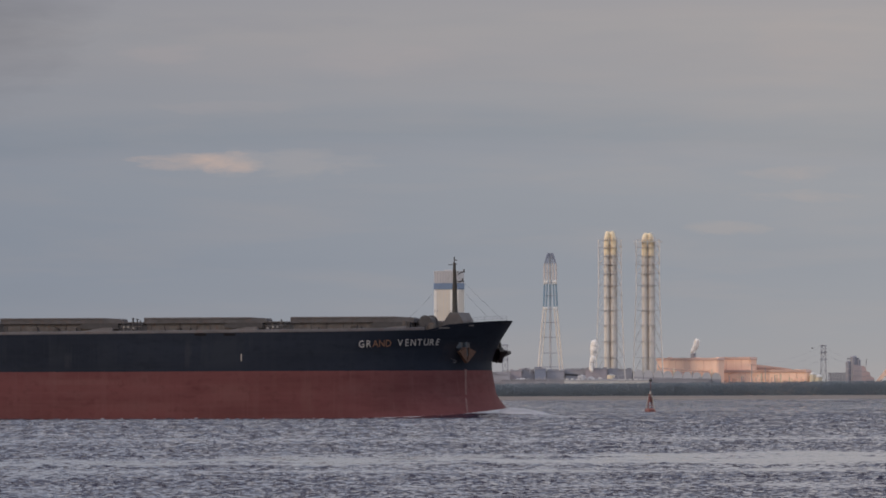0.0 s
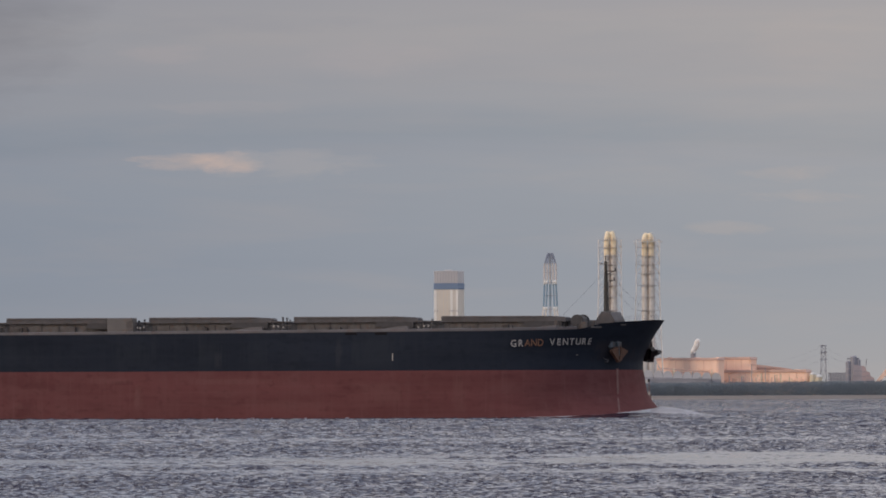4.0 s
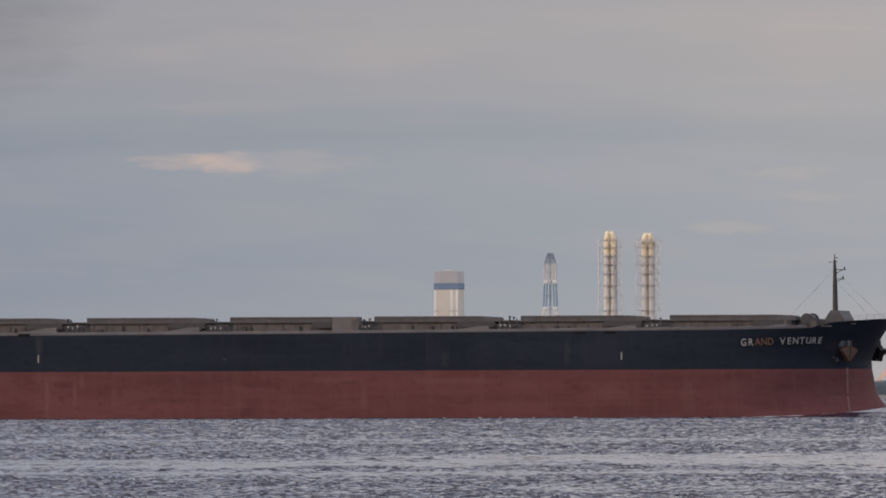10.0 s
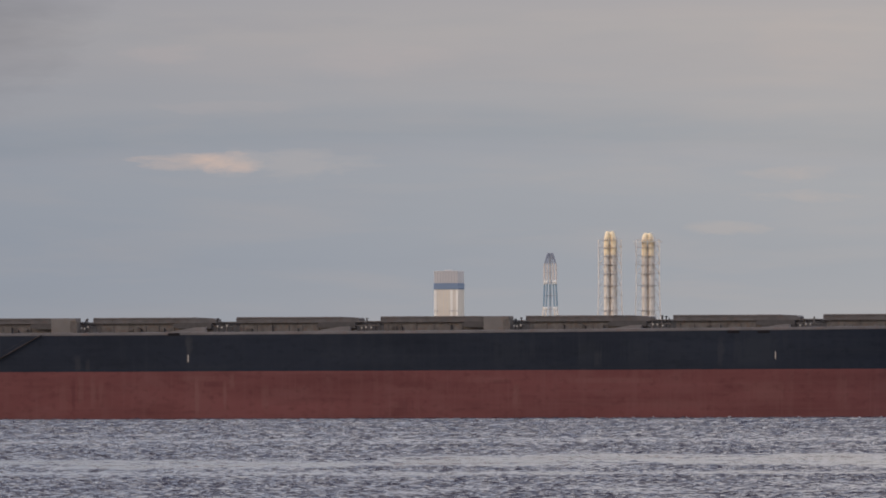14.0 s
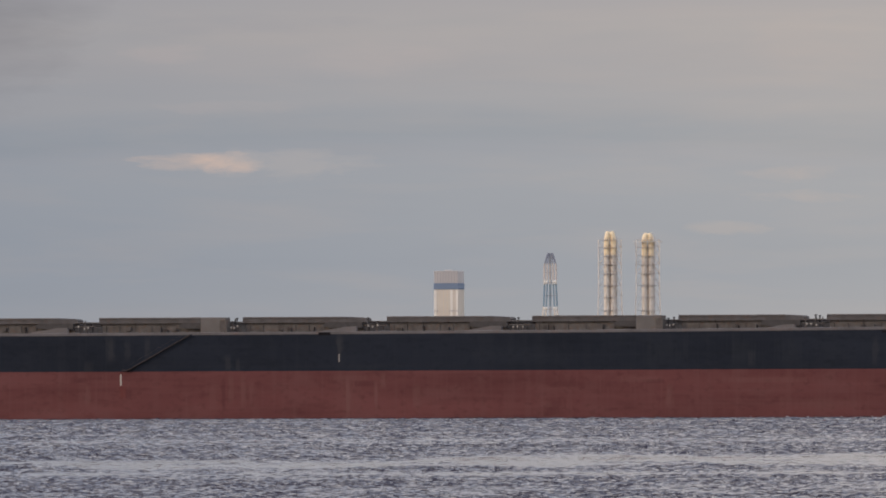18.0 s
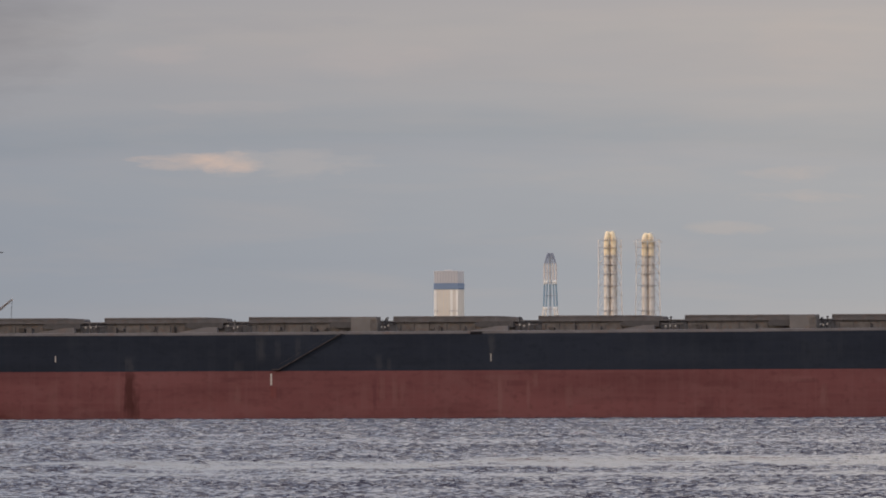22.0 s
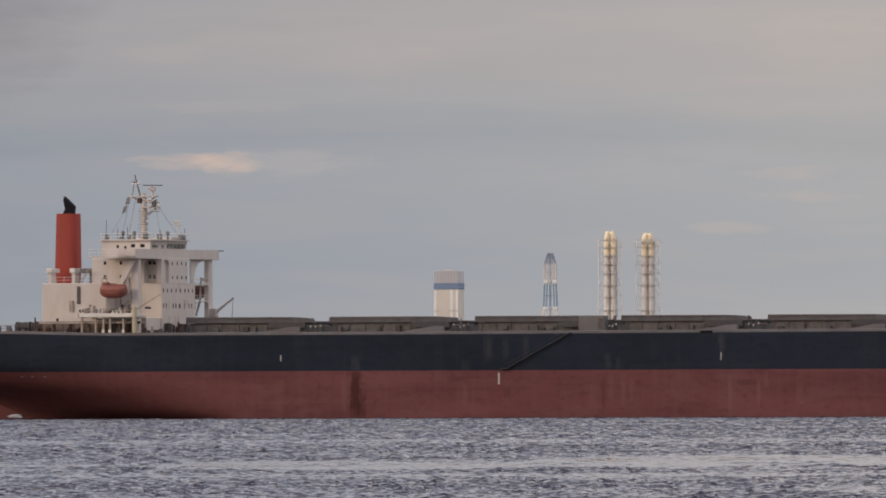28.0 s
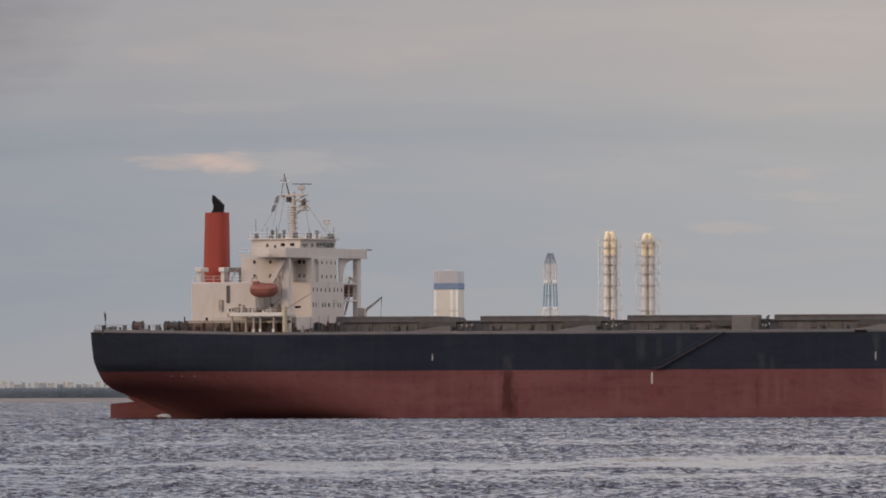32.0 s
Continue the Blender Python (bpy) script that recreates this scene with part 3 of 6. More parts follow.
WAVES = [wave_sheet(3, 664.0, 2750, 760, 24, 3.6, 0.05, 0.54, -0.03, "grey wind chop with dark troughs and paler crests"),
         wave_sheet(8, 666.0, 2750, 760, 26, 4.4, 0.054, 0.54, -0.042, "grey wind chop crossing at another angle"),
         wave_sheet(5, 2700.0, 4760, 420, 16, 4.0, 0.05, 0.4, -0.036, "distant grey chop below the shore")]
shore()
woods()


# ---- the bulk carrier: x forward from the stem head, y to port, z up from the water ----
ship = new("bulk_carrier")
tagged(ship, "black and red bulk carrier with cream house and red funnel", "cargo ship")
HALF = 22.5


def stem(z):
    return lerp(z, [-5, -2, 0, 2, 3.7, 8, 9.5, 11.4, 13.3, 16.5], [3.0, 1.7, 0.15, -1.85, -3.35, -4.25, -4.35, -3.6, -2.55, -0.3])


def sternpost(z):
    return lerp(z, [-5, 0, 3.3, 4.7, 6.0, 9.8, 14.9], [-272, -279.5, -285, -287.6, -288.2, -288.3, -287.4])


def top(s):
    return lerp(s, [-290, -270, -255, -200, -100, -24, -10.2, -8.6, -6.9, 0.2], [14.8, 14.5, 14.15, 14.1, 14.3, 14.65, 14.85, 14.95, 15.75, 16.5])


def half_fore(s, z):
    k = min(1, max(0, (z - 1) / 8))
    u = max(0, min(1, (s + 42) / (stem(z) + 42)))
    return HALF * max(0, 1 - u ** (2.9 + 0.2 * k)) ** (0.52 - 0.02 * k)


def half_aft(s, z):
    e = sternpost(z)
    u = max(0, min(1, (-230 - s) / (-230 - e)))
    bt = 14.8 * max(0, (z - 4.7) / 10.2) ** 0.45
    k = min(1, max(0, (z + 0.8) / 9.8)) ** 0.68
    return bt + (HALF - bt) * max(0, 1 - u ** (1.0 + 2.5 * k)) ** (1.75 - 1.1 * k)


def half(s, z):
    return half_fore(s, z) if s > -42 else half_aft(s, z) if s < -230 else HALF


def hull_strake(name, mat, zs, label):
    """One belt of the hull between heights; zs gives a height at a fraction 0..1 and a station."""
    fr_b = [1 - (1 - i / 26) ** 1.7 for i in range(27)]
    cols = []
    levels = 13
    stations = [("a", 1 - (1 - i / 24) ** 1.6) for i in range(24, -1, -1)] + [("m", s) for s in np.linspace(-230, -42, 40)[1:-1]] + [("f", u) for u in fr_b]
    bm = nb()
    rings = []
    for kind, q in stations:
        ring = []
        for j in range(levels):
            f = j / (levels - 1)
            if kind == "m":
                s = float(q)
                z = zs(f, s)
                b = HALF
            elif kind == "f":
                z = zs(f, -42 + q * 41)
                s = -42 + q * (stem(z) + 42)
                z = zs(f, s)
                b = half_fore(s, z) if q < 1 else 0.0
            else:
                z = zs(f, -230 - q * 57)
                s = -230 + q * (sternpost(z) + 230)
                b = half_aft(s, z)
            ring.append((s, b, z))
        rings.append(ring)
    for side in (-1, 1):
        vs = [[bm.verts.new((s, side * b, z)) for s, b, z in r] for r in rings]
        for i in range(len(vs) - 1):
            for j in range(levels - 1):
                bm.faces.new((vs[i][j], vs[i + 1][j], vs[i + 1][j + 1], vs[i][j + 1]))
        if side < 0:
            near = vs[0]
        else:
            for j in range(levels - 1):
                bm.faces.new((near[j], near[j + 1], vs[0][j + 1], vs[0][j]))
    bmesh.ops.remove_doubles(bm, verts=bm.verts, dist=0.002)
    bmesh.ops.recalc_face_normals(bm, faces=bm.faces)
    return part(name, bm, mat, ship, label, smooth=True)


hull_strake("hull_bottom", M_RED, lambda f, s: -4.0 + 12.0 * f, "faded red antifouling paint with scuffs")
hull_strake("hull_topside", M_BLACK, lambda f, s: 8.0 + (top(s) - 8.0) * f, "blue-black weathered topside plating")


def deck_plate():
    bm = nb()
    ss = list(np.linspace(-287, -232, 14)) + list(np.linspace(-225, -45, 20)) + list(np.linspace(-40, -0.4, 26))
    a = [bm.verts.new((s, -half(s, top(s)) + 0.05, top(s) - 0.35)) for s in ss]
    b = [bm.verts.new((s, half(s, top(s)) - 0.05, top(s) - 0.35)) for s in ss]
    for i in range(len(ss) - 1):
        bm.faces.new((a[i], a[i + 1], b[i + 1], b[i]))
    part("main_deck", bm, M_DECK, ship)


def gunwale():
    """The grey edge strip that runs along the deck side."""
    for side in (-1, 1):
        bm = nb()
        ss = list(np.linspace(-286.5, -232, 24)) + list(np.linspace(-226, -46, 30)) + list(np.linspace(-41, -9.8, 20))
        prev = None
        for s in ss:
            y, z = side * (half(s, top(s)) - 0.02), top(s)
            ring = [bm.verts.new((s, y - side * dy, z + dz)) for dy, dz in ((0.0, -0.02), (0.0, 0.42), (0.3, 0.46), (0.3, -0.02))]
            if prev:
                for j in range(4):
                    bm.faces.new((prev[j], ring[j], ring[(j + 1) % 4], prev[(j + 1) % 4]))
            else:
                bm.faces.new(ring)
            prev = ring
        bm.faces.new(prev[::-1])
        bmesh.ops.recalc_face_normals(bm, faces=bm.faces)
        part("gunwale", bm, M_GUNWALE, ship, "grey deck-edge strip with rust")


deck_plate()
gunwale()


def Y(n):
    """Across the ship from the starboard side."""
    return n - HALF


def hatch(s0, length, with_box):
    """Coaming with stays, side-rolling cover with a rounded lip, rails, and the sloped plate at its fore end."""
    end = s0 + length
    z0 = 14.0
    bm = nb()
    box(bm, s0 + 0.5, end - 0.4, Y(11.4), Y(33.0), z0, 16.14, bevel=0.08)
    coam = part("hatch_coaming", bm, M_COAM, ship, "rust-stained brown hatch coaming")
    bm = nb()
    box(bm, s0 + 0.3, end - 0.2, Y(11.25), Y(33.2), 15.95, 16.05, bevel=0.03)
    part("coaming_shelf", bm, M_RIB, coam)
    k = 0
    x = s0 + 1.2
    while x < end - 1:
        for side in (1, -1):
            bm = nb()
            prism(bm, [(x - 0.07, z0), (x + 0.07, z0), (x + 0.07, 15.95), (x - 0.07, 15.95)], Y(11.28) if side > 0 else Y(32.9), Y(11.5) if side > 0 else Y(33.12))
            part("coaming_stay", bm, M_RIB, coam)
        x += 2.4 + 0.35 * ((k * 7) % 3)
        k += 1
    r = random.Random(int(s0 * 3))
    for k in range(4):
        bm = nb()
        x = s0 + 1.5 + r.random() * (length - 9)
        box(bm, x, x + 0.3 + 0.9 * r.random(), Y(11.0), Y(11.45), 14.5 + 0.5 * r.random(), 15.2 + 0.5 * r.random(), bevel=0.04)
        part("coaming_fitting", bm, M_RIB if k else M_DARK, coam)
    # low main cover with a raised side girder along its starboard edge
    bm = nb()
    box(bm, s0 + 0.2, end - 0.2, Y(14.2), Y(33.6), 16.16, 16.5, bevel=0.08)
    cover = part("hatch_cover", bm, M_COVER, ship, "grey-brown steel side-rolling hatch cover")
    bm = nb()
    pts = [(s0, 16.18), (end, 16.18), (end, 16.8), (end - 0.3, 17.0), (end - 3.4, 17.18), (s0 + 3.0, 17.2), (s0 + 0.12, 17.18), (s0, 17.08)]
    prism(bm, pts, Y(11.2), Y(14.1))
    part("cover_side_girder", bm, M_COVER, cover)
    bm = nb()
    box(bm, s0 + 0.1, end - 0.1, Y(11.1), Y(11.2), 16.2, 16.28)
    part("cover_skirt", bm, M_RIB, cover)
    bm = nb()
    prism(bm, [(s0 + 0.1, 17.02), (end - 3.4, 17.0), (end - 3.4, 17.2), (s0 + 0.1, 17.22)], Y(11.05), Y(11.25))
    part("cover_top_lip", bm, M_GUNWALE, cover)
    for k, x in enumerate(np.arange(s0 + 1.6, end - 3.0, 1.85)):
        bm = nb()
        box(bm, x - 0.05, x + 0.05, Y(11.17), Y(11.22), 16.3, 16.98)
        part("cover_stiffener", bm, M_COVER, cover)
    for x in np.linspace(s0 + 2, end - 2, 5):
        bm = nb()
        box(bm, x - 0.1, x + 0.1, Y(11.05), Y(11.25), 15.98, 16.3, bevel=0.03)
        part("wheel_bracket", bm, M_DARK, cover)
    if with_box:
        bm = nb()
        box(bm, end - 2.9, end + 1.7, Y(8.6), Y(11.0), z0, 17.18, bevel=0.12)
        lk = part("deck_locker", bm, M_BOX, ship, "pale grey deck store with a rusty fore edge")
        bm = nb()
        box(bm, end + 0.6, end + 1.84, Y(8.57), Y(8.62), z0 + 0.6, 16.7)
        part("locker_door", bm, M_COAM, lk)
    else:
        bm = nb()
        prism(bm, [(end - 7.5, z0), (end - 0.6, z0), (end - 0.6, 15.55), (end - 2.4, 15.5), (end - 7.2, 14.75)], Y(7.8), Y(8.6))
        part("sloped_side_plate", bm, M_GUNWALE, ship)
    # Dark drive housing; its dark shape also paints the shadow under the cover end.
    bm = nb()
    prism(bm, [(end - 7.4, 15.55), (end - 6.2, 15.3), (end - (3.1 if with_box else 0.5), 15.3), (end - (3.1 if with_box else 0.5), 16.25), (end - 6.4, 16.3), (end - 7.4, 16.0)], Y(10.5), Y(11.05))
    part("cover_drive_housing", bm, M_WINCH, ship)
    # vents, pipes and stanchions in the gap ahead of the hatch
    r = random.Random(int(s0 * 10))
    for k in range(6):
        gx = end + 0.6 + r.random() * 2.6
        if with_box:
            gx = end + 2.1 + r.random() * 1.3
        n = 9.5 + r.random() * 3
        hgt = 15.4 + r.random() * 1.6
        bm = nb()
        tube(bm, (gx, Y(n), z0), (gx, Y(n), hgt), 0.08 + 0.08 * r.random(), seg=8)
        if k % 2:
            tube(bm, (gx, Y(n), hgt), (gx, Y(n), hgt + 0.2), 0.25, 0.2, seg=10)
        part("deck_vent", bm, M_WINCH if k % 2 or s0 > -40 else M_COAM, ship)
    for k in range(0 if s0 > -40 else 3):
        gx = end + (2.2 if with_box else 0.8) + k * (0.55 if with_box else 0.9) + 0.3 * r.random()
        bm = nb()
        zl = 15.15 + 0.5 * r.random()
        tube(bm, (gx, Y(9.4), z0), (gx, Y(9.4), zl), 0.05, seg=5)
        post = part("lamp_post", bm, M_RIB, ship)
        bm = nb()
        box(bm, gx - 0.09, gx + 0.09, Y(9.2), Y(9.6), zl, zl + 0.32, bevel=0.03)
        part("deck_lamp", bm, M_MARK, post, "small pale deck lamp")
    if s0 > -40:
        return
    bm = nb()
    tube(bm, (end - 0.2, Y(10.6), 16.35), (end + 3.9, Y(10.6), 16.35), 0.1, seg=6)
    tube(bm, (end - 0.2, Y(10.6), 15.7), (end + 3.9, Y(10.6), 15.7), 0.1, seg=6)
    part("pipe_run", bm, M_COAM, ship)


for i, s0 in enumerate([-244.2, -218.35, -192.2, -166.15, -140.2, -114.2, -88.2, -62.0, -35.5]):
    hatch(s0, 22.2, i in (2, 5))


def deck_rail(pts, name="guard_rail", mat=None, hgt=1.05, rails=2, gap=1.8, r=0.03):
    """Stanchions and rails along a line of points on one level."""
    bm = nb()
    for a, b in zip(pts[:-1], pts[1:]):
        a, b = Vector(a), Vector(b)
        n = max(1, round((b - a).length / gap))
        for i in range(n + 1):
            p = a.lerp(b, i / n)
            tube(bm, p, p + Vector((0, 0, hgt)), r * 1.15, seg=4)
        for k in range(rails):
            z = Vector((0, 0, hgt * (k + 1) / rails))
            tube(bm, a + z, b + z, r, seg=4)
    return part(name, bm, mat or M_WHITE, ship)


# marks, ladder and name on the side
for s, z0, z1 in ((-184.2, 5.6, 7.55), (-223.15, 9.65, 10.7), (-144.9, 9.55, 10.85), (-40.4, 9.7, 10.95)):
    bm = nb()
    box(bm, s - (0.15 if z0 < 6 else 0.08), s + (0.15 if z0 < 6 else 0.08), -HALF - 0.03, -HALF + 0.02, z0, z1)
    part("white_mark", bm, M_MARK, ship)
for s in (-271.5, -269.3, -266.8):
    bm = nb()
    b = half(s, 7.2)
    box(bm, s - 0.2, s + 0.2, -b - 0.04, -b + 0.04, 7.12, 7.26)
    part("draught_mark", bm, M_GUNWALE, ship)


def side_ladder():
    a, b = Vector((-171.4, -HALF - 0.32, 14.3)), Vector((-182.6, -HALF - 0.32, 8.3))
    bm = nb()
    for off in (-0.28, 0.28):
        o = Vector((0, off, 0))
        tube(bm, a + o, b + o, 0.06, seg=6)
    for i in range(32):
        p = a.lerp(b, (i + 0.5) / 32)
        box(bm, p.x - 0.12, p.x + 0.12, p.y - 0.28, p.y + 0.28, p.z - 0.02, p.z + 0.02)
    for off in (-0.35,):
        o = Vector((0, off, 0.75))
        tube(bm, a + o, b + o, 0.012, seg=5)
    lad = part("accommodation_ladder", bm, M_LADDER, ship, "rusty brown accommodation ladder lowered along the side")
    bm = nb()
    box(bm, b.x - 1.2, b.x + 0.1, b.y - 0.45, b.y + 0.45, b.z - 0.1, b.z + 0.02)
    part("ladder_platform", bm, M_LADDER, lad)


side_ladder()


def ship_name():
    """The name, letter by letter on the curved bow; the middle letters have rusted."""
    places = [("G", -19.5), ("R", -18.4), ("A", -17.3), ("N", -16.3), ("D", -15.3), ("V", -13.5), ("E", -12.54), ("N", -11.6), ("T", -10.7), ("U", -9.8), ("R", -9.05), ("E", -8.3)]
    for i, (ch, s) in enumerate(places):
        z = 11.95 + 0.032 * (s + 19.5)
        cu = bpy.data.curves.new("letter", "FONT")
        cu.body, cu.size, cu.align_x, cu.extrude, cu.offset = ch, 1.68, "CENTER", 0.03, 0.012
        tmp = new("letter_tmp", cu)
        dg = bpy.context.evaluated_depsgraph_get()
        me = bpy.data.meshes.new_from_object(tmp.evaluated_get(dg))
        bpy.data.objects.remove(tmp)
        ob = new("letter", me)
        me.materials.clear()
        me.materials.append(M_LETTER if i in (2, 3, 4) else M_LETTERW)
        b0, b1 = half(s - 0.5, z + 0.6), half(s + 0.5, z + 0.6)
        ang = math.atan2(b0 - b1, 1.0)
        lean = math.atan2(half(s, z + 1.2) - half(s, z), 1.2)
        ob.parent = ship
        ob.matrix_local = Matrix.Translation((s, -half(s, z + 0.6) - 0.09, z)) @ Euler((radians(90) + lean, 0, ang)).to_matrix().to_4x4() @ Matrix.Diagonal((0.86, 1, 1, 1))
    for s, z0, z1, w in ((-6.75, 9.25, 9.4, 0.42), (-6.5, 9.35, 9.75, 0.12), (-6.8, 9.7, 9.85, 0.3), (-7.0, 9.9, 10.15, 0.1)):
        bm = nb()
        b = half(s, 9.6)
        box(bm, s - w, s + w, -b - 0.16, -b + 0.1, z0, z1)
        part("bulb_mark", bm, M_GUNWALE, ship)


ship_name()


def bow_gear():
    for side in (-1, 1):
        sx, z = -5.5, 11.6
        b = half(sx, z)
        ang = math.atan2(half(sx - 0.6, z) - half(sx + 0.6, z), 1.2)
        m = Matrix.Translation((sx, side * (b - 0.1), z)) @ Matrix.Rotation(ang if side < 0 else -ang, 4, "Z")
        bm = nb()
        box(bm, -1.6, 1.6, -0.55, 0.55, -0.2, 2.6, m, bevel=0.4)
        bol = part("anchor_bolster", bm, M_HAWSE if side < 0 else M_DARK, ship, "blue-grey hawse bolster")
        bm = nb()
        o = side * 0.75
        tube(bm, m @ Vector((0, o, 1.2)), m @ Vector((0, o * 1.25, -1.2)), 0.28, seg=8)
        part("anchor_shank", bm, M_HAWSE if side < 0 else M_DARK, bol)
        bm = nb()
        for dx in (-1, 1):
            a, c, e = Vector((dx * 0.02, o * 1.2, -2.35)), Vector((dx * 2.0, o * 1.3, -0.45)), Vector((dx * 0.35, o * 1.2, 0.3))
            f = [bm.verts.new(m @ (p + Vector((0, d, 0)))) for d in (-0.35, 0.35) for p in (a, c, e)]
            for q in ((0, 1, 2), (5, 4, 3), (0, 3, 4, 1), (1, 4, 5, 2), (2, 5, 3, 0)):
                bm.faces.new([f[k] for k in q])
        bmesh.ops.recalc_face_normals(bm, faces=bm.faces)
        part("anchor_head", bm, M_ORANGE if side < 0 else M_DARK, bol, "rust-orange anchor stowed in its hawse" if side < 0 else "dark anchor stowed in its hawse")
        if side > 0:
            bm = nb()
            prism(bm, [(-7.4, 12.7), (-6.2, 12.6), (-5.6, 11.6), (-4.2, 11.3), (-4.1, 10.85), (-5.6, 10.1), (-6.2, 9.3), (-7.2, 9.5)], Y(33.6), Y(35.6))
            part("anchor_crown", bm, M_DARK, bol)
    for x0, x1 in ((-8.0, -6.0), (-4.1, -3.0)):
        s = (x0 + x1) / 2
        z = top(s) - 0.5
        bm = nb()
        b = half(s, z)
        ang = math.atan2(half(x0, z) - half(x1, z), x1 - x0)
        box(bm, -(x1 - x0) / 2, (x1 - x0) / 2, -0.06, 0.06, -0.12, 0.12, Matrix.Translation((s, -b - 0.03, z)) @ Matrix.Rotation(ang, 4, "Z"))
        part("fairlead", bm, M_BOX, ship)
    # pale run of chain water down the plating below the starboard hawse
    bm = nb()
    s, z, prev = -5.5, 8.2, None
    while z > 0.3:
        bs = (half(s + 0.1, z) - half(s - 0.1, z)) / 0.2
        bz = (half(s, z + 0.1) - half(s, z - 0.1)) / 0.2
        w = 0.09 + 0.03 * noise.noise((0, 0, z * 1.7))
        row = [bm.verts.new((s + d, -half(s + d, z) - 0.07, z)) for d in (-w, w)]
        if prev:
            bm.faces.new((prev[0], prev[1], row[1], row[0]))
        prev = row
        s += 0.2 * bs * bz / (1 + bs * bs) * 0.6
        z -= 0.2
    part("chain_water_run", bm, M_RUNPALE, ship)
    # foremast house, mast and lights
    bm = nb()
    prism(bm, [(-10.7, 15.0), (-7.2, 15.0), (-7.4, 16.4), (-8.2, 17.8), (-9.7, 17.9), (-10.6, 16.6)], Y(19.6), Y(25.4))
    part("foremast_house", bm, M_COVER, ship, "grey weathered mast house on the forecastle")
    bm = nb()
    tube(bm, (-9.75, 0, 16.5), (-9.8, 0, 22.5), 0.52, 0.4, seg=10)
    tube(bm, (-9.8, 0, 22.5), (-9.85, 0, 26.4), 0.38, 0.22, seg=10)
    tube(bm, (-9.85, 0, 26.4), (-9.85, 0, 27.35), 0.09, seg=6)
    mast = part("foremast", bm, M_FORE, ship, "dark grey-green foremast with light platforms")
    for z, w in ((24.75, 1.75), (23.2, 1.5)):
        bm = nb()
        box(bm, -9.8, -9.8 + w, -0.6, 0.6, z - 0.06, z + 0.06)
        box(bm, -9.8 + w - 0.16, -9.8 + w, -0.15, 0.15, z, z + 0.5)
        tube(bm, (-9.8, 0, z - 0.7), (-9.8 + w * 0.8, 0, z), 0.06, seg=5)
        part("light_platform", bm, M_FORE, mast)
    bm = nb()
    tube(bm, (-10.9, 0, 26.0), (-9.4, 0, 26.1), 0.06, seg=5)
    tube(bm, (-9.85, 0, 26.8), (-9.3, 0, 26.75), 0.07, seg=5)
    part("yard", bm, M_DARK, mast)
    for p, q in (((-9.8, 0, 24.5), (-1.5, 0, 16.8)), ((-9.8, -0.2, 24.8), (-16, -7, 16.5)), ((-9.8, 0, 23.0), (-4.0, 0, 17.2))):
        bm = nb()
        tube(bm, p, q, 0.013, seg=4)
        part("stay_wire", bm, M_DARK, mast)
    # windlass and winches abaft it
    for x, n, r in ((-11.3, 13, 0.95), (-11.5, 30, 0.95), (-13.0, 18, 0.7)):
        bm = nb()
        tube(bm, (x, Y(n - 1.5), 16.2), (x, Y(n + 1.5), 16.2), r, seg=14)
        for d in (-1.6, 1.6):
            tube(bm, (x, Y(n + d - 0.1), 16.2), (x, Y(n + d + 0.1), 16.2), r * 1.25, seg=14)
        box(bm, x - 0.9, x + 0.9, Y(n - 2), Y(n + 2), 14.4, 15.6)
        part("windlass", bm, M_WINCH, ship, "dark weathered windlass")
    r = random.Random(4)
    for k in range(12):
        x, n = -15.5 + 7 * r.random(), 8.5 + 8 * r.random()
        bm = nb()
        w = 0.25 + 0.4 * r.random()
        box(bm, x - w, x + w, Y(n) - w, Y(n) + w, 14.3, 15.3 + 1.2 * r.random(), bevel=0.08)
        part("deck_fitting", bm, (M_COAM, M_WINCH, M_DARK)[k % 3], ship)
    pts = [(s, -half(s, 16) + 0.25, top(s)) for s in np.linspace(-3.6, -0.6, 5)]
    deck_rail(pts, "bow_rail", M_GUNWALE, 0.8, 2, 1.6, 0.018)
    # Black blocks on the side paint the darkness inside the fairlead recesses.
    for s in (-47.8, -42.5, -147.5):
        bm = nb()
        box(bm, s - 1.1, s + 1.1, -HALF - 0.05, -HALF + 0.4, 14.0, 14.55, bevel=0.08)
        part("roller_fairlead", bm, M_CAP, ship)


bow_gear()


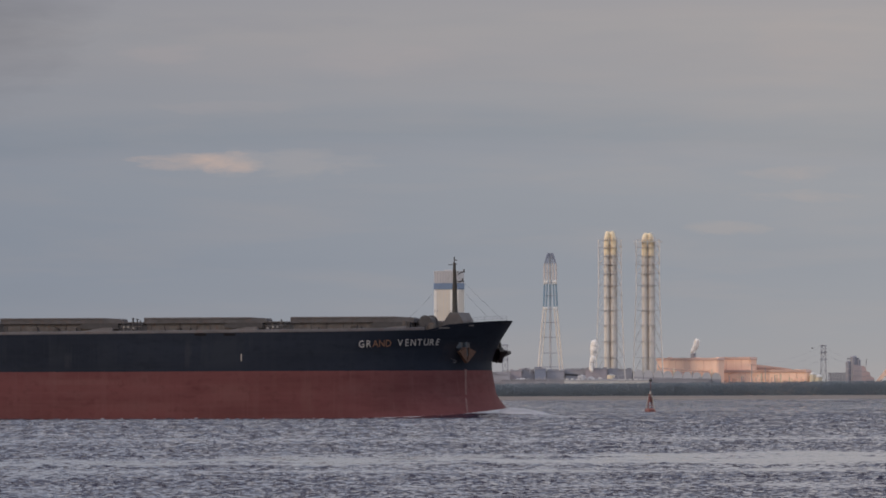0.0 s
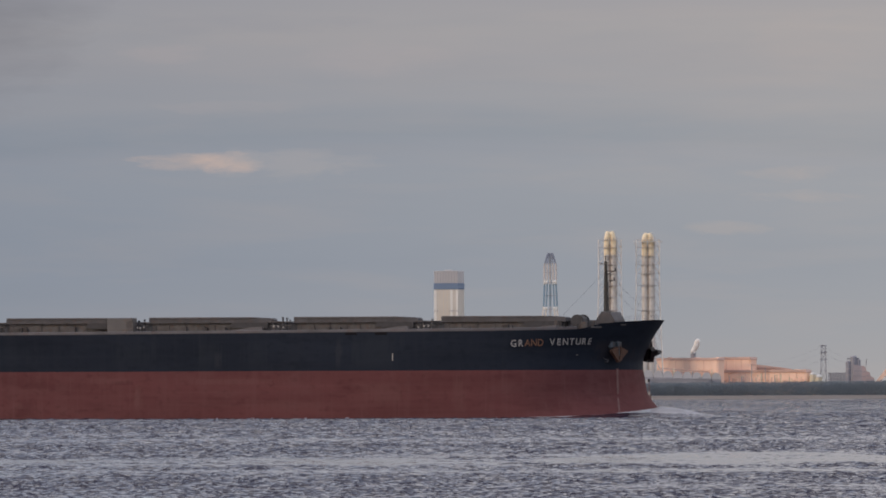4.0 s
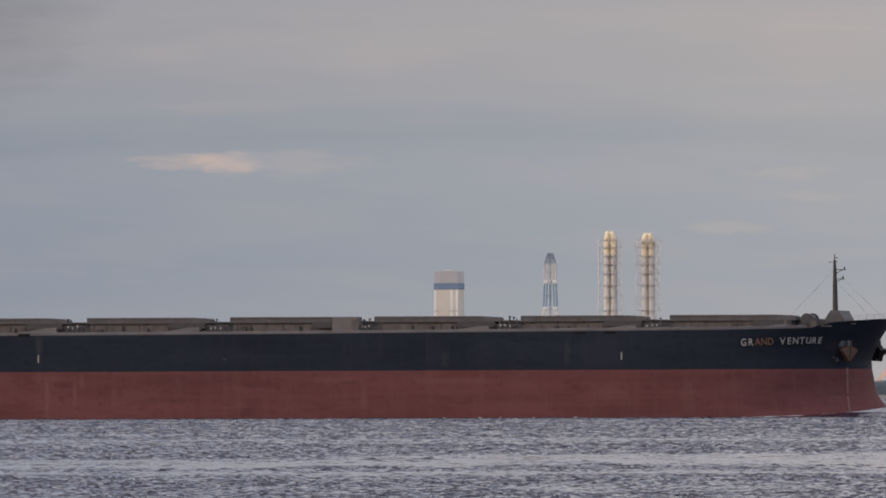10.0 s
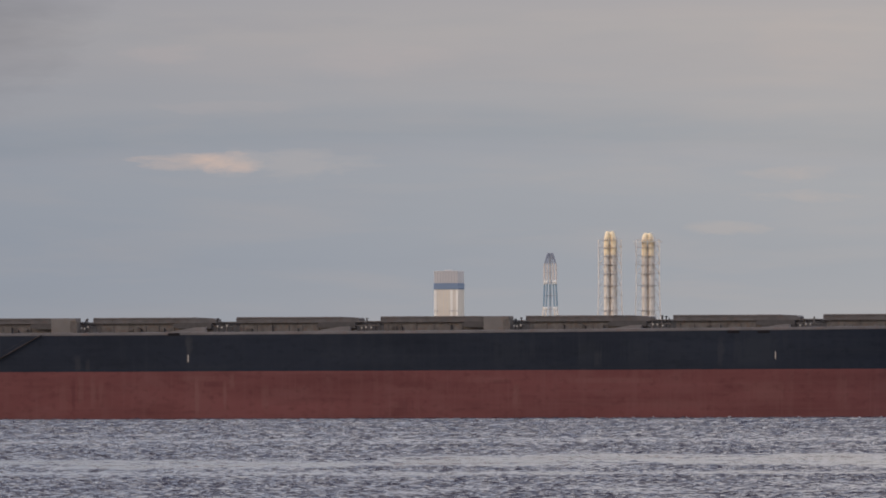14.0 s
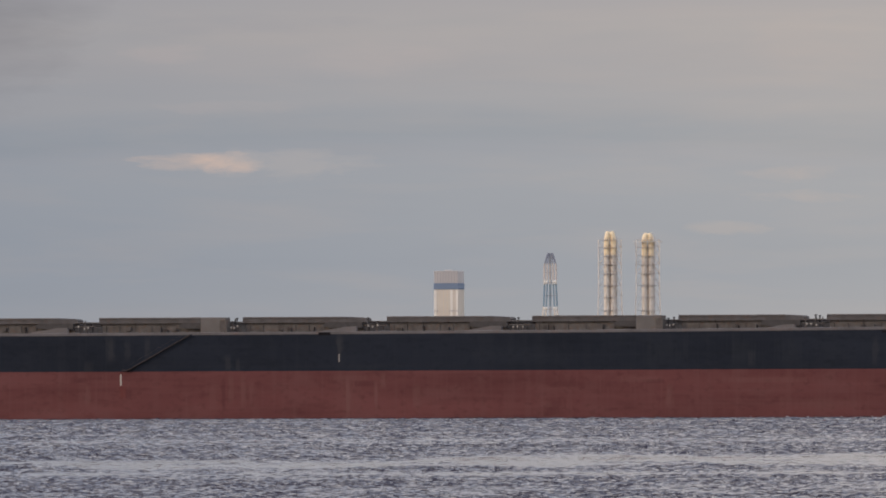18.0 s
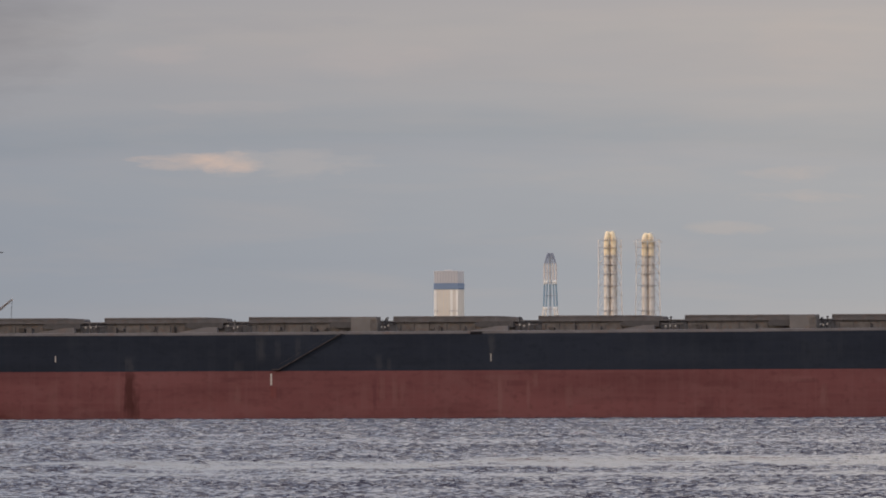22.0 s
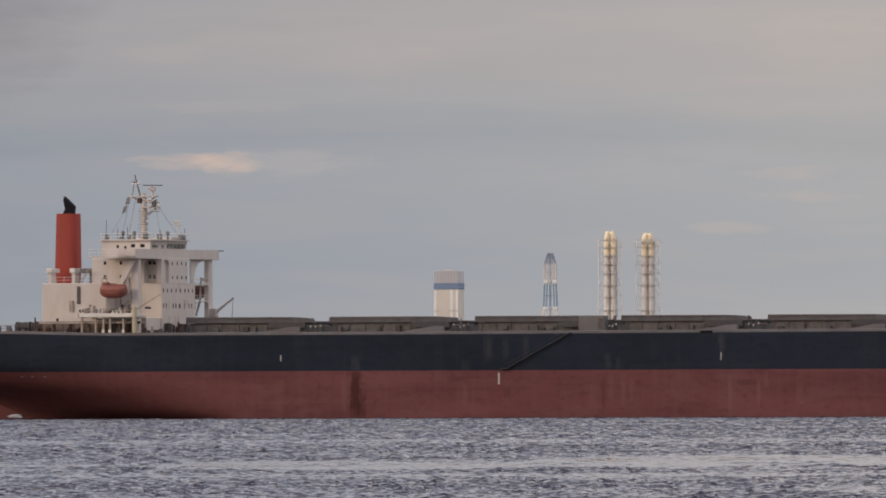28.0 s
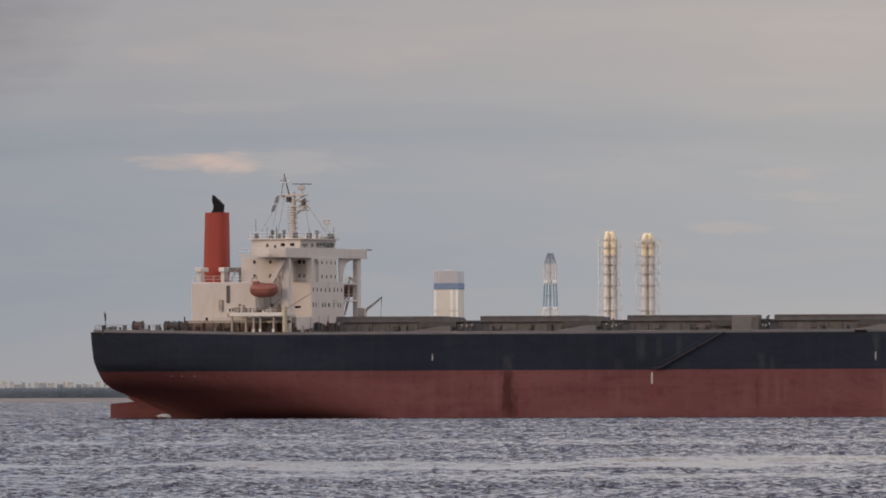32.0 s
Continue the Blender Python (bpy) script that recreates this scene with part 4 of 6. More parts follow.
def stern_gear():
    bm = nb()
    prism(bm, [(-289.1, -4), (-284.6, -4), (-283.2, 1.6), (-284.9, 2.85), (-289.1, 2.5)], -0.45, 0.45)
    part("rudder", bm, M_RED, ship, "red rudder blade with its top above water")
    bm = nb()
    prism(bm, [(-286.0, 3.6), (-278.5, 3.6), (-279.0, -3.5), (-284.4, -3.5), (-283.6, 1.5), (-284.8, 2.95)], -0.7, 0.7)
    part("rudder_horn", bm, M_RED, ship)
    pts = [(-287.0, -13.5, 14.9), (-285.0, -15.0, 14.95), (-279, -17.0, 14.95), (-272, -19, 14.95)]
    deck_rail(pts, "stern_rail", M_GUNWALE, 1.0, 2, 1.5)
    bm = nb()
    tube(bm, (-287.2, Y(15), 15), (-287.6, Y(15), 18.3), 0.07, seg=6)
    part("flagstaff", bm, M_MAST, ship)
    bm = nb()
    prism(bm, [(-287.6, 17.9), (-287.25, 18.0), (-287.2, 16.9), (-287.45, 16.6)], Y(15) - 0.12, Y(15) - 0.06)
    part("ensign", bm, M_DARK, ship, "dark furled ensign")
    for x, n, r, L_ in ((-279.6, 10, 0.85, 1.5), (-276.0, 16, 0.8, 1.6), (-272.6, 8.5, 0.8, 2.0), (-270.4, 8.5, 0.7, 1.4)):
        bm = nb()
        tube(bm, (x - L_ / 2, Y(n), 15.7), (x + L_ / 2, Y(n), 15.7), r, seg=14)
        box(bm, x - L_ / 2, x + L_ / 2, Y(n) - 0.6, Y(n) + 0.6, 14.4, 15.2)
        w = part("mooring_winch", bm, M_DARK if n < 9 else M_RUSTY, ship, "mooring winch with rope on its drum")
        for d in (-1, 1):
            bm = nb()
            tube(bm, (x + d * L_ / 2 - 0.08, Y(n), 15.7), (x + d * L_ / 2 + 0.08, Y(n), 15.7), r * 1.18, seg=14)
            part("drum_flange", bm, M_COAM, w)
    r = random.Random(9)
    for k in range(20):
        x, n = -284.5 + 17 * r.random(), 5.0 + 6 * r.random()
        w = 0.15 + 0.3 * r.random()
        bm = nb()
        box(bm, x - w, x + w, Y(n) - w, Y(n) + w, 14.4, 15.2 + 0.8 * r.random(), bevel=0.08)
        part("deck_fitting", bm, (M_COAM, M_DARK, M_GUNWALE, M_BOX)[k % 4], ship)
    bm = nb()
    tube(bm, (-269.0, Y(4), 14.5), (-269.0, Y(4), 17.3), 0.14, seg=8)
    part("bollard_post", bm, M_DARK, ship)
    # sheltered side passage below the house
    bm = nb()
    box(bm, -268.5, -249.6, Y(3.0), Y(3.3), 16.15, 16.6)
    part("passage_girder", bm, M_RUSTY, ship)
    for x in (-268.3, -265.2, -262.2, -258.9, -256.0, -253.3):
        bm = nb()
        box(bm, x - 0.2, x + 0.2, Y(2.9), Y(3.3), 14.3, 16.3)
        part("passage_post", bm, M_RUSTY if x < -259 else M_PASS, ship)
    bm = nb()
    box(bm, -268.5, -249.8, Y(5.8), Y(6.0), 14.3, 16.2)
    part("passage_wall", bm, M_PASS, ship)


stern_gear()


def window(wall, face, x, y, z, w, h):
    """A framed dark pane on a wall: face 's' on the starboard side, 'f' on the fore side."""
    bm = nb()
    if face == "s":
        box(bm, x - w / 2, x + w / 2, y - 0.05, y + 0.05, z - h / 2, z + h / 2, bevel=0.06)
    else:
        box(bm, x - 0.05, x + 0.05, y - w / 2, y + w / 2, z - h / 2, z + h / 2, bevel=0.06)
    part("window", bm, M_GLASS, wall)


def house():
    # lower tiers
    bm = nb()
    box(bm, -261.2, -249.4, Y(13.6), Y(30.2), 14.0, 23.1, bevel=0.1)
    low = part("lower_house", bm, M_HOUSE, ship, "cream-painted lower accommodation tiers")
    bm = nb()
    box(bm, -269.6, -257.9, Y(9.0), Y(36.0), 14.0, 23.15, bevel=0.12)
    cas = part("engine_casing", bm, M_HOUSE, ship, "plain cream engine casing below the funnel")
    bm = nb()
    box(bm, -265.0, -249.7, Y(6.6), Y(13.5), 14.0, 17.2, bevel=0.08)
    part("deck_house_wing", bm, M_HOUSE, ship)
    # upper tiers, with an open corner bay under the bridge wing
    bm = nb()
    box(bm, -262.2, -252.7, Y(13.62), Y(28.4), 23.1, 27.4, bevel=0.06)
    up = part("upper_house", bm, M_HOUSE, ship, "cream upper accommodation below the bridge")
    bm = nb()
    box(bm, -252.7, -249.5, Y(17.4), Y(26.8), 23.12, 27.38, bevel=0.06)
    part("fore_cabin_block", bm, M_HOUSE, up)
    bm = nb()
    box(bm, -252.7, -250.0, Y(15.2), Y(17.4), 23.12, 27.36)
    part("corner_bay_wall", bm, M_HOUSE, up)
    bm = nb()
    box(bm, -250.4, -249.45, Y(13.64), Y(14.5), 23.12, 27.36, bevel=0.06)
    part("corner_pier", bm, M_HOUSE, up)

    def arch(p0, p1, plane, across):
        """A shallow arched head between two piers, across (s) on the side or (n) on the fore face."""
        bm = nb()
        us = [k / 10 for k in range(11)]
        line = [(p0 + (p1 - p0) * u, 26.35 + 0.8 * (1 - abs(2 * u - 1) ** 3.2)) for u in us]
        pts = line + [(p1, 27.38), (p0, 27.38)]
        if across:
            f = [[bm.verts.new((x, Y(plane + d), z)) for x, z in pts] for d in (0.0, 0.5)]
        else:
            f = [[bm.verts.new((plane - d, Y(n), z)) for n, z in pts] for d in (0.0, 0.5)]
        bm.faces.new(f[0])
        bm.faces.new(f[1][::-1])
        for k in range(len(pts)):
            j = (k + 1) % len(pts)
            bm.faces.new((f[0][k], f[0][j], f[1][j], f[1][k]))
        bmesh.ops.recalc_face_normals(bm, faces=bm.faces)
        part("bay_arch", bm, M_HOUSE, up)

    arch(-252.7, -250.4, 13.66, True)
    arch(14.5, 17.4, -249.5, False)
    bm = nb()
    box(bm, -261.4, -249.42, Y(13.55), Y(30.6), 23.1, 23.18)
    part("upper_deck_edge", bm, M_HOUSE, up)
    # bridge deck across the whole beam, with its fore bulwark
    bm = nb()
    prism(bm, [(-258.2, 27.45), (-249.8, 27.3), (-249.8, 27.75), (-258.2, 27.75)], Y(1.0), Y(43.0))
    wings = part("bridge_deck", bm, M_HOUSE, ship, "bridge deck with open wings to both sides")
    bm = nb()
    box(bm, -250.05, -249.65, Y(1.0), Y(43.0), 27.25, 28.95, bevel=0.05)
    part("wing_bulwark", bm, M_HOUSE, wings)
    for n0 in (1.0, 42.7):
        bm = nb()
        box(bm, -252.8, -250.05, Y(n0), Y(n0 + 0.3), 27.3, 28.9)
        part("wing_end", bm, M_HOUSE, wings)
    bm = nb()
    box(bm, -250.2, -249.3, Y(42.9), Y(44.6), 28.75, 28.9)
    part("wing_lamp_bracket", bm, M_DARK, wings)
    # wing pillars with an arched web
    for n0 in (3.8, 39.2):
        bm = nb()
        box(bm, -251.4 if n0 < 20 else -251.0, -250.1, Y(n0), Y(n0 + (1.4 if n0 < 20 else 1.9)), 14.1, 27.4, bevel=0.12)
        pil = part("wing_pillar", bm, M_HOUSE, ship, "square cream pillar under the bridge wing")
        if n0 < 20:
            continue
        bm = nb()
        web = [(30.8, 22.9), (31.9, 22.9), (32.3, 23.9), (32.9, 25.1), (33.9, 26.1), (35.2, 26.75), (36.8, 27.02), (39.8, 27.05), (39.8, 27.4), (30.6, 27.4), (30.6, 25.0)]
        f = [[bm.verts.new((x, Y(n), z)) for n, z in web] for x in (-250.58, -250.4)]
        bm.faces.new(f[0])
        bm.faces.new(f[1][::-1])
        for k in range(len(web)):
            j = (k + 1) % len(web)
            bm.faces.new((f[0][k], f[0][j], f[1][j], f[1][k]))
        bmesh.ops.recalc_face_normals(bm, faces=bm.faces)
        part("arched_web", bm, M_HOUSE, pil)
    # wheelhouse
    bm = nb()
    prism(bm, [(-259.6, 27.7), (-251.0, 27.7), (-250.7, 30.35), (-259.6, 30.45)], Y(11.5), Y(29.7))
    wh = part("wheelhouse", bm, M_HOUSE, ship, "cream wheelhouse with a band of dark windows")
    bm = nb()
    box(bm, -259.9, -250.2, Y(11.0), Y(30.1), 30.4, 30.6)
    part("wheelhouse_roof", bm, M_HOUSE, wh)
    for n, w in ((13.0, 0.5), (14.6, 0.6), (17.6, 0.5), (20.7, 0.75), (22.6, 0.8), (24.5, 0.8), (26.4, 0.75), (28.2, 0.7)):
        bm = nb()
        box(bm, -250.92, -250.66, Y(n - w), Y(n + w), 29.1, 29.9 if n > 19 else 29.7, bevel=0.05)
        part("window", bm, M_GLASS, wh)
    for x in (-252.2, -253.9):
        window(wh, "s", x, Y(11.5), 29.5, 0.8, 0.55)
    for x, z in ((-256.7, 29.4), (-255.3, 29.2)):
        window(wh, "s", x, Y(11.5), z, 0.4, 0.55)
    bm = nb()
    prism(bm, [(-258.4, 30.6), (-251.4, 30.6), (-251.0, 31.0), (-258.4, 31.0)], Y(23.0), Y(30.0))
    part("radar_platform", bm, M_WHITE, wh)
    # windows on the tiers
    for x in (-259.8, -256.9):
        for z in (26.6, 24.2):
            window(up, "s", x, Y(13.62), z, 0.48, 0.58)
    for x in (-252.2, -251.4):
        for z in (26.6, 24.2):
            window(up, "s", x, Y(15.2), z, 0.5, 0.62)
    window(up, "s", -256.2, Y(13.62), 24.9, 0.5, 0.35)
    for n in (19.0, 21.4, 23.7, 25.9):
        for z in (26.5, 24.1):
            window(up, "f", -249.5, Y(n), z, 0.5, 0.6)
    for n in (14.3, 16.2, 18.2, 20.5, 22.7, 25.0, 26.8, 28.8):
        window(low, "f", -249.4, Y(n), 21.85, 0.45, 0.68)
    for n, w in ((14.2, 0.4), (15.6, 0.4), (19.1, 0.6), (20.4, 0.6), (22.3, 0.8), (24.8, 0.4), (27.0, 0.4), (28.3, 0.4)):
        window(low, "f", -249.4, Y(n), 19.25, w, 0.8)
    for x, z in ((-259.8, 19.3), (-256.6, 19.2), (-253.4, 19.2)):
        window(low, "s", x, Y(13.6), z, 0.45, 0.55)
    window(low, "s", -252.0, Y(13.6), 18.9, 1.1, 0.4)
    bm = nb()
    box(bm, -263.2, -262.6, Y(8.85), Y(9.05), 19.6, 22.6, bevel=0.05)
    part("louvre", bm, M_RIB, cas)
    for x, z in ((-260.8, 19.2), (-266.8, 16.9)):
        window(cas, "s", x, Y(9.0), z, 0.45, 0.5)
    # platform that carries the boat falls, over the side passage
    bm = nb()
    box(bm, -259.8, -249.8, Y(1.0), Y(6.5), 17.28, 17.75, bevel=0.05)
    plat = part("boat_platform", bm, M_HOUSE, ship, "white platform under the lifeboat")
    bm = nb()
    box(bm, -259.8, -249.8, Y(0.9), Y(1.0), 17.3, 17.95, bevel=0.03)
    part("platform_fascia", bm, M_WHITE, plat)
    for x in (-259.5, -257.0, -255.6, -254.4, -252.0):
        bm = nb()
        box(bm, x - 0.15, x + 0.15, Y(1.2), Y(1.6), 14.2, 17.3)
        post = part("platform_post", bm, M_CRANE, plat)
        if x > -257:
            bm = nb()
            box(bm, x - 0.24, x + 0.24, Y(1.1), Y(1.18), 14.25, 15.2, bevel=0.03)
            part("post_foot", bm, M_WHITE, post)
    # raised pipe walkway along the side passage
    bm = nb()
    box(bm, -267.6, -251.0, Y(2.0), Y(2.9), 16.2, 16.55)
    gang = part("side_walkway", bm, M_CRANE, ship, "tan raised walkway along the side passage")
    for x in np.arange(-267.0, -251.0, 1.9):
        bm = nb()
        box(bm, x - 0.07, x + 0.07, Y(2.1), Y(2.3), 14.2, 16.2)
        part("walkway_post", bm, M_RUSTY, gang)
    bm = nb()
    tube(bm, (-249.9, Y(1.1), 14.2), (-249.9, Y(1.1), 19.0), 0.42, seg=12)
    part("stores_post", bm, M_YELLOW, ship, "cream-yellow crane post at the ship's side")
    bm = nb()
    tube(bm, (-249.9, Y(1.1), 18.4), (-245.8, Y(3.0), 21.2), 0.12, 0.07, seg=6)
    part("stores_boom", bm, M_CRANE, ship)
    bm = nb()
    box(bm, -260.8, -259.6, Y(3.0), Y(6.0), 17.75, 18.9, bevel=0.1)
    hut = part("winch_shelter", bm, M_HOUSE, ship, "small cream winch shelter with dark openings")
    for x in (-260.5, -259.95):
        bm = nb()
        box(bm, x - 0.13, x + 0.13, Y(2.95), Y(3.0), 18.15, 18.6)
        part("shelter_opening", bm, M_DARK, hut)
    for x in (-259.6, -257.6, -256.2, -252.6, -251.2):
        bm = nb()
        r = random.Random(int(x * 7))
        box(bm, x - 0.3, x + 0.3, Y(4), Y(5), 17.7, 18.5 + 0.5 * r.random(), bevel=0.1)
        part("boat_gear", bm, M_CRANE if x > -257 else M_WHITE, ship)


house()


def lifeboat(n, name_label, hull_mat, top_mat):
    """Totally enclosed boat: a pointed hull, a rounded canopy, a fender belt, and two davits with their falls."""
    m = Y(n)
    mid, length = -254.05, 2.5

    def shell(z_of, width, power):
        bm = nb()
        rings = []
        for i in range(17):
            f = -1 + i / 8
            full = max(0.0, 1 - abs(f) ** power) ** 0.62
            rings.append([bm.verts.new((mid + length * f, m + width * full * math.cos(a), z_of(f, full, math.sin(a)))) for a in [math.pi * k / 10 for k in range(11)]])
        for a, c in zip(rings[:-1], rings[1:]):
            for k in range(10):
                bm.faces.new((a[k], a[k + 1], c[k + 1], c[k]))
            bm.faces.new((a[10], a[0], c[0], c[10]))
        bmesh.ops.remove_doubles(bm, verts=bm.verts, dist=0.004)
        bmesh.ops.recalc_face_normals(bm, faces=bm.faces)
        return bm

    boat = part("lifeboat", shell(lambda f, w, k: 21.75 - 1.3 * k * (0.45 + 0.55 * w) + 0.25 * f * f, 1.25, 3.2), hull_mat, ship, name_label, smooth=True)
    part("canopy", shell(lambda f, w, k: 21.7 + 1.15 * k * (0.25 + 0.75 * w) + 0.25 * f * f, 1.2, 4.0), top_mat, boat, "rigid boat canopy", smooth=True)
    bm = nb()
    box(bm, mid - 2.1, mid + 2.1, m - 1.3, m + 1.3, 21.66, 21.8, bevel=0.04)
    part("fender_belt", bm, hull_mat, boat)
    bm = nb()
    box(bm, mid - 1.9, mid - 0.8, m - 0.55, m + 0.55, 22.7, 23.25, bevel=0.15)
    part("conning_hood", bm, top_mat, boat)
    s = 1 if n < 20 else -1
    for x in (-256.1, -251.9):
        bm = nb()
        tube(bm, (x, m + s * 4.4, 17.7), (x, m + s * 2.2, 20.6), 0.22, seg=8)
        tube(bm, (x, m + s * 2.2, 20.6), (x, m + s * 1.9, 24.1), 0.2, seg=8)
        tube(bm, (x, m + s * 1.9, 24.1), (x, m, 24.2 - 0.4), 0.17, seg=8)
        part("davit", bm, M_HOUSE, boat)
        for d in (-0.12, 0.12):
            bm = nb()
            tube(bm, (x + d, m, 23.8), (x + d, m, 22.5), 0.035, seg=5)
            part("boat_fall", bm, M_DARK, boat)
        bm = nb()
        tube(bm, (x, m + s * 1.9, 24.0), (x - 0.4, m + s * 4.2, 18.2), 0.04, seg=5)
        part("fall_wire", bm, M_RUSTY, boat)


lifeboat(2.2, "faded orange enclosed lifeboat hanging in its davits", M_BOAT, M_BOATTOP)
# The far boat lies in the house's shade, which its darker colour carries.
lifeboat(42.0, "enclosed lifeboat on the far side, house shade in its brown-red colour", M_BOATSHADED, M_BOATSHADED)


def house_details():
    """Rails, ladders, pipes, landings and rust-streaked fittings about the accommodation."""
    # landings that link the house to the far wing pillar
    for z in (22.85, 19.95):
        bm = nb()
        box(bm, -253.2, -250.2, Y(30.2), Y(41.0), z, z + 0.22)
        part("side_landing", bm, M_HOUSE, ship)
        deck_rail([(-250.3, Y(30.4), z + 0.2), (-250.3, Y(40.8), z + 0.2)], "landing_rail", M_HOUSE, 1.0, 2, 1.6, 0.035)
    # open decks round the tiers
    deck_rail([(-257.6, Y(13.2), 23.24), (-249.4, Y(13.2), 23.24)], "tier_rail", M_WHITE, 1.0, 3, 1.5, 0.03)
    deck_rail([(-264.8, Y(6.8), 17.2), (-259.9, Y(6.8), 17.2)], "boat_deck_rail", M_WHITE, 1.0, 3, 1.2, 0.03)
    deck_rail([(-259.7, Y(1.15), 17.75), (-250.0, Y(1.15), 17.75)], "platform_rail", M_RUSTY, 0.9, 2, 1.3, 0.03)
    # pipes and cable trays on the casing and the side wall
    for x, z0, z1 in ((-256.9, 17.3, 23.0), (-254.9, 17.4, 22.9)):
        bm = nb()
        tube(bm, (x, Y(13.5), z0), (x, Y(13.5), z1), 0.09, seg=6)
        part("wall_pipe", bm, M_CRANE, ship)
    for x, w, z0, z1 in ((-264.2, 0.35, 18.2, 20.2), (-262.4, 0.6, 17.3, 18.0), (-260.4, 0.45, 17.3, 19.3)):
        bm = nb()
        box(bm, x - w, x + w, Y(8.7), Y(9.0), z0, z1, bevel=0.04)
        part("casing_locker", bm, M_CRANE, ship)
    # inclined ladders between the decks
    for x0, z0, x1, z1, n in ((-257.2, 17.8, -255.0, 20.3, 12.6), (-254.6, 20.3, -256.8, 23.1, 12.8), (-263.8, 23.2, -262.4, 25.6, 12.5)):
        bm = nb()
        for dn in (-0.35, 0.35):
            tube(bm, (x0, Y(n + dn), z0), (x1, Y(n + dn), z1), 0.06, seg=5)
        for k in range(9):
            f = (k + 0.5) / 9
            x, z = x0 + (x1 - x0) * f, z0 + (z1 - z0) * f
            box(bm, x - 0.1, x + 0.1, Y(n - 0.35), Y(n + 0.35), z - 0.02, z + 0.02)
        part("inclined_ladder", bm, M_CRANE, ship)
    # doors along the boat deck and front
    for x in (-255.2,):
        bm = nb()
        box(bm, x - 0.4, x + 0.4, Y(13.52), Y(13.6), 17.55, 19.5, bevel=0.03)
        part("weather_door", bm, M_CRANE, ship)
    for n in (16.8, 21.6, 26.0):
        bm = nb()
        box(bm, -249.4, -249.3, Y(n - 0.4), Y(n + 0.4), 14.7, 16.5, bevel=0.03)
        part("weather_door", bm, M_RUSTY if n > 20 else M_CRANE, ship)
    # rust runs below scuppers and ledges: thin scale on the plating
    r = random.Random(12)
    for k in range(26):
        if k < 13:
            x, n = r.uniform(-261.0, -250.0), 13.57
            z1 = r.choice((23.0, 20.2, 17.3))
        else:
            x, n = -249.37, r.uniform(14.2, 29.8)
            z1 = r.choice((23.0, 20.2, 17.4))
        ln, w = r.uniform(0.5, 1.7), r.uniform(0.04, 0.1)
        bm = nb()
        if k < 13:
            prism(bm, [(x - w, z1), (x + w, z1), (x + w * 0.3, z1 - ln), (x - w * 0.4, z1 - ln * 0.9)], Y(n), Y(n + 0.02))
        else:
            box(bm, x, x + 0.02, Y(n - w), Y(n + w), z1 - ln, z1)
        part("rust_run", bm, M_RUN, ship)
    # machinery and pipes in the sheltered passage and round the boat falls
    for k in range(22):
        x = r.uniform(-268, -250.5)
        n = r.uniform(3.4, 5.6)
        bm = nb()
        h = r.uniform(0.5, 1.7)
        if k % 3:
            box(bm, x - 0.15 - 0.3 * r.random(), x + 0.2, Y(n), Y(n + 0.5), 14.3, 14.3 + h, bevel=0.06)
        else:
            tube(bm, (x, Y(n), 14.3), (x, Y(n), 14.4 + h), 0.16, seg=8)
        part("passage_gear", bm, (M_RUSTY, M_DARK, M_ORANGE, M_CRANE)[k % 4], ship)
    for k in range(14):
        x = r.uniform(-259.4, -250.4)
        bm = nb()
        h = r.uniform(0.3, 1.3)
        box(bm, x - 0.12 - 0.2 * r.random(), x + 0.15, Y(2.4), Y(3.2), 17.75, 17.75 + h, bevel=0.05)
        part("boat_deck_gear", bm, (M_WHITE, M_CRANE, M_HOUSE, M_RUSTY)[k % 4], ship)
    # lockers and valve stands beside the crane post
    for x, h, w, mat in ((-249.2, 1.3, 0.2, M_RUSTY), (-248.6, 0.8, 0.3, M_DARK), (-247.9, 1.5, 0.12, M_CRANE), (-247.2, 0.9, 0.35, M_RUSTY), (-246.4, 1.1, 0.25, M_COAM), (-245.5, 0.7, 0.4, M_DARK)):
        bm = nb()
        box(bm, x - w, x + w, Y(4.2), Y(4.8), 14.2, 14.2 + h, bevel=0.05)
        part("deck_valve_stand", bm, mat, ship)
    # fittings low on the fore side of the house
    for k in range(12):
        n = r.uniform(12.5, 30)
        bm = nb()
        box(bm, -249.2, -248.4, Y(n - 0.3), Y(n + 0.3 + 0.4 * r.random()), 14.2, 15.2 + 1.2 * r.random(), bevel=0.06)
        part("deck_fitting", bm, (M_COAM, M_DARK, M_RUSTY)[k % 3], ship)


house_details()
bmx = nb()
prism(bmx, [(-253.7, 22.8), (-252.8, 22.8), (-250.2, 27.3), (-251.4, 27.3)], Y(3.0), Y(3.8))
part("raking_support", bmx, M_HOUSE, ship)


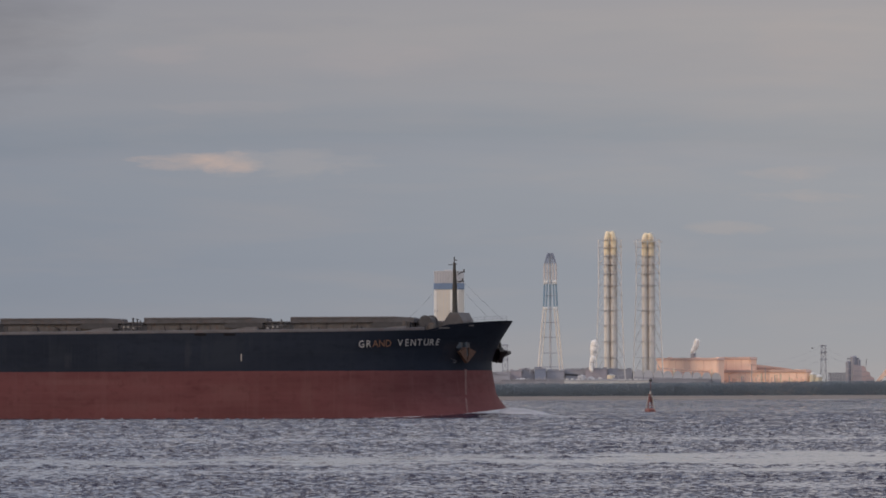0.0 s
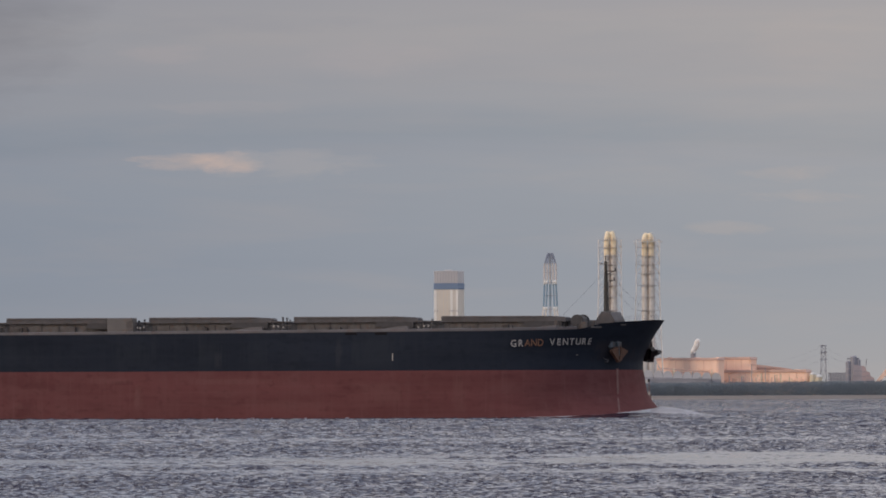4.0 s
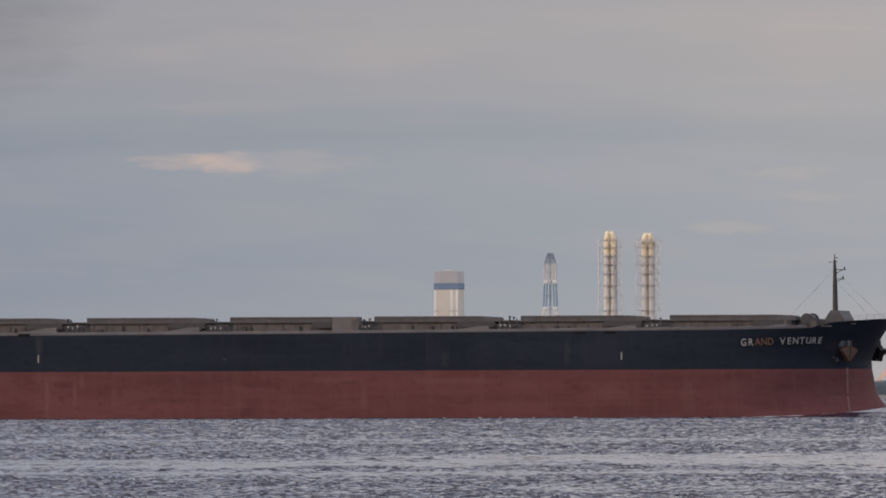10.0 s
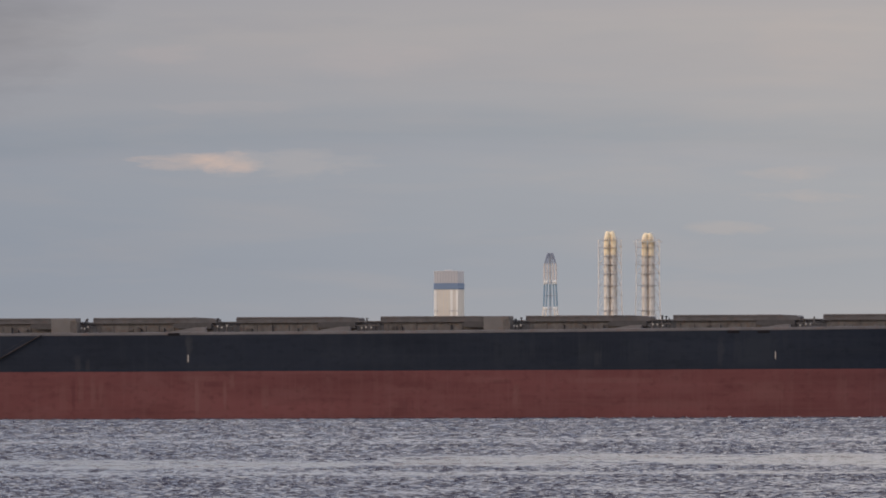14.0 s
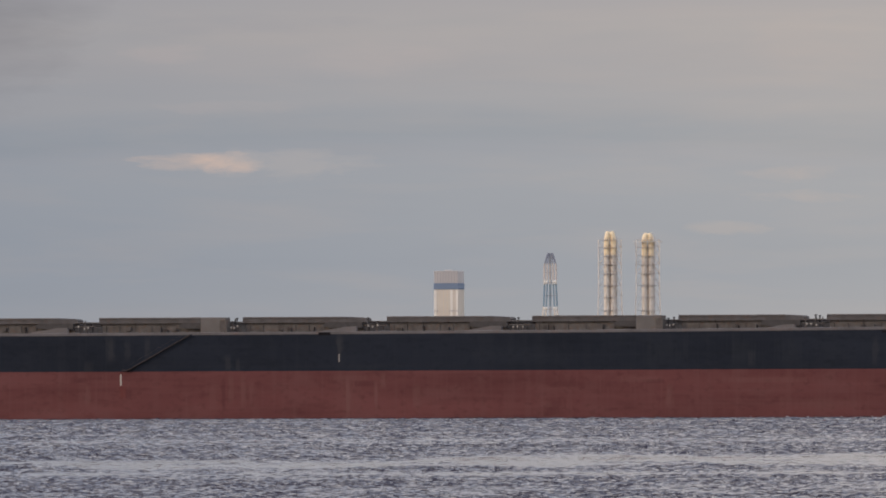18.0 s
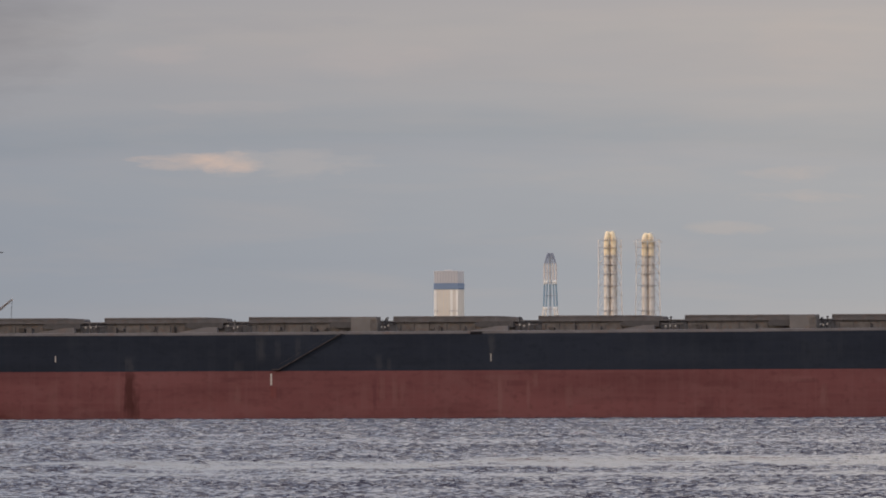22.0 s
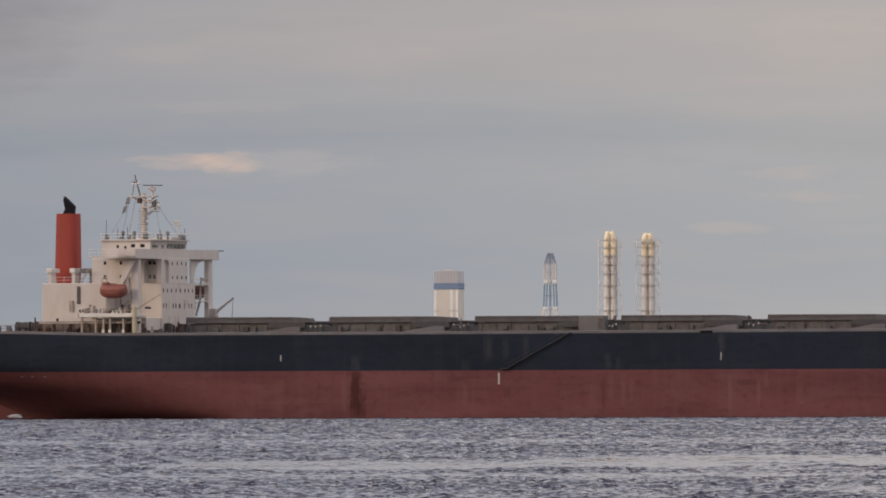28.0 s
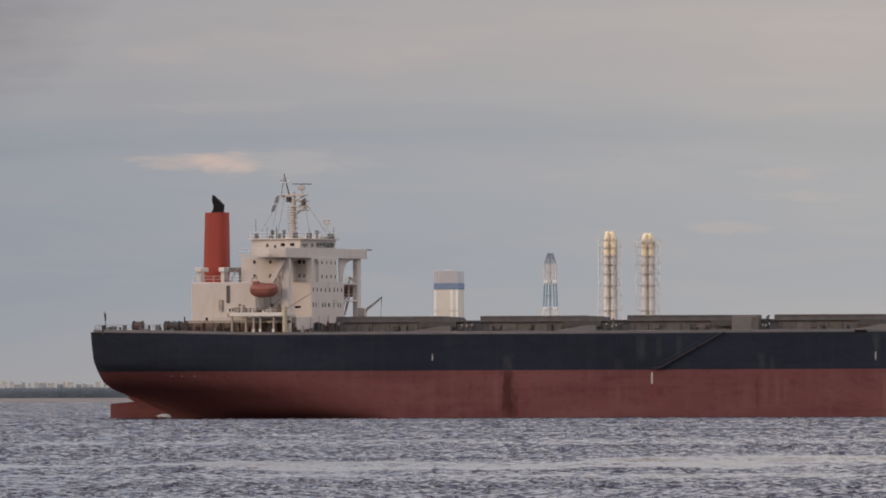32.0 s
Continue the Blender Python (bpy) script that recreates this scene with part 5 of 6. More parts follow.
def funnel():
    bm = nb()
    rings = []
    for z, x0, x1, w in ((23.1, -271.6, -267.9, 1.8), (25.0, -271.8, -267.75, 1.95), (26.0, -271.85, -267.7, 2.0), (35.2, -271.6, -267.8, 1.8)):
        ring = []
        for k in range(28):
            a = 2 * math.pi * k / 28
            ca, sa = math.cos(a), math.sin(a)
            ca, sa = (abs(ca) ** 0.55) * (1 if ca > 0 else -1), (abs(sa) ** 0.55) * (1 if sa > 0 else -1)
            ring.append(bm.verts.new(((x0 + x1) / 2 + (x1 - x0) / 2 * ca, w * sa, z)))
        rings.append(ring)
    for a, b in zip(rings[:-1], rings[1:]):
        for k in range(28):
            bm.faces.new((a[k], a[(k + 1) % 28], b[(k + 1) % 28], b[k]))
    bm.faces.new(rings[-1])
    bm.faces.new(rings[0][::-1])
    f = part("funnel", bm, M_FUNNEL, ship, "tall red funnel casing")
    bm = nb()
    prism(bm, [(-270.6, 35.2), (-268.6, 35.2), (-268.5, 36.5), (-269.7, 37.6), (-270.4, 38.2), (-270.5, 37.4), (-270.2, 36.0)], -0.45, 0.45)
    part("funnel_top", bm, M_CAP, f, "black raked uptake")
    for x0, x1 in ((-271.1, -270.0), (-266.8, -265.8)):
        bm = nb()
        box(bm, x0, x1, Y(15.0), Y(19.0), 25.0, 25.75, bevel=0.06)
        part("funnel_bridge", bm, M_WHITE, ship)
        for x in (x0 + 0.55,):
            bm = nb()
            box(bm, x - 0.3, x + 0.3, Y(15.5), Y(17.5), 23.1, 25.05)
            part("funnel_bridge_leg", bm, M_HOUSE, ship)
    bm = nb()
    box(bm, -264.6, -260.6, Y(14), Y(20), 24.9, 25.7, bevel=0.06)
    part("catwalk", bm, M_GUNWALE, ship)
    bm = nb()
    box(bm, -263.0, -261.6, Y(14.5), Y(18), 23.1, 24.9, bevel=0.06)
    part("vent_house", bm, M_BOX, ship)
    deck_rail([(-269.4, Y(9.2), 23.15), (-258.1, Y(9.2), 23.15)], "casing_rail")


funnel()


def radar_mast():
    bm = nb()
    tube(bm, (-255.9, 0, 30.5), (-255.9, 0, 36.5), 0.58, 0.48, seg=10)
    tube(bm, (-255.9, 0, 36.5), (-255.9, 0, 38.6), 0.5, 0.36, seg=10)
    mast = part("radar_mast", bm, M_TAN, ship, "white radar mast with yards and antennas")
    bm = nb()
    box(bm, -258.4, -253.4, -0.6, 0.6, 37.95, 38.2, bevel=0.05)
    box(bm, -256.0, -253.2, -0.8, 0.8, 36.0, 36.25, bevel=0.05)
    tube(bm, (-255.6, 0, 34.5), (-253.6, 0, 36.1), 0.12, seg=6)
    tube(bm, (-255.8, 0, 36.8), (-258.0, 0, 38.0), 0.12, seg=6)
    tube(bm, (-255.8, 0, 36.8), (-253.8, 0, 38.0), 0.12, seg=6)
    part("mast_platform", bm, M_TAN, mast)
    bm = nb()
    tube(bm, (-256.6, 0, 38.2), (-257.55, 0, 41.75), 0.15, 0.1, seg=6)
    tube(bm, (-258.0, 0, 38.2), (-257.6, 0, 41.0), 0.06, seg=5)
    tube(bm, (-258.2, 0, 40.6), (-257.2, 0, 40.4), 0.05, seg=5)
    part("signal_pole", bm, M_MAST, mast)
    bm = nb()
    tube(bm, (-254.3, 0, 38.2), (-254.3, 0, 39.9), 0.2, seg=8)
    box(bm, -255.0, -253.8, -0.3, 0.3, 39.0, 39.6, bevel=0.08)
    part("radar_pedestal", bm, M_TAN, mast)
    bm = nb()
    box(bm, -1.85, 1.85, -0.12, 0.12, -0.06, 0.1, bevel=0.03)
    scanner = part("radar_scanner", bm, M_GUNWALE, mast, "turning radar scanner bar")
    bm = nb()
    box(bm, -256.9, -256.25, -0.8, 0.2, 36.9, 37.8, bevel=0.1)
    part("signal_lamp_box", bm, M_RUSTY, mast)
    bm = nb()
    tube(bm, (-254.3, 0, 36.2), (-254.3, 0, 37.0), 0.32, 0.25, seg=8)
    box(bm, -255.1, -253.3, -0.25, 0.25, 37.0, 37.25, bevel=0.05)
    part("lower_radar", bm, M_TAN, mast)
    bm = nb()
    ring = [(-253.9 + 0.95 * math.cos(a), 36.35 + 0.75 * math.sin(a)) for a in np.linspace(-2.4, 0.6, 9)]
    for (xa, za), (xb, zb) in zip(ring[:-1], ring[1:]):
        tube(bm, (xa, -0.5, za), (xb, -0.5, zb), 0.11, seg=6)
    part("curved_bracket", bm, M_WHITE, mast)
    for k in range(12):
        bm = nb()
        z = 31.0 + 0.45 * k
        tube(bm, (-256.75, -0.55, z), (-255.05, -0.55, z), 0.03, seg=4)
        part("cage_hoop", bm, M_MAST, mast)
    for k in range(6):
        bm = nb()
        z = 31.5 + k * 0.9
        box(bm, -255.4, -254.9, -0.5, -0.2, z, z + 0.08)
        part("ladder_rung", bm, M_MAST, mast)
    for p, q in (((-257.8, 0, 38.2), (-260.3, -6, 30.6)), ((-257.4, 0, 38.0), (-259.6, 2, 30.6)), ((-253.8, 0, 37.0), (-251.4, -4, 30.6)), ((-253.8, 0, 37.0), (-250.9, 5, 30.6)), ((-258.4, 0, 38.2), (-258.9, -3, 30.8))):
        bm = nb()
        tube(bm, p, q, 0.03, seg=4)
        part("stay_wire", bm, M_MAST, mast)
    for z, dx in ((36.9, 0.0), (35.4, -0.6)):
        bm = nb()
        prism(bm, [(-258.9 + dx, z + 0.9), (-258.2 + dx, z + 1.2), (-258.5 + dx, z), (-259.2 + dx, z - 0.3)], -0.4, -0.33)
        part("signal_flag", bm, M_FLAG, mast, "grey signal flag on its halyard")
    for z, r0 in ((36.3, 0.5), (37.0, 0.35), (35.5, 0.3)):
        bm = nb()
        tube(bm, (-254.2, -0.4, z), (-253.5, -0.4, z + 0.5), r0 * 0.6, r0 * 0.4, seg=7)
        box(bm, -254.6, -253.2, -0.9, 0.5, z - 0.08, z + 0.02, bevel=0.02)
        part("mast_fitting", bm, M_BOX, mast)
    for z, x0, x1 in ((40.2, -258.1, -256.6), (37.4, -257.4, -254.6), (35.2, -257.0, -255.0), (33.6, -256.8, -255.2)):
        bm = nb()
        tube(bm, (x0, -0.3, z), (x1, -0.3, z + 0.08), 0.07, seg=5)
        box(bm, x1 - 0.15, x1 + 0.15, -0.45, -0.15, z, z + 0.4, bevel=0.04)
        part("yard_lamp", bm, M_WHITE, mast)
    for x, n in ((-258.9, 12.2), (-256.2, 12.0), (-254.8, 12.6), (-252.9, 15.0), (-251.6, 18.5), (-251.0, 28.0), (-251.3, 28.0), (-251.0, 29.4)):
        r = random.Random(int(n * 10))
        bm = nb()
        w, hh = 0.15 + 0.25 * r.random(), 31.0 + 0.7 * r.random()
        box(bm, x - w, x + w, Y(n) - w, Y(n) + w, 30.55, hh, bevel=0.05)
        part("roof_locker", bm, (M_MAST, M_BOX, M_DARK)[int(n) % 3], ship)
    # monkey island
    bm = nb()
    tube(bm, (-251.1, Y(26), 30.6), (-251.1, Y(26), 33.2), 0.1, seg=6)
    box(bm, -251.7, -250.5, Y(25.8), Y(26.2), 33.0, 34.0, bevel=0.1)
    part("aerial_panel", bm, M_WHITE, ship)
    for x, n, z in ((-259.3, 13, 33.9), (-257.6, 14, 32.6), (-258.0, 20, 32.4), (-252.0, 20, 32.2), (-250.9, 29.2, 32.6), (-251.5, 29, 32.0), (-259.5, 24, 32.9)):
        bm = nb()
        tube(bm, (x, Y(n), 30.6), (x, Y(n), z), 0.05, seg=5)
        part("whip_aerial", bm, M_MAST, ship)
    for x, n in ((-257.4, 16), (-251.8, 23), (-254.2, 13)):
        bm = nb()
        tube(bm, (x, Y(n), 30.6), (x, Y(n), 31.5), 0.2, seg=8)
        blob(bm, (x, Y(n), 31.7), 0.4, sub=1, rough=0.0)
        part("aerial_dome", bm, M_DARK if n == 16 else M_MAST, ship)
    deck_rail([(-259.7, Y(11.3), 30.6), (-250.4, Y(11.3), 30.6), (-250.4, Y(29.9), 30.6)], "roof_rail")
    deck_rail([(-258.1, Y(1.2), 27.75), (-252.9, Y(1.2), 27.75)], "wing_rail", hgt=1.1)
    deck_rail([(-249.6, Y(6.0), 28.95), (-249.6, Y(20.0), 28.95)], "bulwark_rail", hgt=0.3, rails=1)
    # provision crane on the far side
    bm = nb()
    tube(bm, (-249.6, Y(40), 14.3), (-249.6, Y(40), 18.6), 0.55, seg=10)
    box(bm, -250.2, -248.9, Y(39.3), Y(40.7), 17.4, 18.9, bevel=0.12)
    cr = part("provision_crane", bm, M_TAN, ship, "small faded-cream provision crane")
    bm = nb()
    tube(bm, (-249.2, Y(40), 18.2), (-245.9, Y(40), 20.7), 0.26, 0.16, seg=8)
    part("crane_jib", bm, M_TAN, cr)
    bm = nb()
    tube(bm, (-246.0, Y(40), 20.6), (-246.2, Y(40), 16.9), 0.04, seg=4)
    part("crane_wire", bm, M_DARK, cr)

    return scanner


SCANNER = radar_mast()


# ---- water that the ship throws up; it travels with the ship ----
def foam_ridge(name, spine, label, seed, lumps, mat=None, spread=0.5):
    """Broken foam along a line of (x, y, z, radius): many small ragged lumps of spray."""
    r = random.Random(seed)
    base = new(name)
    tagged(base, label, "foam")
    for k in range(lumps):
        i = r.random() * (len(spine) - 1)
        j = int(i)
        a, b = spine[j], spine[j + 1]
        f = i - j
        x, y, z, rad = [a[q] + (b[q] - a[q]) * f for q in range(4)]
        s = rad * (0.22 + 0.5 * r.random())
        bm = nb()
        blob(bm, (x + r.uniform(-1, 1) * spread * 2, y + r.uniform(-1, 1) * spread * 2, z + r.uniform(-0.5, 0.3) * rad), s, (2.8, 1.6, 0.62), 2, 0.6)
        part("foam_lump", bm, mat or M_FOAM, base, smooth=True)
    return base


def bow_wave():
    """A low smooth mound of white water that rolls off the stem, with a thin broken lip back along the side."""
    near = [(-1.0, -2.4, 1.1, 0.3), (3.0, -3.0, 1.3, 0.3), (5.5, -3.4, 0.9, 0.3), (8.0, -4.0, 0.45, 0.25)]
    w = foam_ridge("bow_wave", near, "white broken bow wave rolling off the stem", 5, 26, M_VEIL, spread=0.25)
    bm = nb()
    rings = []
    for s in np.linspace(-20, 9.2, 100):
        b = max(half(min(s, -0.4), 0.2), 2.4 - 0.15 * (s + 3.0))
        k = lerp(s, [-20, -12, -5, -2, 1, 4, 6.6, 8.2, 9.2], [0.12, 0.32, 0.62, 1.15, 1.85, 1.5, 1.05, 0.6, 0.0])
        deep = 1.6 + 0.09 * (s + 20)
        ring = []
        for j in range(12):
            f = j / 11
            lump = (0.1 * noise.noise((s * 0.7, j * 0.6, 1.0)) + 0.08 * noise.noise((s * 2.1, j * 1.3, 4.0)) + 0.05 * noise.noise((s * 5.0, j * 2.4, 7.0))) * min(1, k)
            ring.append(bm.verts.new((s, -b + 0.5 - f * deep, -0.2 + (k + 0.1) * math.cos(f * 1.5) ** 0.8 + lump)))
        rings.append(ring)
    for a, c in zip(rings[:-1], rings[1:]):
        for j in range(11):
            bm.faces.new((a[j], a[j + 1], c[j + 1], c[j]))
    bmesh.ops.recalc_face_normals(bm, faces=bm.faces)
    part("foam_veil", bm, M_VEIL, w, "grey-white aerated water", smooth=True)
    return w


def side_foam():
    spine = [(s, -HALF - 0.8, 0.0, 0.16) for s in np.linspace(-70, -20, 12)]
    return foam_ridge("side_wash", spine, "thin white wash along the waterline", 6, 26, spread=0.8)


def stern_foam():
    return foam_ridge("stern_wash", [(-276.8, -10, 0.35, 0.4), (-275.6, -11, 0.6, 0.5), (-274.2, -12, 0.35, 0.4)], "white wash by the rudder", 7, 14, spread=0.2)


def bow_swell():
    """The smooth dark shoulder of water just ahead of and beside the bow."""
    bm = nb()
    rings = []
    for s in np.linspace(-32, 20, 66):
        b = max(half(min(s, -0.4), 0.2), 2.4 - 0.15 * (s + 3.0))
        k = math.exp(-((s - 1) / 11) ** 2)
        ring = []
        for j in range(12):
            f = j / 11
            y = -(b + 1.4) - f * 7
            z = -0.35 + (0.95 * k + 0.22) * (1 - f) ** 1.15 + 0.05 * math.sin(s * 1.3 + j) + 0.06 * noise.noise((s * 0.9, j * 0.8, 2.0))
            ring.append(bm.verts.new((s, y, z)))
        rings.append(ring)
    for a, c in zip(rings[:-1], rings[1:]):
        for j in range(11):
            bm.faces.new((a[j], a[j + 1], c[j + 1], c[j]))
    bmesh.ops.recalc_face_normals(bm, faces=bm.faces)
    me = part("bow_swell", bm, M_SWELL, None, smooth=True)
    return tagged(me, "dark smooth swell of water pushed up by the bow", "wave", kind="stuff")


WASH = [bow_wave(), side_foam(), stern_foam(), bow_swell()]


# ---- channel buoy ----
def light_buoy():
    b = new("light_buoy")
    tagged(b, "red lattice light buoy floating in the channel", "buoy")
    bm = nb()
    tube(bm, (0, 0, -0.5), (0, 0, 0.45), 1.15, 1.05, seg=20)
    tube(bm, (0, 0, 0.45), (0, 0, 0.7), 1.05, 0.7, seg=20)
    part("float", bm, M_BUOY, b)
    for a in range(4):
        ang = math.pi / 4 + a * math.pi / 2
        bm = nb()
        tube(bm, (0.95 * math.cos(ang), 0.95 * math.sin(ang), 0.5), (0.3 * math.cos(ang), 0.3 * math.sin(ang), 3.4), 0.1, seg=6)
        part("leg", bm, M_MARK if a % 2 else M_BUOY, b)
    for z, r in ((1.2, 0.82), (2.0, 0.64), (2.8, 0.46)):
        bm = nb()
        for a in range(4):
            p, q = math.pi / 4 + a * math.pi / 2, math.pi / 4 + (a + 1) * math.pi / 2
            tube(bm, (r * math.cos(p), r * math.sin(p), z), (r * math.cos(q), r * math.sin(q), z), 0.07, seg=5)
        part("brace", bm, M_BUOY, b)
    bm = nb()
    box(bm, -0.42, 0.42, -0.08, 0.08, 1.9, 2.9)
    box(bm, -0.08, 0.08, -0.42, 0.42, 1.9, 2.9)
    part("radar_reflector", bm, M_BUOY, b)
    bm = nb()
    tube(bm, (0, 0, 3.35), (0, 0, 3.45), 0.5, seg=12)
    part("gallery", bm, M_BUOY, b)
    bm = nb()
    tube(bm, (0, 0, 3.45), (0, 0, 4.1), 0.2, seg=10)
    part("lantern", bm, M_MARK, b)
    bm = nb()
    tube(bm, (0, 0, 4.1), (0, 0, 6.5), 0.06, seg=6)
    part("pole", bm, M_BUOY, b)
    bm = nb()
    tube(bm, (0, 0, 6.0), (0, 0, 6.6), 0.28, 0.2, seg=10)
    part("topmark", bm, M_DARK, b)
    return b


buoy = light_buoy()


# ---- small motor boat, bow towards -x ----
def motor_boat():
    b = new("motor_boat")
    tagged(b, "small white motor boat running with a dark canopy", "boat")
    bm = nb()
    secs = [(-2.9, 0.05, 1.35, 0.9), (-2.2, 0.55, 1.2, 0.2), (-1.0, 1.0, 1.05, -0.1), (1.0, 1.1, 0.95, -0.2), (2.8, 1.05, 0.9, -0.2)]
    rings = [[bm.verts.new((x, y, z)) for y, z in ((-w, t), (-w * 0.85, (t + k) / 2), (0, k - 0.1), (w * 0.85, (t + k) / 2), (w, t))] for x, w, t, k in secs]
    for p, q in zip(rings[:-1], rings[1:]):
        for j in range(4):
            bm.faces.new((p[j], p[j + 1], q[j + 1], q[j]))
        bm.faces.new((p[4], p[0], q[0], q[4]))
    bm.faces.new(rings[-1])
    bm.faces.new(rings[0][::-1])
    bmesh.ops.recalc_face_normals(bm, faces=bm.faces)
    part("hull", bm, M_GELCOAT, b)
    bm = nb()
    prism(bm, [(-1.2, 1.0), (1.3, 0.95), (1.2, 2.0), (-0.4, 2.05)], -0.75, 0.75)
    part("cabin", bm, M_GELCOAT, b)
    bm = nb()
    prism(bm, [(-0.95, 1.25), (-0.75, 1.25), (-0.3, 1.95), (-0.5, 1.95)], -0.7, 0.7)
    part("windscreen", bm, M_GLASS, b)
    bm = nb()
    box(bm, 0.6, 2.0, -0.8, 0.8, 2.4, 2.55, bevel=0.05)
    for y in (-0.7, 0.7):
        tube(bm, (1.9, y, 0.9), (1.8, y, 2.4), 0.04, seg=5)
    part("canopy", bm, M_SBLUE, b, "blue-grey canopy")
    bm = nb()
    box(bm, 1.4, 2.2, -0.6, 0.6, 0.9, 1.7, bevel=0.1)
    part("engine_cover", bm, M_DARK, b)
    r = random.Random(3)
    for k in range(46):
        bm = nb()
        d = r.random() ** 1.2
        blob(bm, (2.4 + 26 * d, r.uniform(-0.8, 0.8), 0.1 + 0.3 * (1 - d)), 0.5 * (1 - 0.55 * d), (3.0, 1.3, 0.45), 1, 0.4)
        part("wake_foam", bm, M_VEIL, b, smooth=True)
    for k in range(10):
        bm = nb()
        blob(bm, (-2.4 + 0.5 * k, -1.25, 0.12), 0.35, (2.0, 1.0, 0.5), 1, 0.4)
        part("bow_spray", bm, M_VEIL, b, smooth=True)
    return b


boat = motor_boat()
boat.scale = (0.86, 0.9, 1.08)


# ---- the works on the far shore ----
GROUND = 1.2


def thing(name, label, category, x, y, group=""):
    t = new(name)
    t.location = (x, y, GROUND)
    return tagged(t, label, category, group)


def lattice(t, zs, ws, mat, name="lattice_bay", r=0.12, diag=True, brace=0.5):
    """Four legs that follow half-widths ws at heights zs, with rings and crossed bracing, a bay at a time."""
    for i in range(len(zs) - 1):
        bm = nb()
        z0, z1, w0, w1 = zs[i], zs[i + 1], ws[i], ws[i + 1]
        c0 = [(-w0, -w0, z0), (w0, -w0, z0), (w0, w0, z0), (-w0, w0, z0)]
        c1 = [(-w1, -w1, z1), (w1, -w1, z1), (w1, w1, z1), (-w1, w1, z1)]
        for k in range(4):
            tube(bm, c0[k], c1[k], r, seg=5)
            tube(bm, c1[k], c1[(k + 1) % 4], r * 0.8, seg=4)
            if diag:
                tube(bm, c0[k], c1[(k + 1) % 4], r * brace, seg=4)
                tube(bm, c0[(k + 1) % 4], c1[k], r * brace, seg=4)
        part(name, bm, mat(i) if callable(mat) else mat, t)


def clad_tower():
    t = thing("clad_tower", "tall white tower with a blue band and grey top", "tower", 2.0, 4960)
    turn = Matrix.Rotation(radians(-14), 4, "Z")
    for name, z0, z1, w, mat in (("shaft", 0, 36.4, 4.25, M_TOWER), ("blue_band", 36.4, 38.5, 4.35, M_TBLUE), ("head", 38.5, 42.7, 4.2, M_TGREY)):
        bm = nb()
        box(bm, -w, w, -w, w, z0, z1, turn, bevel=0.08)
        p = part(name, bm, mat, t)
        if name == "shaft":
            for a0, a1 in ((-4.2, -3.35), (1.5, 2.3), (3.5, 4.2)):
                bm = nb()
                box(bm, a0, a1, -w - 0.08, -w, 0, 36.2, turn)
                part("pilaster", bm, M_PILASTER, p)
            for z in (14.0, 16.8, 21.6, 24.4, 29.0):
                for a0, a1 in ((-4.3, -2.6), (1.1, 4.3)):
                    bm = nb()
                    box(bm, a0, a1, -w - 0.3, -w, z, z + 0.16, turn)
                    part("gallery", bm, M_HAZE, p)
            for a0 in (-2.2, -0.9, 0.4):
                bm = nb()
                box(bm, a0, a0 + 0.08, -w - 0.04, -w, 0, 36.2, turn)
                part("panel_joint", bm, M_PALE, p)
        elif name == "head":
            for a0 in np.linspace(-3.9, 3.9, 9):
                bm = nb()
                box(bm, a0 - 0.06, a0 + 0.06, -w - 0.06, -w, z0 + 0.2, z1 - 0.2, turn)
                part("louvre_post", bm, M_GREY, p)
    bm = nb()
    box(bm, -1.2, 1.2, -1.2, 1.2, 42.7, 43.1, turn)
    part("roof_hatch", bm, M_TGREY, t)


clad_tower()


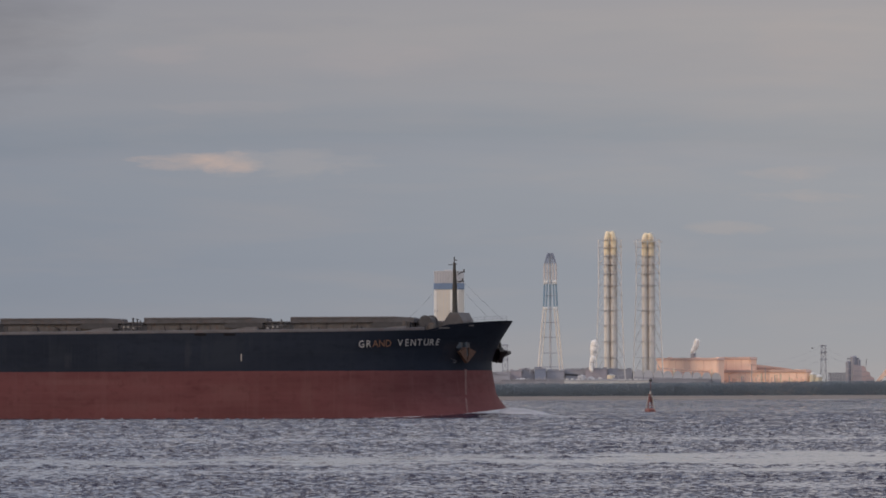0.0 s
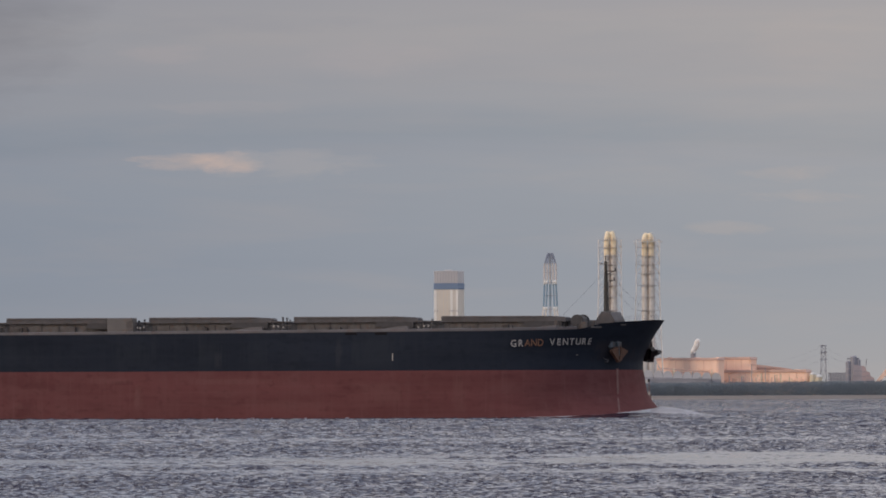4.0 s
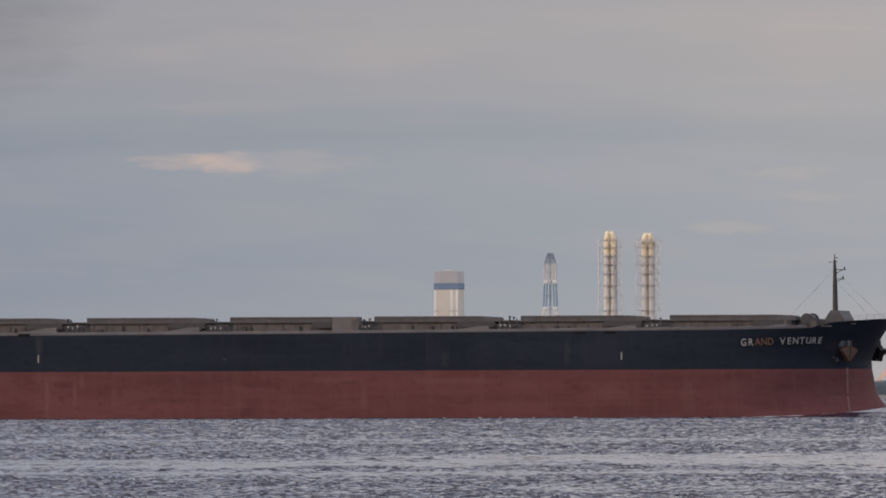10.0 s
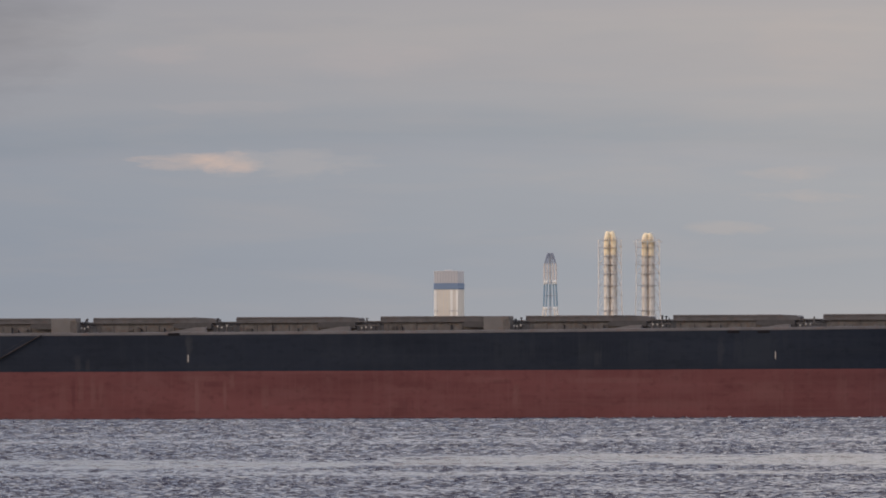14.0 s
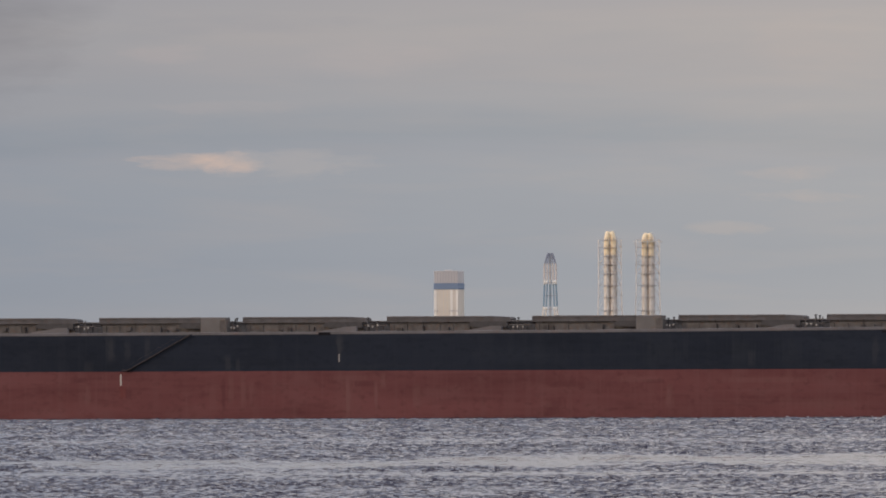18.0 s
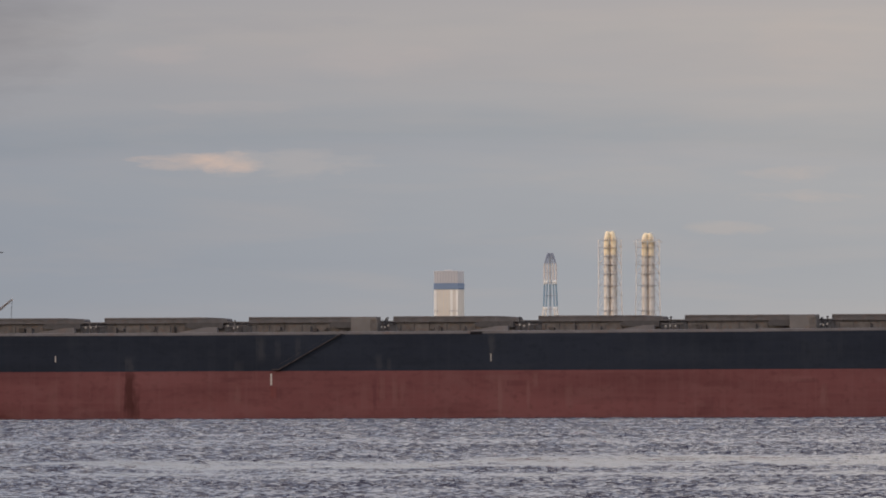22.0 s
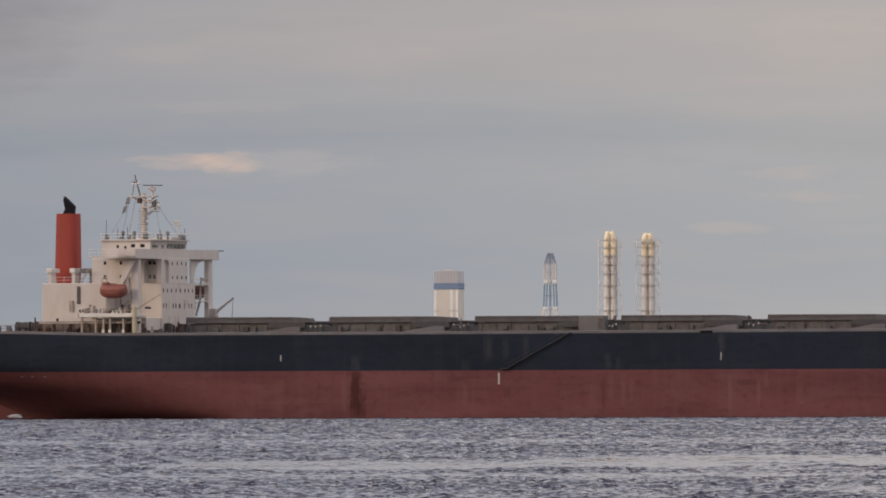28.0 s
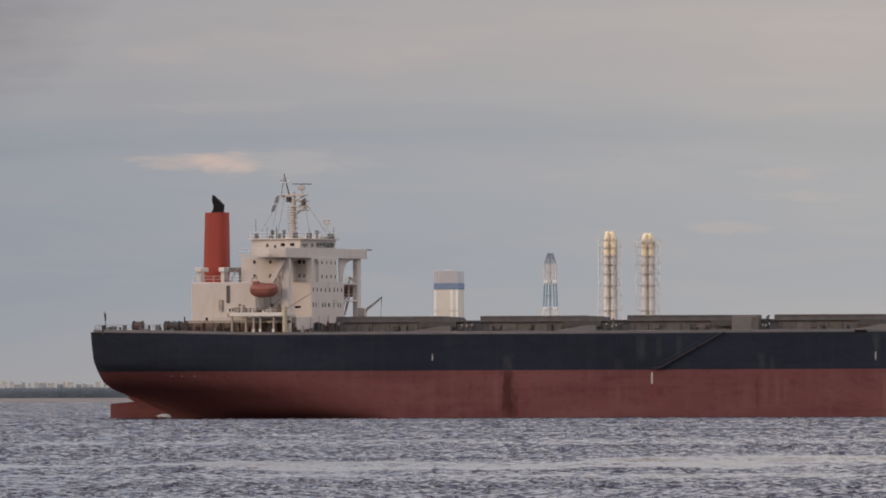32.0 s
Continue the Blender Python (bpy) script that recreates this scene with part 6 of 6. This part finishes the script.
def guyed_stack():
    """Two banded flues between paired legs that spread towards the ground; the head narrows to the tips."""
    t = thing("lattice_chimney", "blue and white banded chimney on two spreading pairs of legs", "chimney", 36.45, 4955)
    bands = ((0, 29.0, M_FLUE), (29.0, 30.4, M_CREAM), (30.4, 38.0, M_SBLUE), (38.0, 39.4, M_CREAM), (39.4, 45.0, M_STEEL), (45.0, 48.6, M_TIP))
    zs, ws = [0, 9.9, 29.0, 38.7, 44.6, 48.6], [4.95, 4.1, 2.35, 1.95, 1.95, 0.75]
    for sx in (-1, 1):
        for sy in (-1, 1):
            for inner in (0.0, 0.95):
                for z0, z1, mat in bands:
                    cuts = sorted({z0, z1, *[z for z in zs if z0 < z < z1]})
                    bm = nb()
                    for a, c in zip(cuts[:-1], cuts[1:]):
                        w0, w1 = lerp(a, zs, ws), lerp(c, zs, ws)
                        i0, i1 = min(inner, w0 * 0.5), min(inner, w1 * 0.5)
                        tube(bm, (sx * (w0 - i0), sy * w0, a), (sx * (w1 - i1), sy * w1, c), 0.3 if inner == 0 else 0.24, seg=8)
                    part("leg", bm, mat, t)
    for dx in (-0.2, 0.2):
        for z0, z1, mat in bands:
            bm = nb()
            tube(bm, (dx, 0, z0), (dx, 0, min(z1, 48.9)), 0.16, seg=10)
            part("flue", bm, mat if z0 > 29 else M_TGREY, t)
    for z in (9.9, 14.6, 20.0, 25.0, 29.6, 34.2, 38.7, 42.0, 45.0):
        w = lerp(z, zs, ws)
        bm = nb()
        for sy in (-1, 1):
            tube(bm, (-w, sy * w, z), (w, sy * w, z), 0.13, seg=5)
            tube(bm, (sy * w, -w, z), (sy * w, w, z), 0.13, seg=5)
        part("ring_beam", bm, M_HAZE, t)
    for z in (29.7, 38.7):
        for dx in (-1.55, 1.55):
            bm = nb()
            box(bm, dx - 0.65, dx + 0.65, -2.9, -2.1, z - 0.5, z + 0.5, bevel=0.1)
            part("light_box", bm, M_PILASTER, t)


guyed_stack()


def twin_stack(x, topz, half_frame, collar):
    """Two flues side by side with a third behind, in a slender open steel frame with galleries."""
    t = thing("twin_flue_stack", "pair of tall cream flues inside a slender steel lattice", "chimney", x, 4950, "power station stacks")
    z1 = topz - GROUND
    for dx, y, r in ((-1.1, 0, 0.97), (1.1, 0, 0.97), (1.78, 2.0, 0.74)):
        mats = (M_FLUE, M_FTOP) if y == 0 else (M_TGREY, M_TGREY)
        bm = nb()
        tube(bm, (dx, y, 0), (dx, y, z1 - 8.0), r, seg=16)
        f = part("flue", bm, mats[0], t)
        # Upper flue in the gold material, which paints the sun on the tip.
        bm = nb()
        tube(bm, (dx, y, z1 - 8.0), (dx, y, z1 - 2.6), r, seg=16)
        tube(bm, (dx, y, z1 - 2.6), (dx * 0.66, y, z1 - 0.7), r, r * 0.92, seg=16)
        tube(bm, (dx * 0.66, y, z1 - 0.7), (dx * 0.6, y, z1), r * 0.92, r * 0.6, seg=16)
        part("flue_tip", bm, mats[1], f, "flue tip with golden sunlight in its colour" if y == 0 else "")
    bm = nb()
    tube(bm, (0, -0.55, 0), (0, -0.55, z1 - 4.2), 0.2, seg=8)
    part("service_duct", bm, M_DUCT, t)
    bm = nb()
    tube(bm, (-0.75, 0, z1 - 0.75), (0.75, 0, z1 - 0.75), 0.6, seg=12)
    part("tip_yoke", bm, M_FTOP, t, "golden yoke that joins the flue tips")
    zs = [0, 7, 13, 18.5, 24, 29, 33.5, 37.5, 41.5, 44.6, 47.5, 50.4, 53]
    w_at = lambda z: half_frame * (1.34 - 0.34 * min(1, z / 36))
    for sx in (-1, 1):
        for sy in (-1, 1):
            bm = nb()
            for a, c in zip(zs[:-1], zs[1:]):
                tube(bm, (sx * w_at(a), sy * w_at(a), a), (sx * w_at(c), sy * w_at(c), c), 0.17, seg=5)
            part("frame_post", bm, M_CREAM, t)
    for k, (a, c) in enumerate(zip(zs[:-1], zs[1:])):
        wa, wc = w_at(a), w_at(c)
        for sy in (-1, 1):
            for p, q, r in (((-wa, a), (-wc * 0.45, c), 0.075), ((wa, a), (wc * 0.45, c), 0.075), ((-wc, c), (wc, c), 0.06)):
                bm = nb()
                tube(bm, (p[0], sy * wa, p[1]), (q[0], sy * wc, q[1]), r, seg=4)
                part("frame_brace", bm, M_STEEL if k > 7 else M_TGREY, t)
        bm = nb()
        wide = 3.3 if k in (3, 6, 8, 10) else 2.5
        box(bm, -wide, wide, -1.3, 2.6, c - 0.05, c + 0.05)
        tube(bm, (-wide, -1.3, c + 0.75), (wide, -1.3, c + 0.75), 0.03, seg=4)
        for gx in np.linspace(-wide, wide, 5):
            tube(bm, (gx, -1.3, c), (gx, -1.3, c + 0.75), 0.03, seg=4)
        part("gallery", bm, M_DUCT if k > 5 else M_STEEL, t)
    bm = nb()
    if collar:
        box(bm, -half_frame - 0.9, half_frame + 0.9, -1.8, 1.8, 52.2, 52.42)
        for sx in (-1, 1):
            tube(bm, (sx * (half_frame + 0.8), 0, 52.4), (sx * (half_frame + 0.2), 0, 51.0), 0.06, seg=4)
        part("top_collar", bm, M_CREAM, t)
    else:
        for sx in (-1, 1):
            tube(bm, (sx * half_frame, 0, 46), (sx * half_frame, 0, 53.2), 0.09, seg=5)
        part("top_post", bm, M_CREAM, t)


twin_stack(56.75, 57.1, 3.85, False)
twin_stack(69.6, 56.5, 3.95, True)


def plant_building(name, label, x0, x1, y, z, mat, roof, bays=5, kind_roof="flat", depth=9, turn=0):
    t = thing(name, label, "building", (x0 + x1) / 2, y)
    t.rotation_euler[2] = radians(turn)
    w, h = ((x1 - x0) / 2 - depth / 2 * abs(math.sin(radians(turn)))) / math.cos(radians(turn)), z - GROUND
    bm = nb()
    box(bm, -w, w, 0, depth, 0, h)
    wall = part("wall", bm, mat, t)
    bm = nb()
    if kind_roof == "flat":
        box(bm, -w - 0.2, w + 0.2, -0.2, depth + 0.2, h, h + 0.35)
    elif kind_roof == "eaves":
        prism(bm, [(-w - 0.25, h - 0.25), (w + 0.25, h - 0.25), (w - 0.2, h + 0.6), (-w + 0.2, h + 0.6)], -0.35, depth + 0.2)
    elif kind_roof == "ridge":
        prism(bm, [(-w - 0.2, h), (w + 0.2, h), (w * 0.65, h + 0.8), (-w * 0.65, h + 0.8)], -0.2, depth)
    else:
        prism(bm, [(-w - 0.2, h), (w + 0.2, h), (-w - 0.2, h + 1.4)], -0.2, depth)
    part("roof", bm, roof, t)
    r = random.Random(int(x0 * 10))
    sheet = mat is M_MILL
    for k in range(bays):
        bx = -w + (k + 0.5) * 2 * w / bays
        bm = nb()
        bw = w / bays * r.uniform(0.4, 0.7)
        box(bm, bx - bw, bx + bw, -0.12, 0.0, h * 0.58, h * r.uniform(0.64, 0.72))
        part("window_band", bm, M_MILLBAND if sheet else roof, wall)
        if sheet:
            bm = nb()
            box(bm, bx + bw + 0.15, bx + bw + 0.4, -0.16, 0.0, 0, h - 0.3)
            part("downpipe", bm, M_MILL if k % 2 else M_MILLBAND, wall)
        if r.random() < 0.7:
            bm = nb()
            box(bm, bx - 0.5, bx + r.uniform(0.2, 1.1), 1, 2.6, h + 0.2, h + r.uniform(0.5, 0.85))
            part("roof_vent", bm, roof if r.random() < 0.5 else mat, t)
    return t


# The mills' orange glow comes from the sheet colour, with sunlight painted in.
plant_building("rolling_mill", "long sheet-clad mill with orange evening sun in its colour", 71.7, 94.4, 4957, 13.4, M_MILL, M_MILLROOF, 9, "eaves", 3, -42)
plant_building("rolling_mill", "tall sheet-clad mill bay with orange evening sun in its colour", 93.2, 105.6, 4958, 13.6, M_MILL, M_MILLROOF, 4, "eaves", 3, -42)
plant_building("mill_annex", "low mill hall with orange evening sun in its colour and a brown roof", 94.0, 124.0, 4950, 9.2, M_MILL, M_MILLROOF, 10, "eaves", 3, -32)
plant_building("mill_annex", "small brown-roofed hall between the mills", 105.4, 116.5, 4956, 10.4, M_MILLROOF, M_MILLROOF, 3, "lean", 8)


def barrel_shed(x, width, high):
    t = thing("coal_shed", "grey shed with a pale barrel roof", "shed", x, 4938, "coal sheds")
    arch = [(-width / 2 * math.cos(math.pi * k / 12), high * 0.72 + high * 0.28 * math.sin(math.pi * k / 12)) for k in range(13)]
    bm = nb()
    prism(bm, arch, 0.0, 9.0)
    part("vault", bm, M_TGREY, t, "pale barrel roof")
    bm = nb()
    box(bm, -width / 2, width / 2, 0.1, 9.0, 0, high * 0.73)
    body = part("wall", bm, M_GREY, t)
    bm = nb()
    box(bm, -width * 0.22, width * 0.22, -0.02, 0.1, 0, high * 0.5)
    part("door", bm, M_HAZE, body)


for k in range(9):
    barrel_shed(66.2 + 3.3 * k, 3.2, 8.9 - 0.16 * k)


def gas_dome(x, r, z):
    t = thing("storage_dome", "small pale cream storage dome beside the mill", "tank", x, 4941, "storage domes")
    bm = nb()
    tube(bm, (0, 0, 0), (0, 0, z - GROUND - r * 0.8), r, seg=18)
    part("drum", bm, M_PALE, t)
    bm = nb()
    res = bmesh.ops.create_uvsphere(bm, u_segments=18, v_segments=10, radius=r)
    for v in res["verts"]:
        v.co.z = max(0, v.co.z) * 0.8 + z - GROUND - r * 0.8
    part("dome", bm, M_CREAM, t, smooth=True)


gas_dome(125.3, 1.1, 8.9)
gas_dome(127.2, 1.3, 8.2)
for k, (x0, x1, z, mat) in enumerate([(16.5, 22.6, 8.6, M_GREY), (22.8, 26.6, 9.7, M_SILO), (26.8, 30.8, 10.0, M_GREY), (31.0, 34.8, 10.4, M_TBLUEGREY), (35.0, 41.0, 9.6, M_GREY), (41.2, 48.0, 10.0, M_GREY),
                                      (48.2, 55.5, 10.2, M_SILO), (55.7, 64.0, 10.0, M_GREY)]):
    plant_building("power_station_block", "low grey power station building", x0, x1, 4944 + (k % 3) * 2, z, mat, M_GREY, 4)
plant_building("white_quay_shed", "long low white shed along the quay", 41.0, 69.5, 4934, 6.3, M_CREAM, M_TGREY, 16, depth=4)
plant_building("long_wall", "long low grey quay building behind the trees", 20, 90, 4936, 6.6, M_GREY, M_GREY, 12)
plant_building("turbine_hall", "long flat lilac-grey turbine hall", 16.5, 72, 4956, 9.3, M_GREY, M_TGREY, 14)
rw = random.Random(21)
xw = -156.0
while xw < -112:
    wid = rw.uniform(0.7, 2.6)
    plant_building("shore_warehouse", "pale yellow shed roofs beyond the pines", xw, xw + wid, 4942 + rw.uniform(0, 6), rw.uniform(5.3, 6.3), M_SHED if rw.random() < 0.7 else M_GREY, M_SHED if rw.random() < 0.8 else M_TGREY, 1, rw.choice(("flat", "ridge", "lean")), 5)
    xw += wid + rw.uniform(0.1, 1.2)


def mill_fittings():
    """Pipes, posts, tanks and conveyors that stand about the mills."""
    r = random.Random(31)
    for k in range(46):
        x = r.uniform(73, 127)
        far = x < 92
        y = r.uniform(4940, 4943)
        z = r.uniform(6.8, 8.6) if not far else r.uniform(7.5, 10.5)
        t = thing("process_pipe", "thin pale pipe stack beside the mill", "pipe", x, y, "mill pipes")
        bm = nb()
        tube(bm, (0, 0, 0), (0, 0, z - GROUND), r.uniform(0.08, 0.22), seg=8)
        part("shaft", bm, (M_PALE, M_MILL, M_GREY, M_MILLROOF)[k % 4], t)
        bm = nb()
        tube(bm, (0, 0, z - GROUND - 0.1), (0, 0, z - GROUND + 0.05), 0.3, seg=8)
        part("rim", bm, M_PALE, t)
    for k in range(12):
        x = r.uniform(24, 72)
        t = thing("storage_tank", "small pale storage tank at the power station", "tank", x, r.uniform(4938, 4942), "tanks")
        h = r.uniform(4.5, 7.0)
        w = r.uniform(0.7, 1.5)
        bm = nb()
        tube(bm, (0, 0, 0), (0, 0, h), w, seg=16)
        part("drum", bm, M_TGREY if k % 3 else M_PALE, t)
        bm = nb()
        tube(bm, (0, 0, h), (0, 0, h + 0.4), w, w * 0.3, seg=16)
        part("roof", bm, M_TGREY, t)
    for x0, z0, x1, z1 in ((104.5, 11.4, 118.5, 9.6), (74, 10.2, 90, 8.9), (30, 9.0, 55, 7.4)):
        t = thing("belt_conveyor", "inclined conveyor gallery between the halls", "conveyor", x0, 4948)
        bm = nb()
        prism(bm, [(0, z0 - GROUND), (x1 - x0, z1 - GROUND), (x1 - x0, z1 - GROUND + 0.45), (0, z0 - GROUND + 0.45)], 0, 1.2)
        part("gallery", bm, M_MILLROOF if x0 > 60 else M_GREY, t)
        for f in (0.02, 0.35, 0.68, 0.98):
            bm = nb()
            box(bm, (x1 - x0) * f - 0.12, (x1 - x0) * f + 0.12, 0.4, 0.8, 0, z0 + (z1 - z0) * f - GROUND)
            part("trestle", bm, M_GREY, t)


mill_fittings()


def mill_chimney():
    t = thing("mill_chimney", "short grey mill chimney", "chimney", 85.4, 4976)
    bm = nb()
    tube(bm, (0, 0, 0), (0, 0, 14.4), 1.05, 0.95, seg=16)
    part("shaft", bm, M_GREY, t)
    bm = nb()
    tube(bm, (0, 0, 14.2), (0, 0, 14.5), 1.1, seg=16)
    part("rim", bm, M_TGREY, t)


mill_chimney()


def pylon(x, y, h, w):
    t = thing("power_pylon", "grey steel lattice power pylon", "pylon", x, y, "pylons")
    lattice(t, [0, h * 0.25, h * 0.5, h * 0.7, h * 0.85, h], [w * 1.5, w * 1.25, w * 1.05, w * 0.95, w * 0.9, w * 0.85], M_HAZE, r=0.13)
    bm = nb()
    for z in (h * 0.72, h * 0.86, h * 0.99):
        box(bm, -w * 1.5, w * 1.5, -0.1, 0.1, z - 0.1, z + 0.1)
    part("crossarm", bm, M_HAZE, t)


pylon(129.2, 4950, 16.9, 0.85)
pylon(21.0, 4950, 17.5, 0.9)
for k in range(6):
    pylon(131.5 + k * 1.1, 4958, 7.5, 0.4)


def line_span():
    t = thing("power_line", "sagging grey power line between pylons", "cable", 129.2, 4950)
    for z in (12.2, 14.6, 16.7):
        for end, dz in ((-26, -6.5), (12, -3.5)):
            bm = nb()
            prev = Vector((0, 0, z))
            for k in range(1, 9):
                f = k / 8
                p = Vector((end * f, 0, z + dz * f - 1.6 * math.sin(math.pi * f)))
                tube(bm, prev, p, 0.018, seg=4)
                prev = p
            part("wire", bm, M_HAZE, t)


line_span()


def silo_block():
    """Tall dark bins beside a block whose roof steps down towards the quay."""
    t = thing("silo_block", "mauve-grey stepped silo building by the shore", "building", 139.5, 4945)
    for x, r, z1 in ((-1.9, 0.95, 11.6), (-0.1, 1.15, 13.3), (1.5, 0.75, 12.2)):
        bm = nb()
        tube(bm, (x, 1.6, 0), (x, 1.6, z1 - 0.5), r, seg=18)
        tube(bm, (x, 1.6, z1 - 0.5), (x, 1.6, z1), r, r * 0.6, seg=18)
        b = part("bin", bm, M_HAZE, t)
        for k in range(3):
            bm = nb()
            tube(bm, (x, 1.6, z1 * (0.4 + 0.18 * k)), (x, 1.6, z1 * (0.4 + 0.18 * k) + 0.15), r + 0.06, seg=18)
            part("hoop", bm, M_SILO, b)
    bm = nb()
    box(bm, -2.4, 1.8, 1.0, 2.2, 12.0, 12.5)
    part("head_conveyor", bm, M_HAZE, t)
    for x0, x1, z1, mat in ((-0.4, 2.6, 10.4, M_SILO), (2.6, 4.0, 10.0, M_MILLPINK), (4.0, 5.4, 8.2, M_MILLPINK), (5.4, 6.8, 6.4, M_MILLPINK)):
        bm = nb()
        prism(bm, [(x0, 0), (x1, 0), (x1, z1 - 0.7), (x0, z1)], 0.0, 3.5)
        p = part("stepped_block", bm, mat, t)
        for k in range(3):
            bm = nb()
            box(bm, x0 + 0.15, x1 - 0.15, -0.08, 0.02, z1 * (0.45 + 0.16 * k), z1 * (0.45 + 0.16 * k) + 0.22)
            part("window_strip", bm, M_HAZE, p)
    bm = nb()
    tube(bm, (4.0, -0.2, 9.6), (4.2, -0.2, 12.2), 0.12, seg=6)
    part("vent_pipe", bm, M_HAZE, t)


silo_block()


def ore_heap():
    t = thing("ore_conveyor", "sloping conveyor gallery with orange sunlight in its colour", "conveyor", 149.5, 4946)
    bm = nb()
    prism(bm, [(-3.0, 4.2), (3.5, 12.0), (3.5, 9.5), (-2.2, 3.2)], 0, 2)
    # Sunlit orange is in the paint here too, shared with the mills.
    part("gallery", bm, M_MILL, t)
    for x, z in ((-1.0, 5.4), (1.2, 8.0), (3.0, 10.0)):
        bm = nb()
        box(bm, x - 0.2, x + 0.2, 0.5, 1.5, 0, z)
        part("trestle", bm, M_MILLROOF, t)


ore_heap()


def steam(x, y, z, lean, hgt, r0, seed):
    t = new("steam_plume")
    t.location = (x, y, z)
    tagged(t, "small white steam plume drifting off a stack", "steam")
    r = random.Random(seed)
    for k in range(26):
        f = k / 25
        bm = nb()
        rad = r0 * (0.55 + 0.9 * f) * r.uniform(0.6, 1.1)
        blob(bm, (lean * f ** 1.2 + r.uniform(-0.4, 0.4) * r0, r.uniform(-0.5, 0.5) * r0, hgt * f), rad, (0.8, 0.8, 1.15), 2, 0.45)
        part("puff", bm, M_STEAM, t, smooth=True)
    return t


STEAM = [steam(85.2, 4976, 15.5, 1.5, 4.0, 0.95, 1), steam(50.0, 4943, 10.0, 1.2, 8.8, 1.15, 2)]


def gull():
    g = new("gull")
    small = Matrix.Scale(0.72, 4)
    tagged(g, "small dark gull flying low over the water", "bird")
    bm = nb()
    res = bmesh.ops.create_uvsphere(bm, u_segments=12, v_segments=8, radius=1)
    for v in res["verts"]:
        v.co = Vector((v.co.x * 0.3, v.co.y * 0.09, v.co.z * 0.085 * (1.2 - 0.4 * v.co.x)))
    part("body", bm, M_FORE, g, smooth=True)
    bm = nb()
    prism(bm, [(0.24, 0.02), (0.44, 0.05), (0.42, -0.01), (0.25, -0.04)], -0.05, 0.05)
    part("tail", bm, M_FORE, g)
    bm = nb()
    tube(bm, (-0.28, 0, 0.02), (-0.42, 0, 0.0), 0.06, 0.01, seg=8)
    part("head", bm, M_FORE, g)
    wings = []
    for side in (-1, 1):
        bm = nb()
        pts = [(-0.1, 0.0), (-0.14, 0.28), (0.02, 0.62), (0.08, 0.6), (0.06, 0.28), (0.1, 0.0)]
        lo = [bm.verts.new((x, side * y, -0.012)) for x, y in pts]
        hi = [bm.verts.new((x, side * y, 0.018)) for x, y in pts]
        bm.faces.new(lo)
        bm.faces.new(hi[::-1])
        for k in range(6):
            bm.faces.new((lo[k], hi[k], hi[(k + 1) % 6], lo[(k + 1) % 6]))
        bmesh.ops.recalc_face_normals(bm, faces=bm.faces)
        wings.append(part("wing", bm, M_FORE, g))
    for ob in (*g.children, ):
        ob.data.transform(small)
    return g, wings


bird, WINGS = gull()


# ---- what moves ----
HEADING = -18.841
SPEED = 6.78055


def ship_pose(t):
    a = radians(18.841)
    d = SPEED * t
    return pose(3.979 + d * math.cos(a) + HALF * math.sin(a), 2454.80 - d * math.sin(a) + HALF * math.cos(a), 0, 0, 0, HEADING)


def motions():
    rows = [(float(t), ship_pose(t)) for t in range(0, 33, 2)]
    for ob in (ship, *WASH):
        walk(ob, rows)
    for ob, vx, vy, beat in ((WAVES[0], 0.9, -1.6, 1.9), (WAVES[1], -1.1, -2.2, 2.6), (WAVES[2], 0.5, -0.8, 1.5)):
        walk(ob, [(t / 2, pose(vx * (t / 2 - 16), vy * (t / 2 - 16), 0.016 * math.sin(beat * t / 2 + vy))) for t in range(0, 65)])
    walk(boat, [(float(t), pose(105.0 - 5.2 * (t - 6), 3520, 0.06 * math.sin(2.1 * t), 0, 2 * math.sin(1.7 * t), 0)) for t in range(0, 33)])
    walk(buoy, [(float(t), pose(40.9, 2884, 0.1 * math.sin(1.3 * t), 1.2 * math.sin(0.9 * t), 2.2 * math.sin(1.1 * t + 0.6), 20)) for t in range(0, 33)])
    walk(bird, [(t / 2, pose(60.6 - 4.825 * t, 2390, lerp(t / 2, [0, 1.6, 2.3, 4.0, 6, 32], [11.4, 12.85, 12.5, 10.4, 9.8, 10.6]), 0, 0, -8)) for t in range(0, 65)])
    for side, wing in zip((-1, 1), WINGS):
        walk(wing, [(t / 5, pose(0, 0, 0.03, side * (28 if t % 2 else -16))) for t in range(0, 161)])
    walk(SCANNER, [(t / 4, pose(-254.3, 0, 39.95, 0, 0, (18.8 + 45.0 * (t - 127.4)) % 360)) for t in range(0, 129)])
    for k, ob in enumerate(STEAM):
        x, y, z = ob.location
        walk(ob, [(float(t), pose(x, y, z, 0, 3 * math.sin(0.5 * t + k), 6 * math.sin(0.3 * t))) for t in range(0, 33, 2)])


motions()
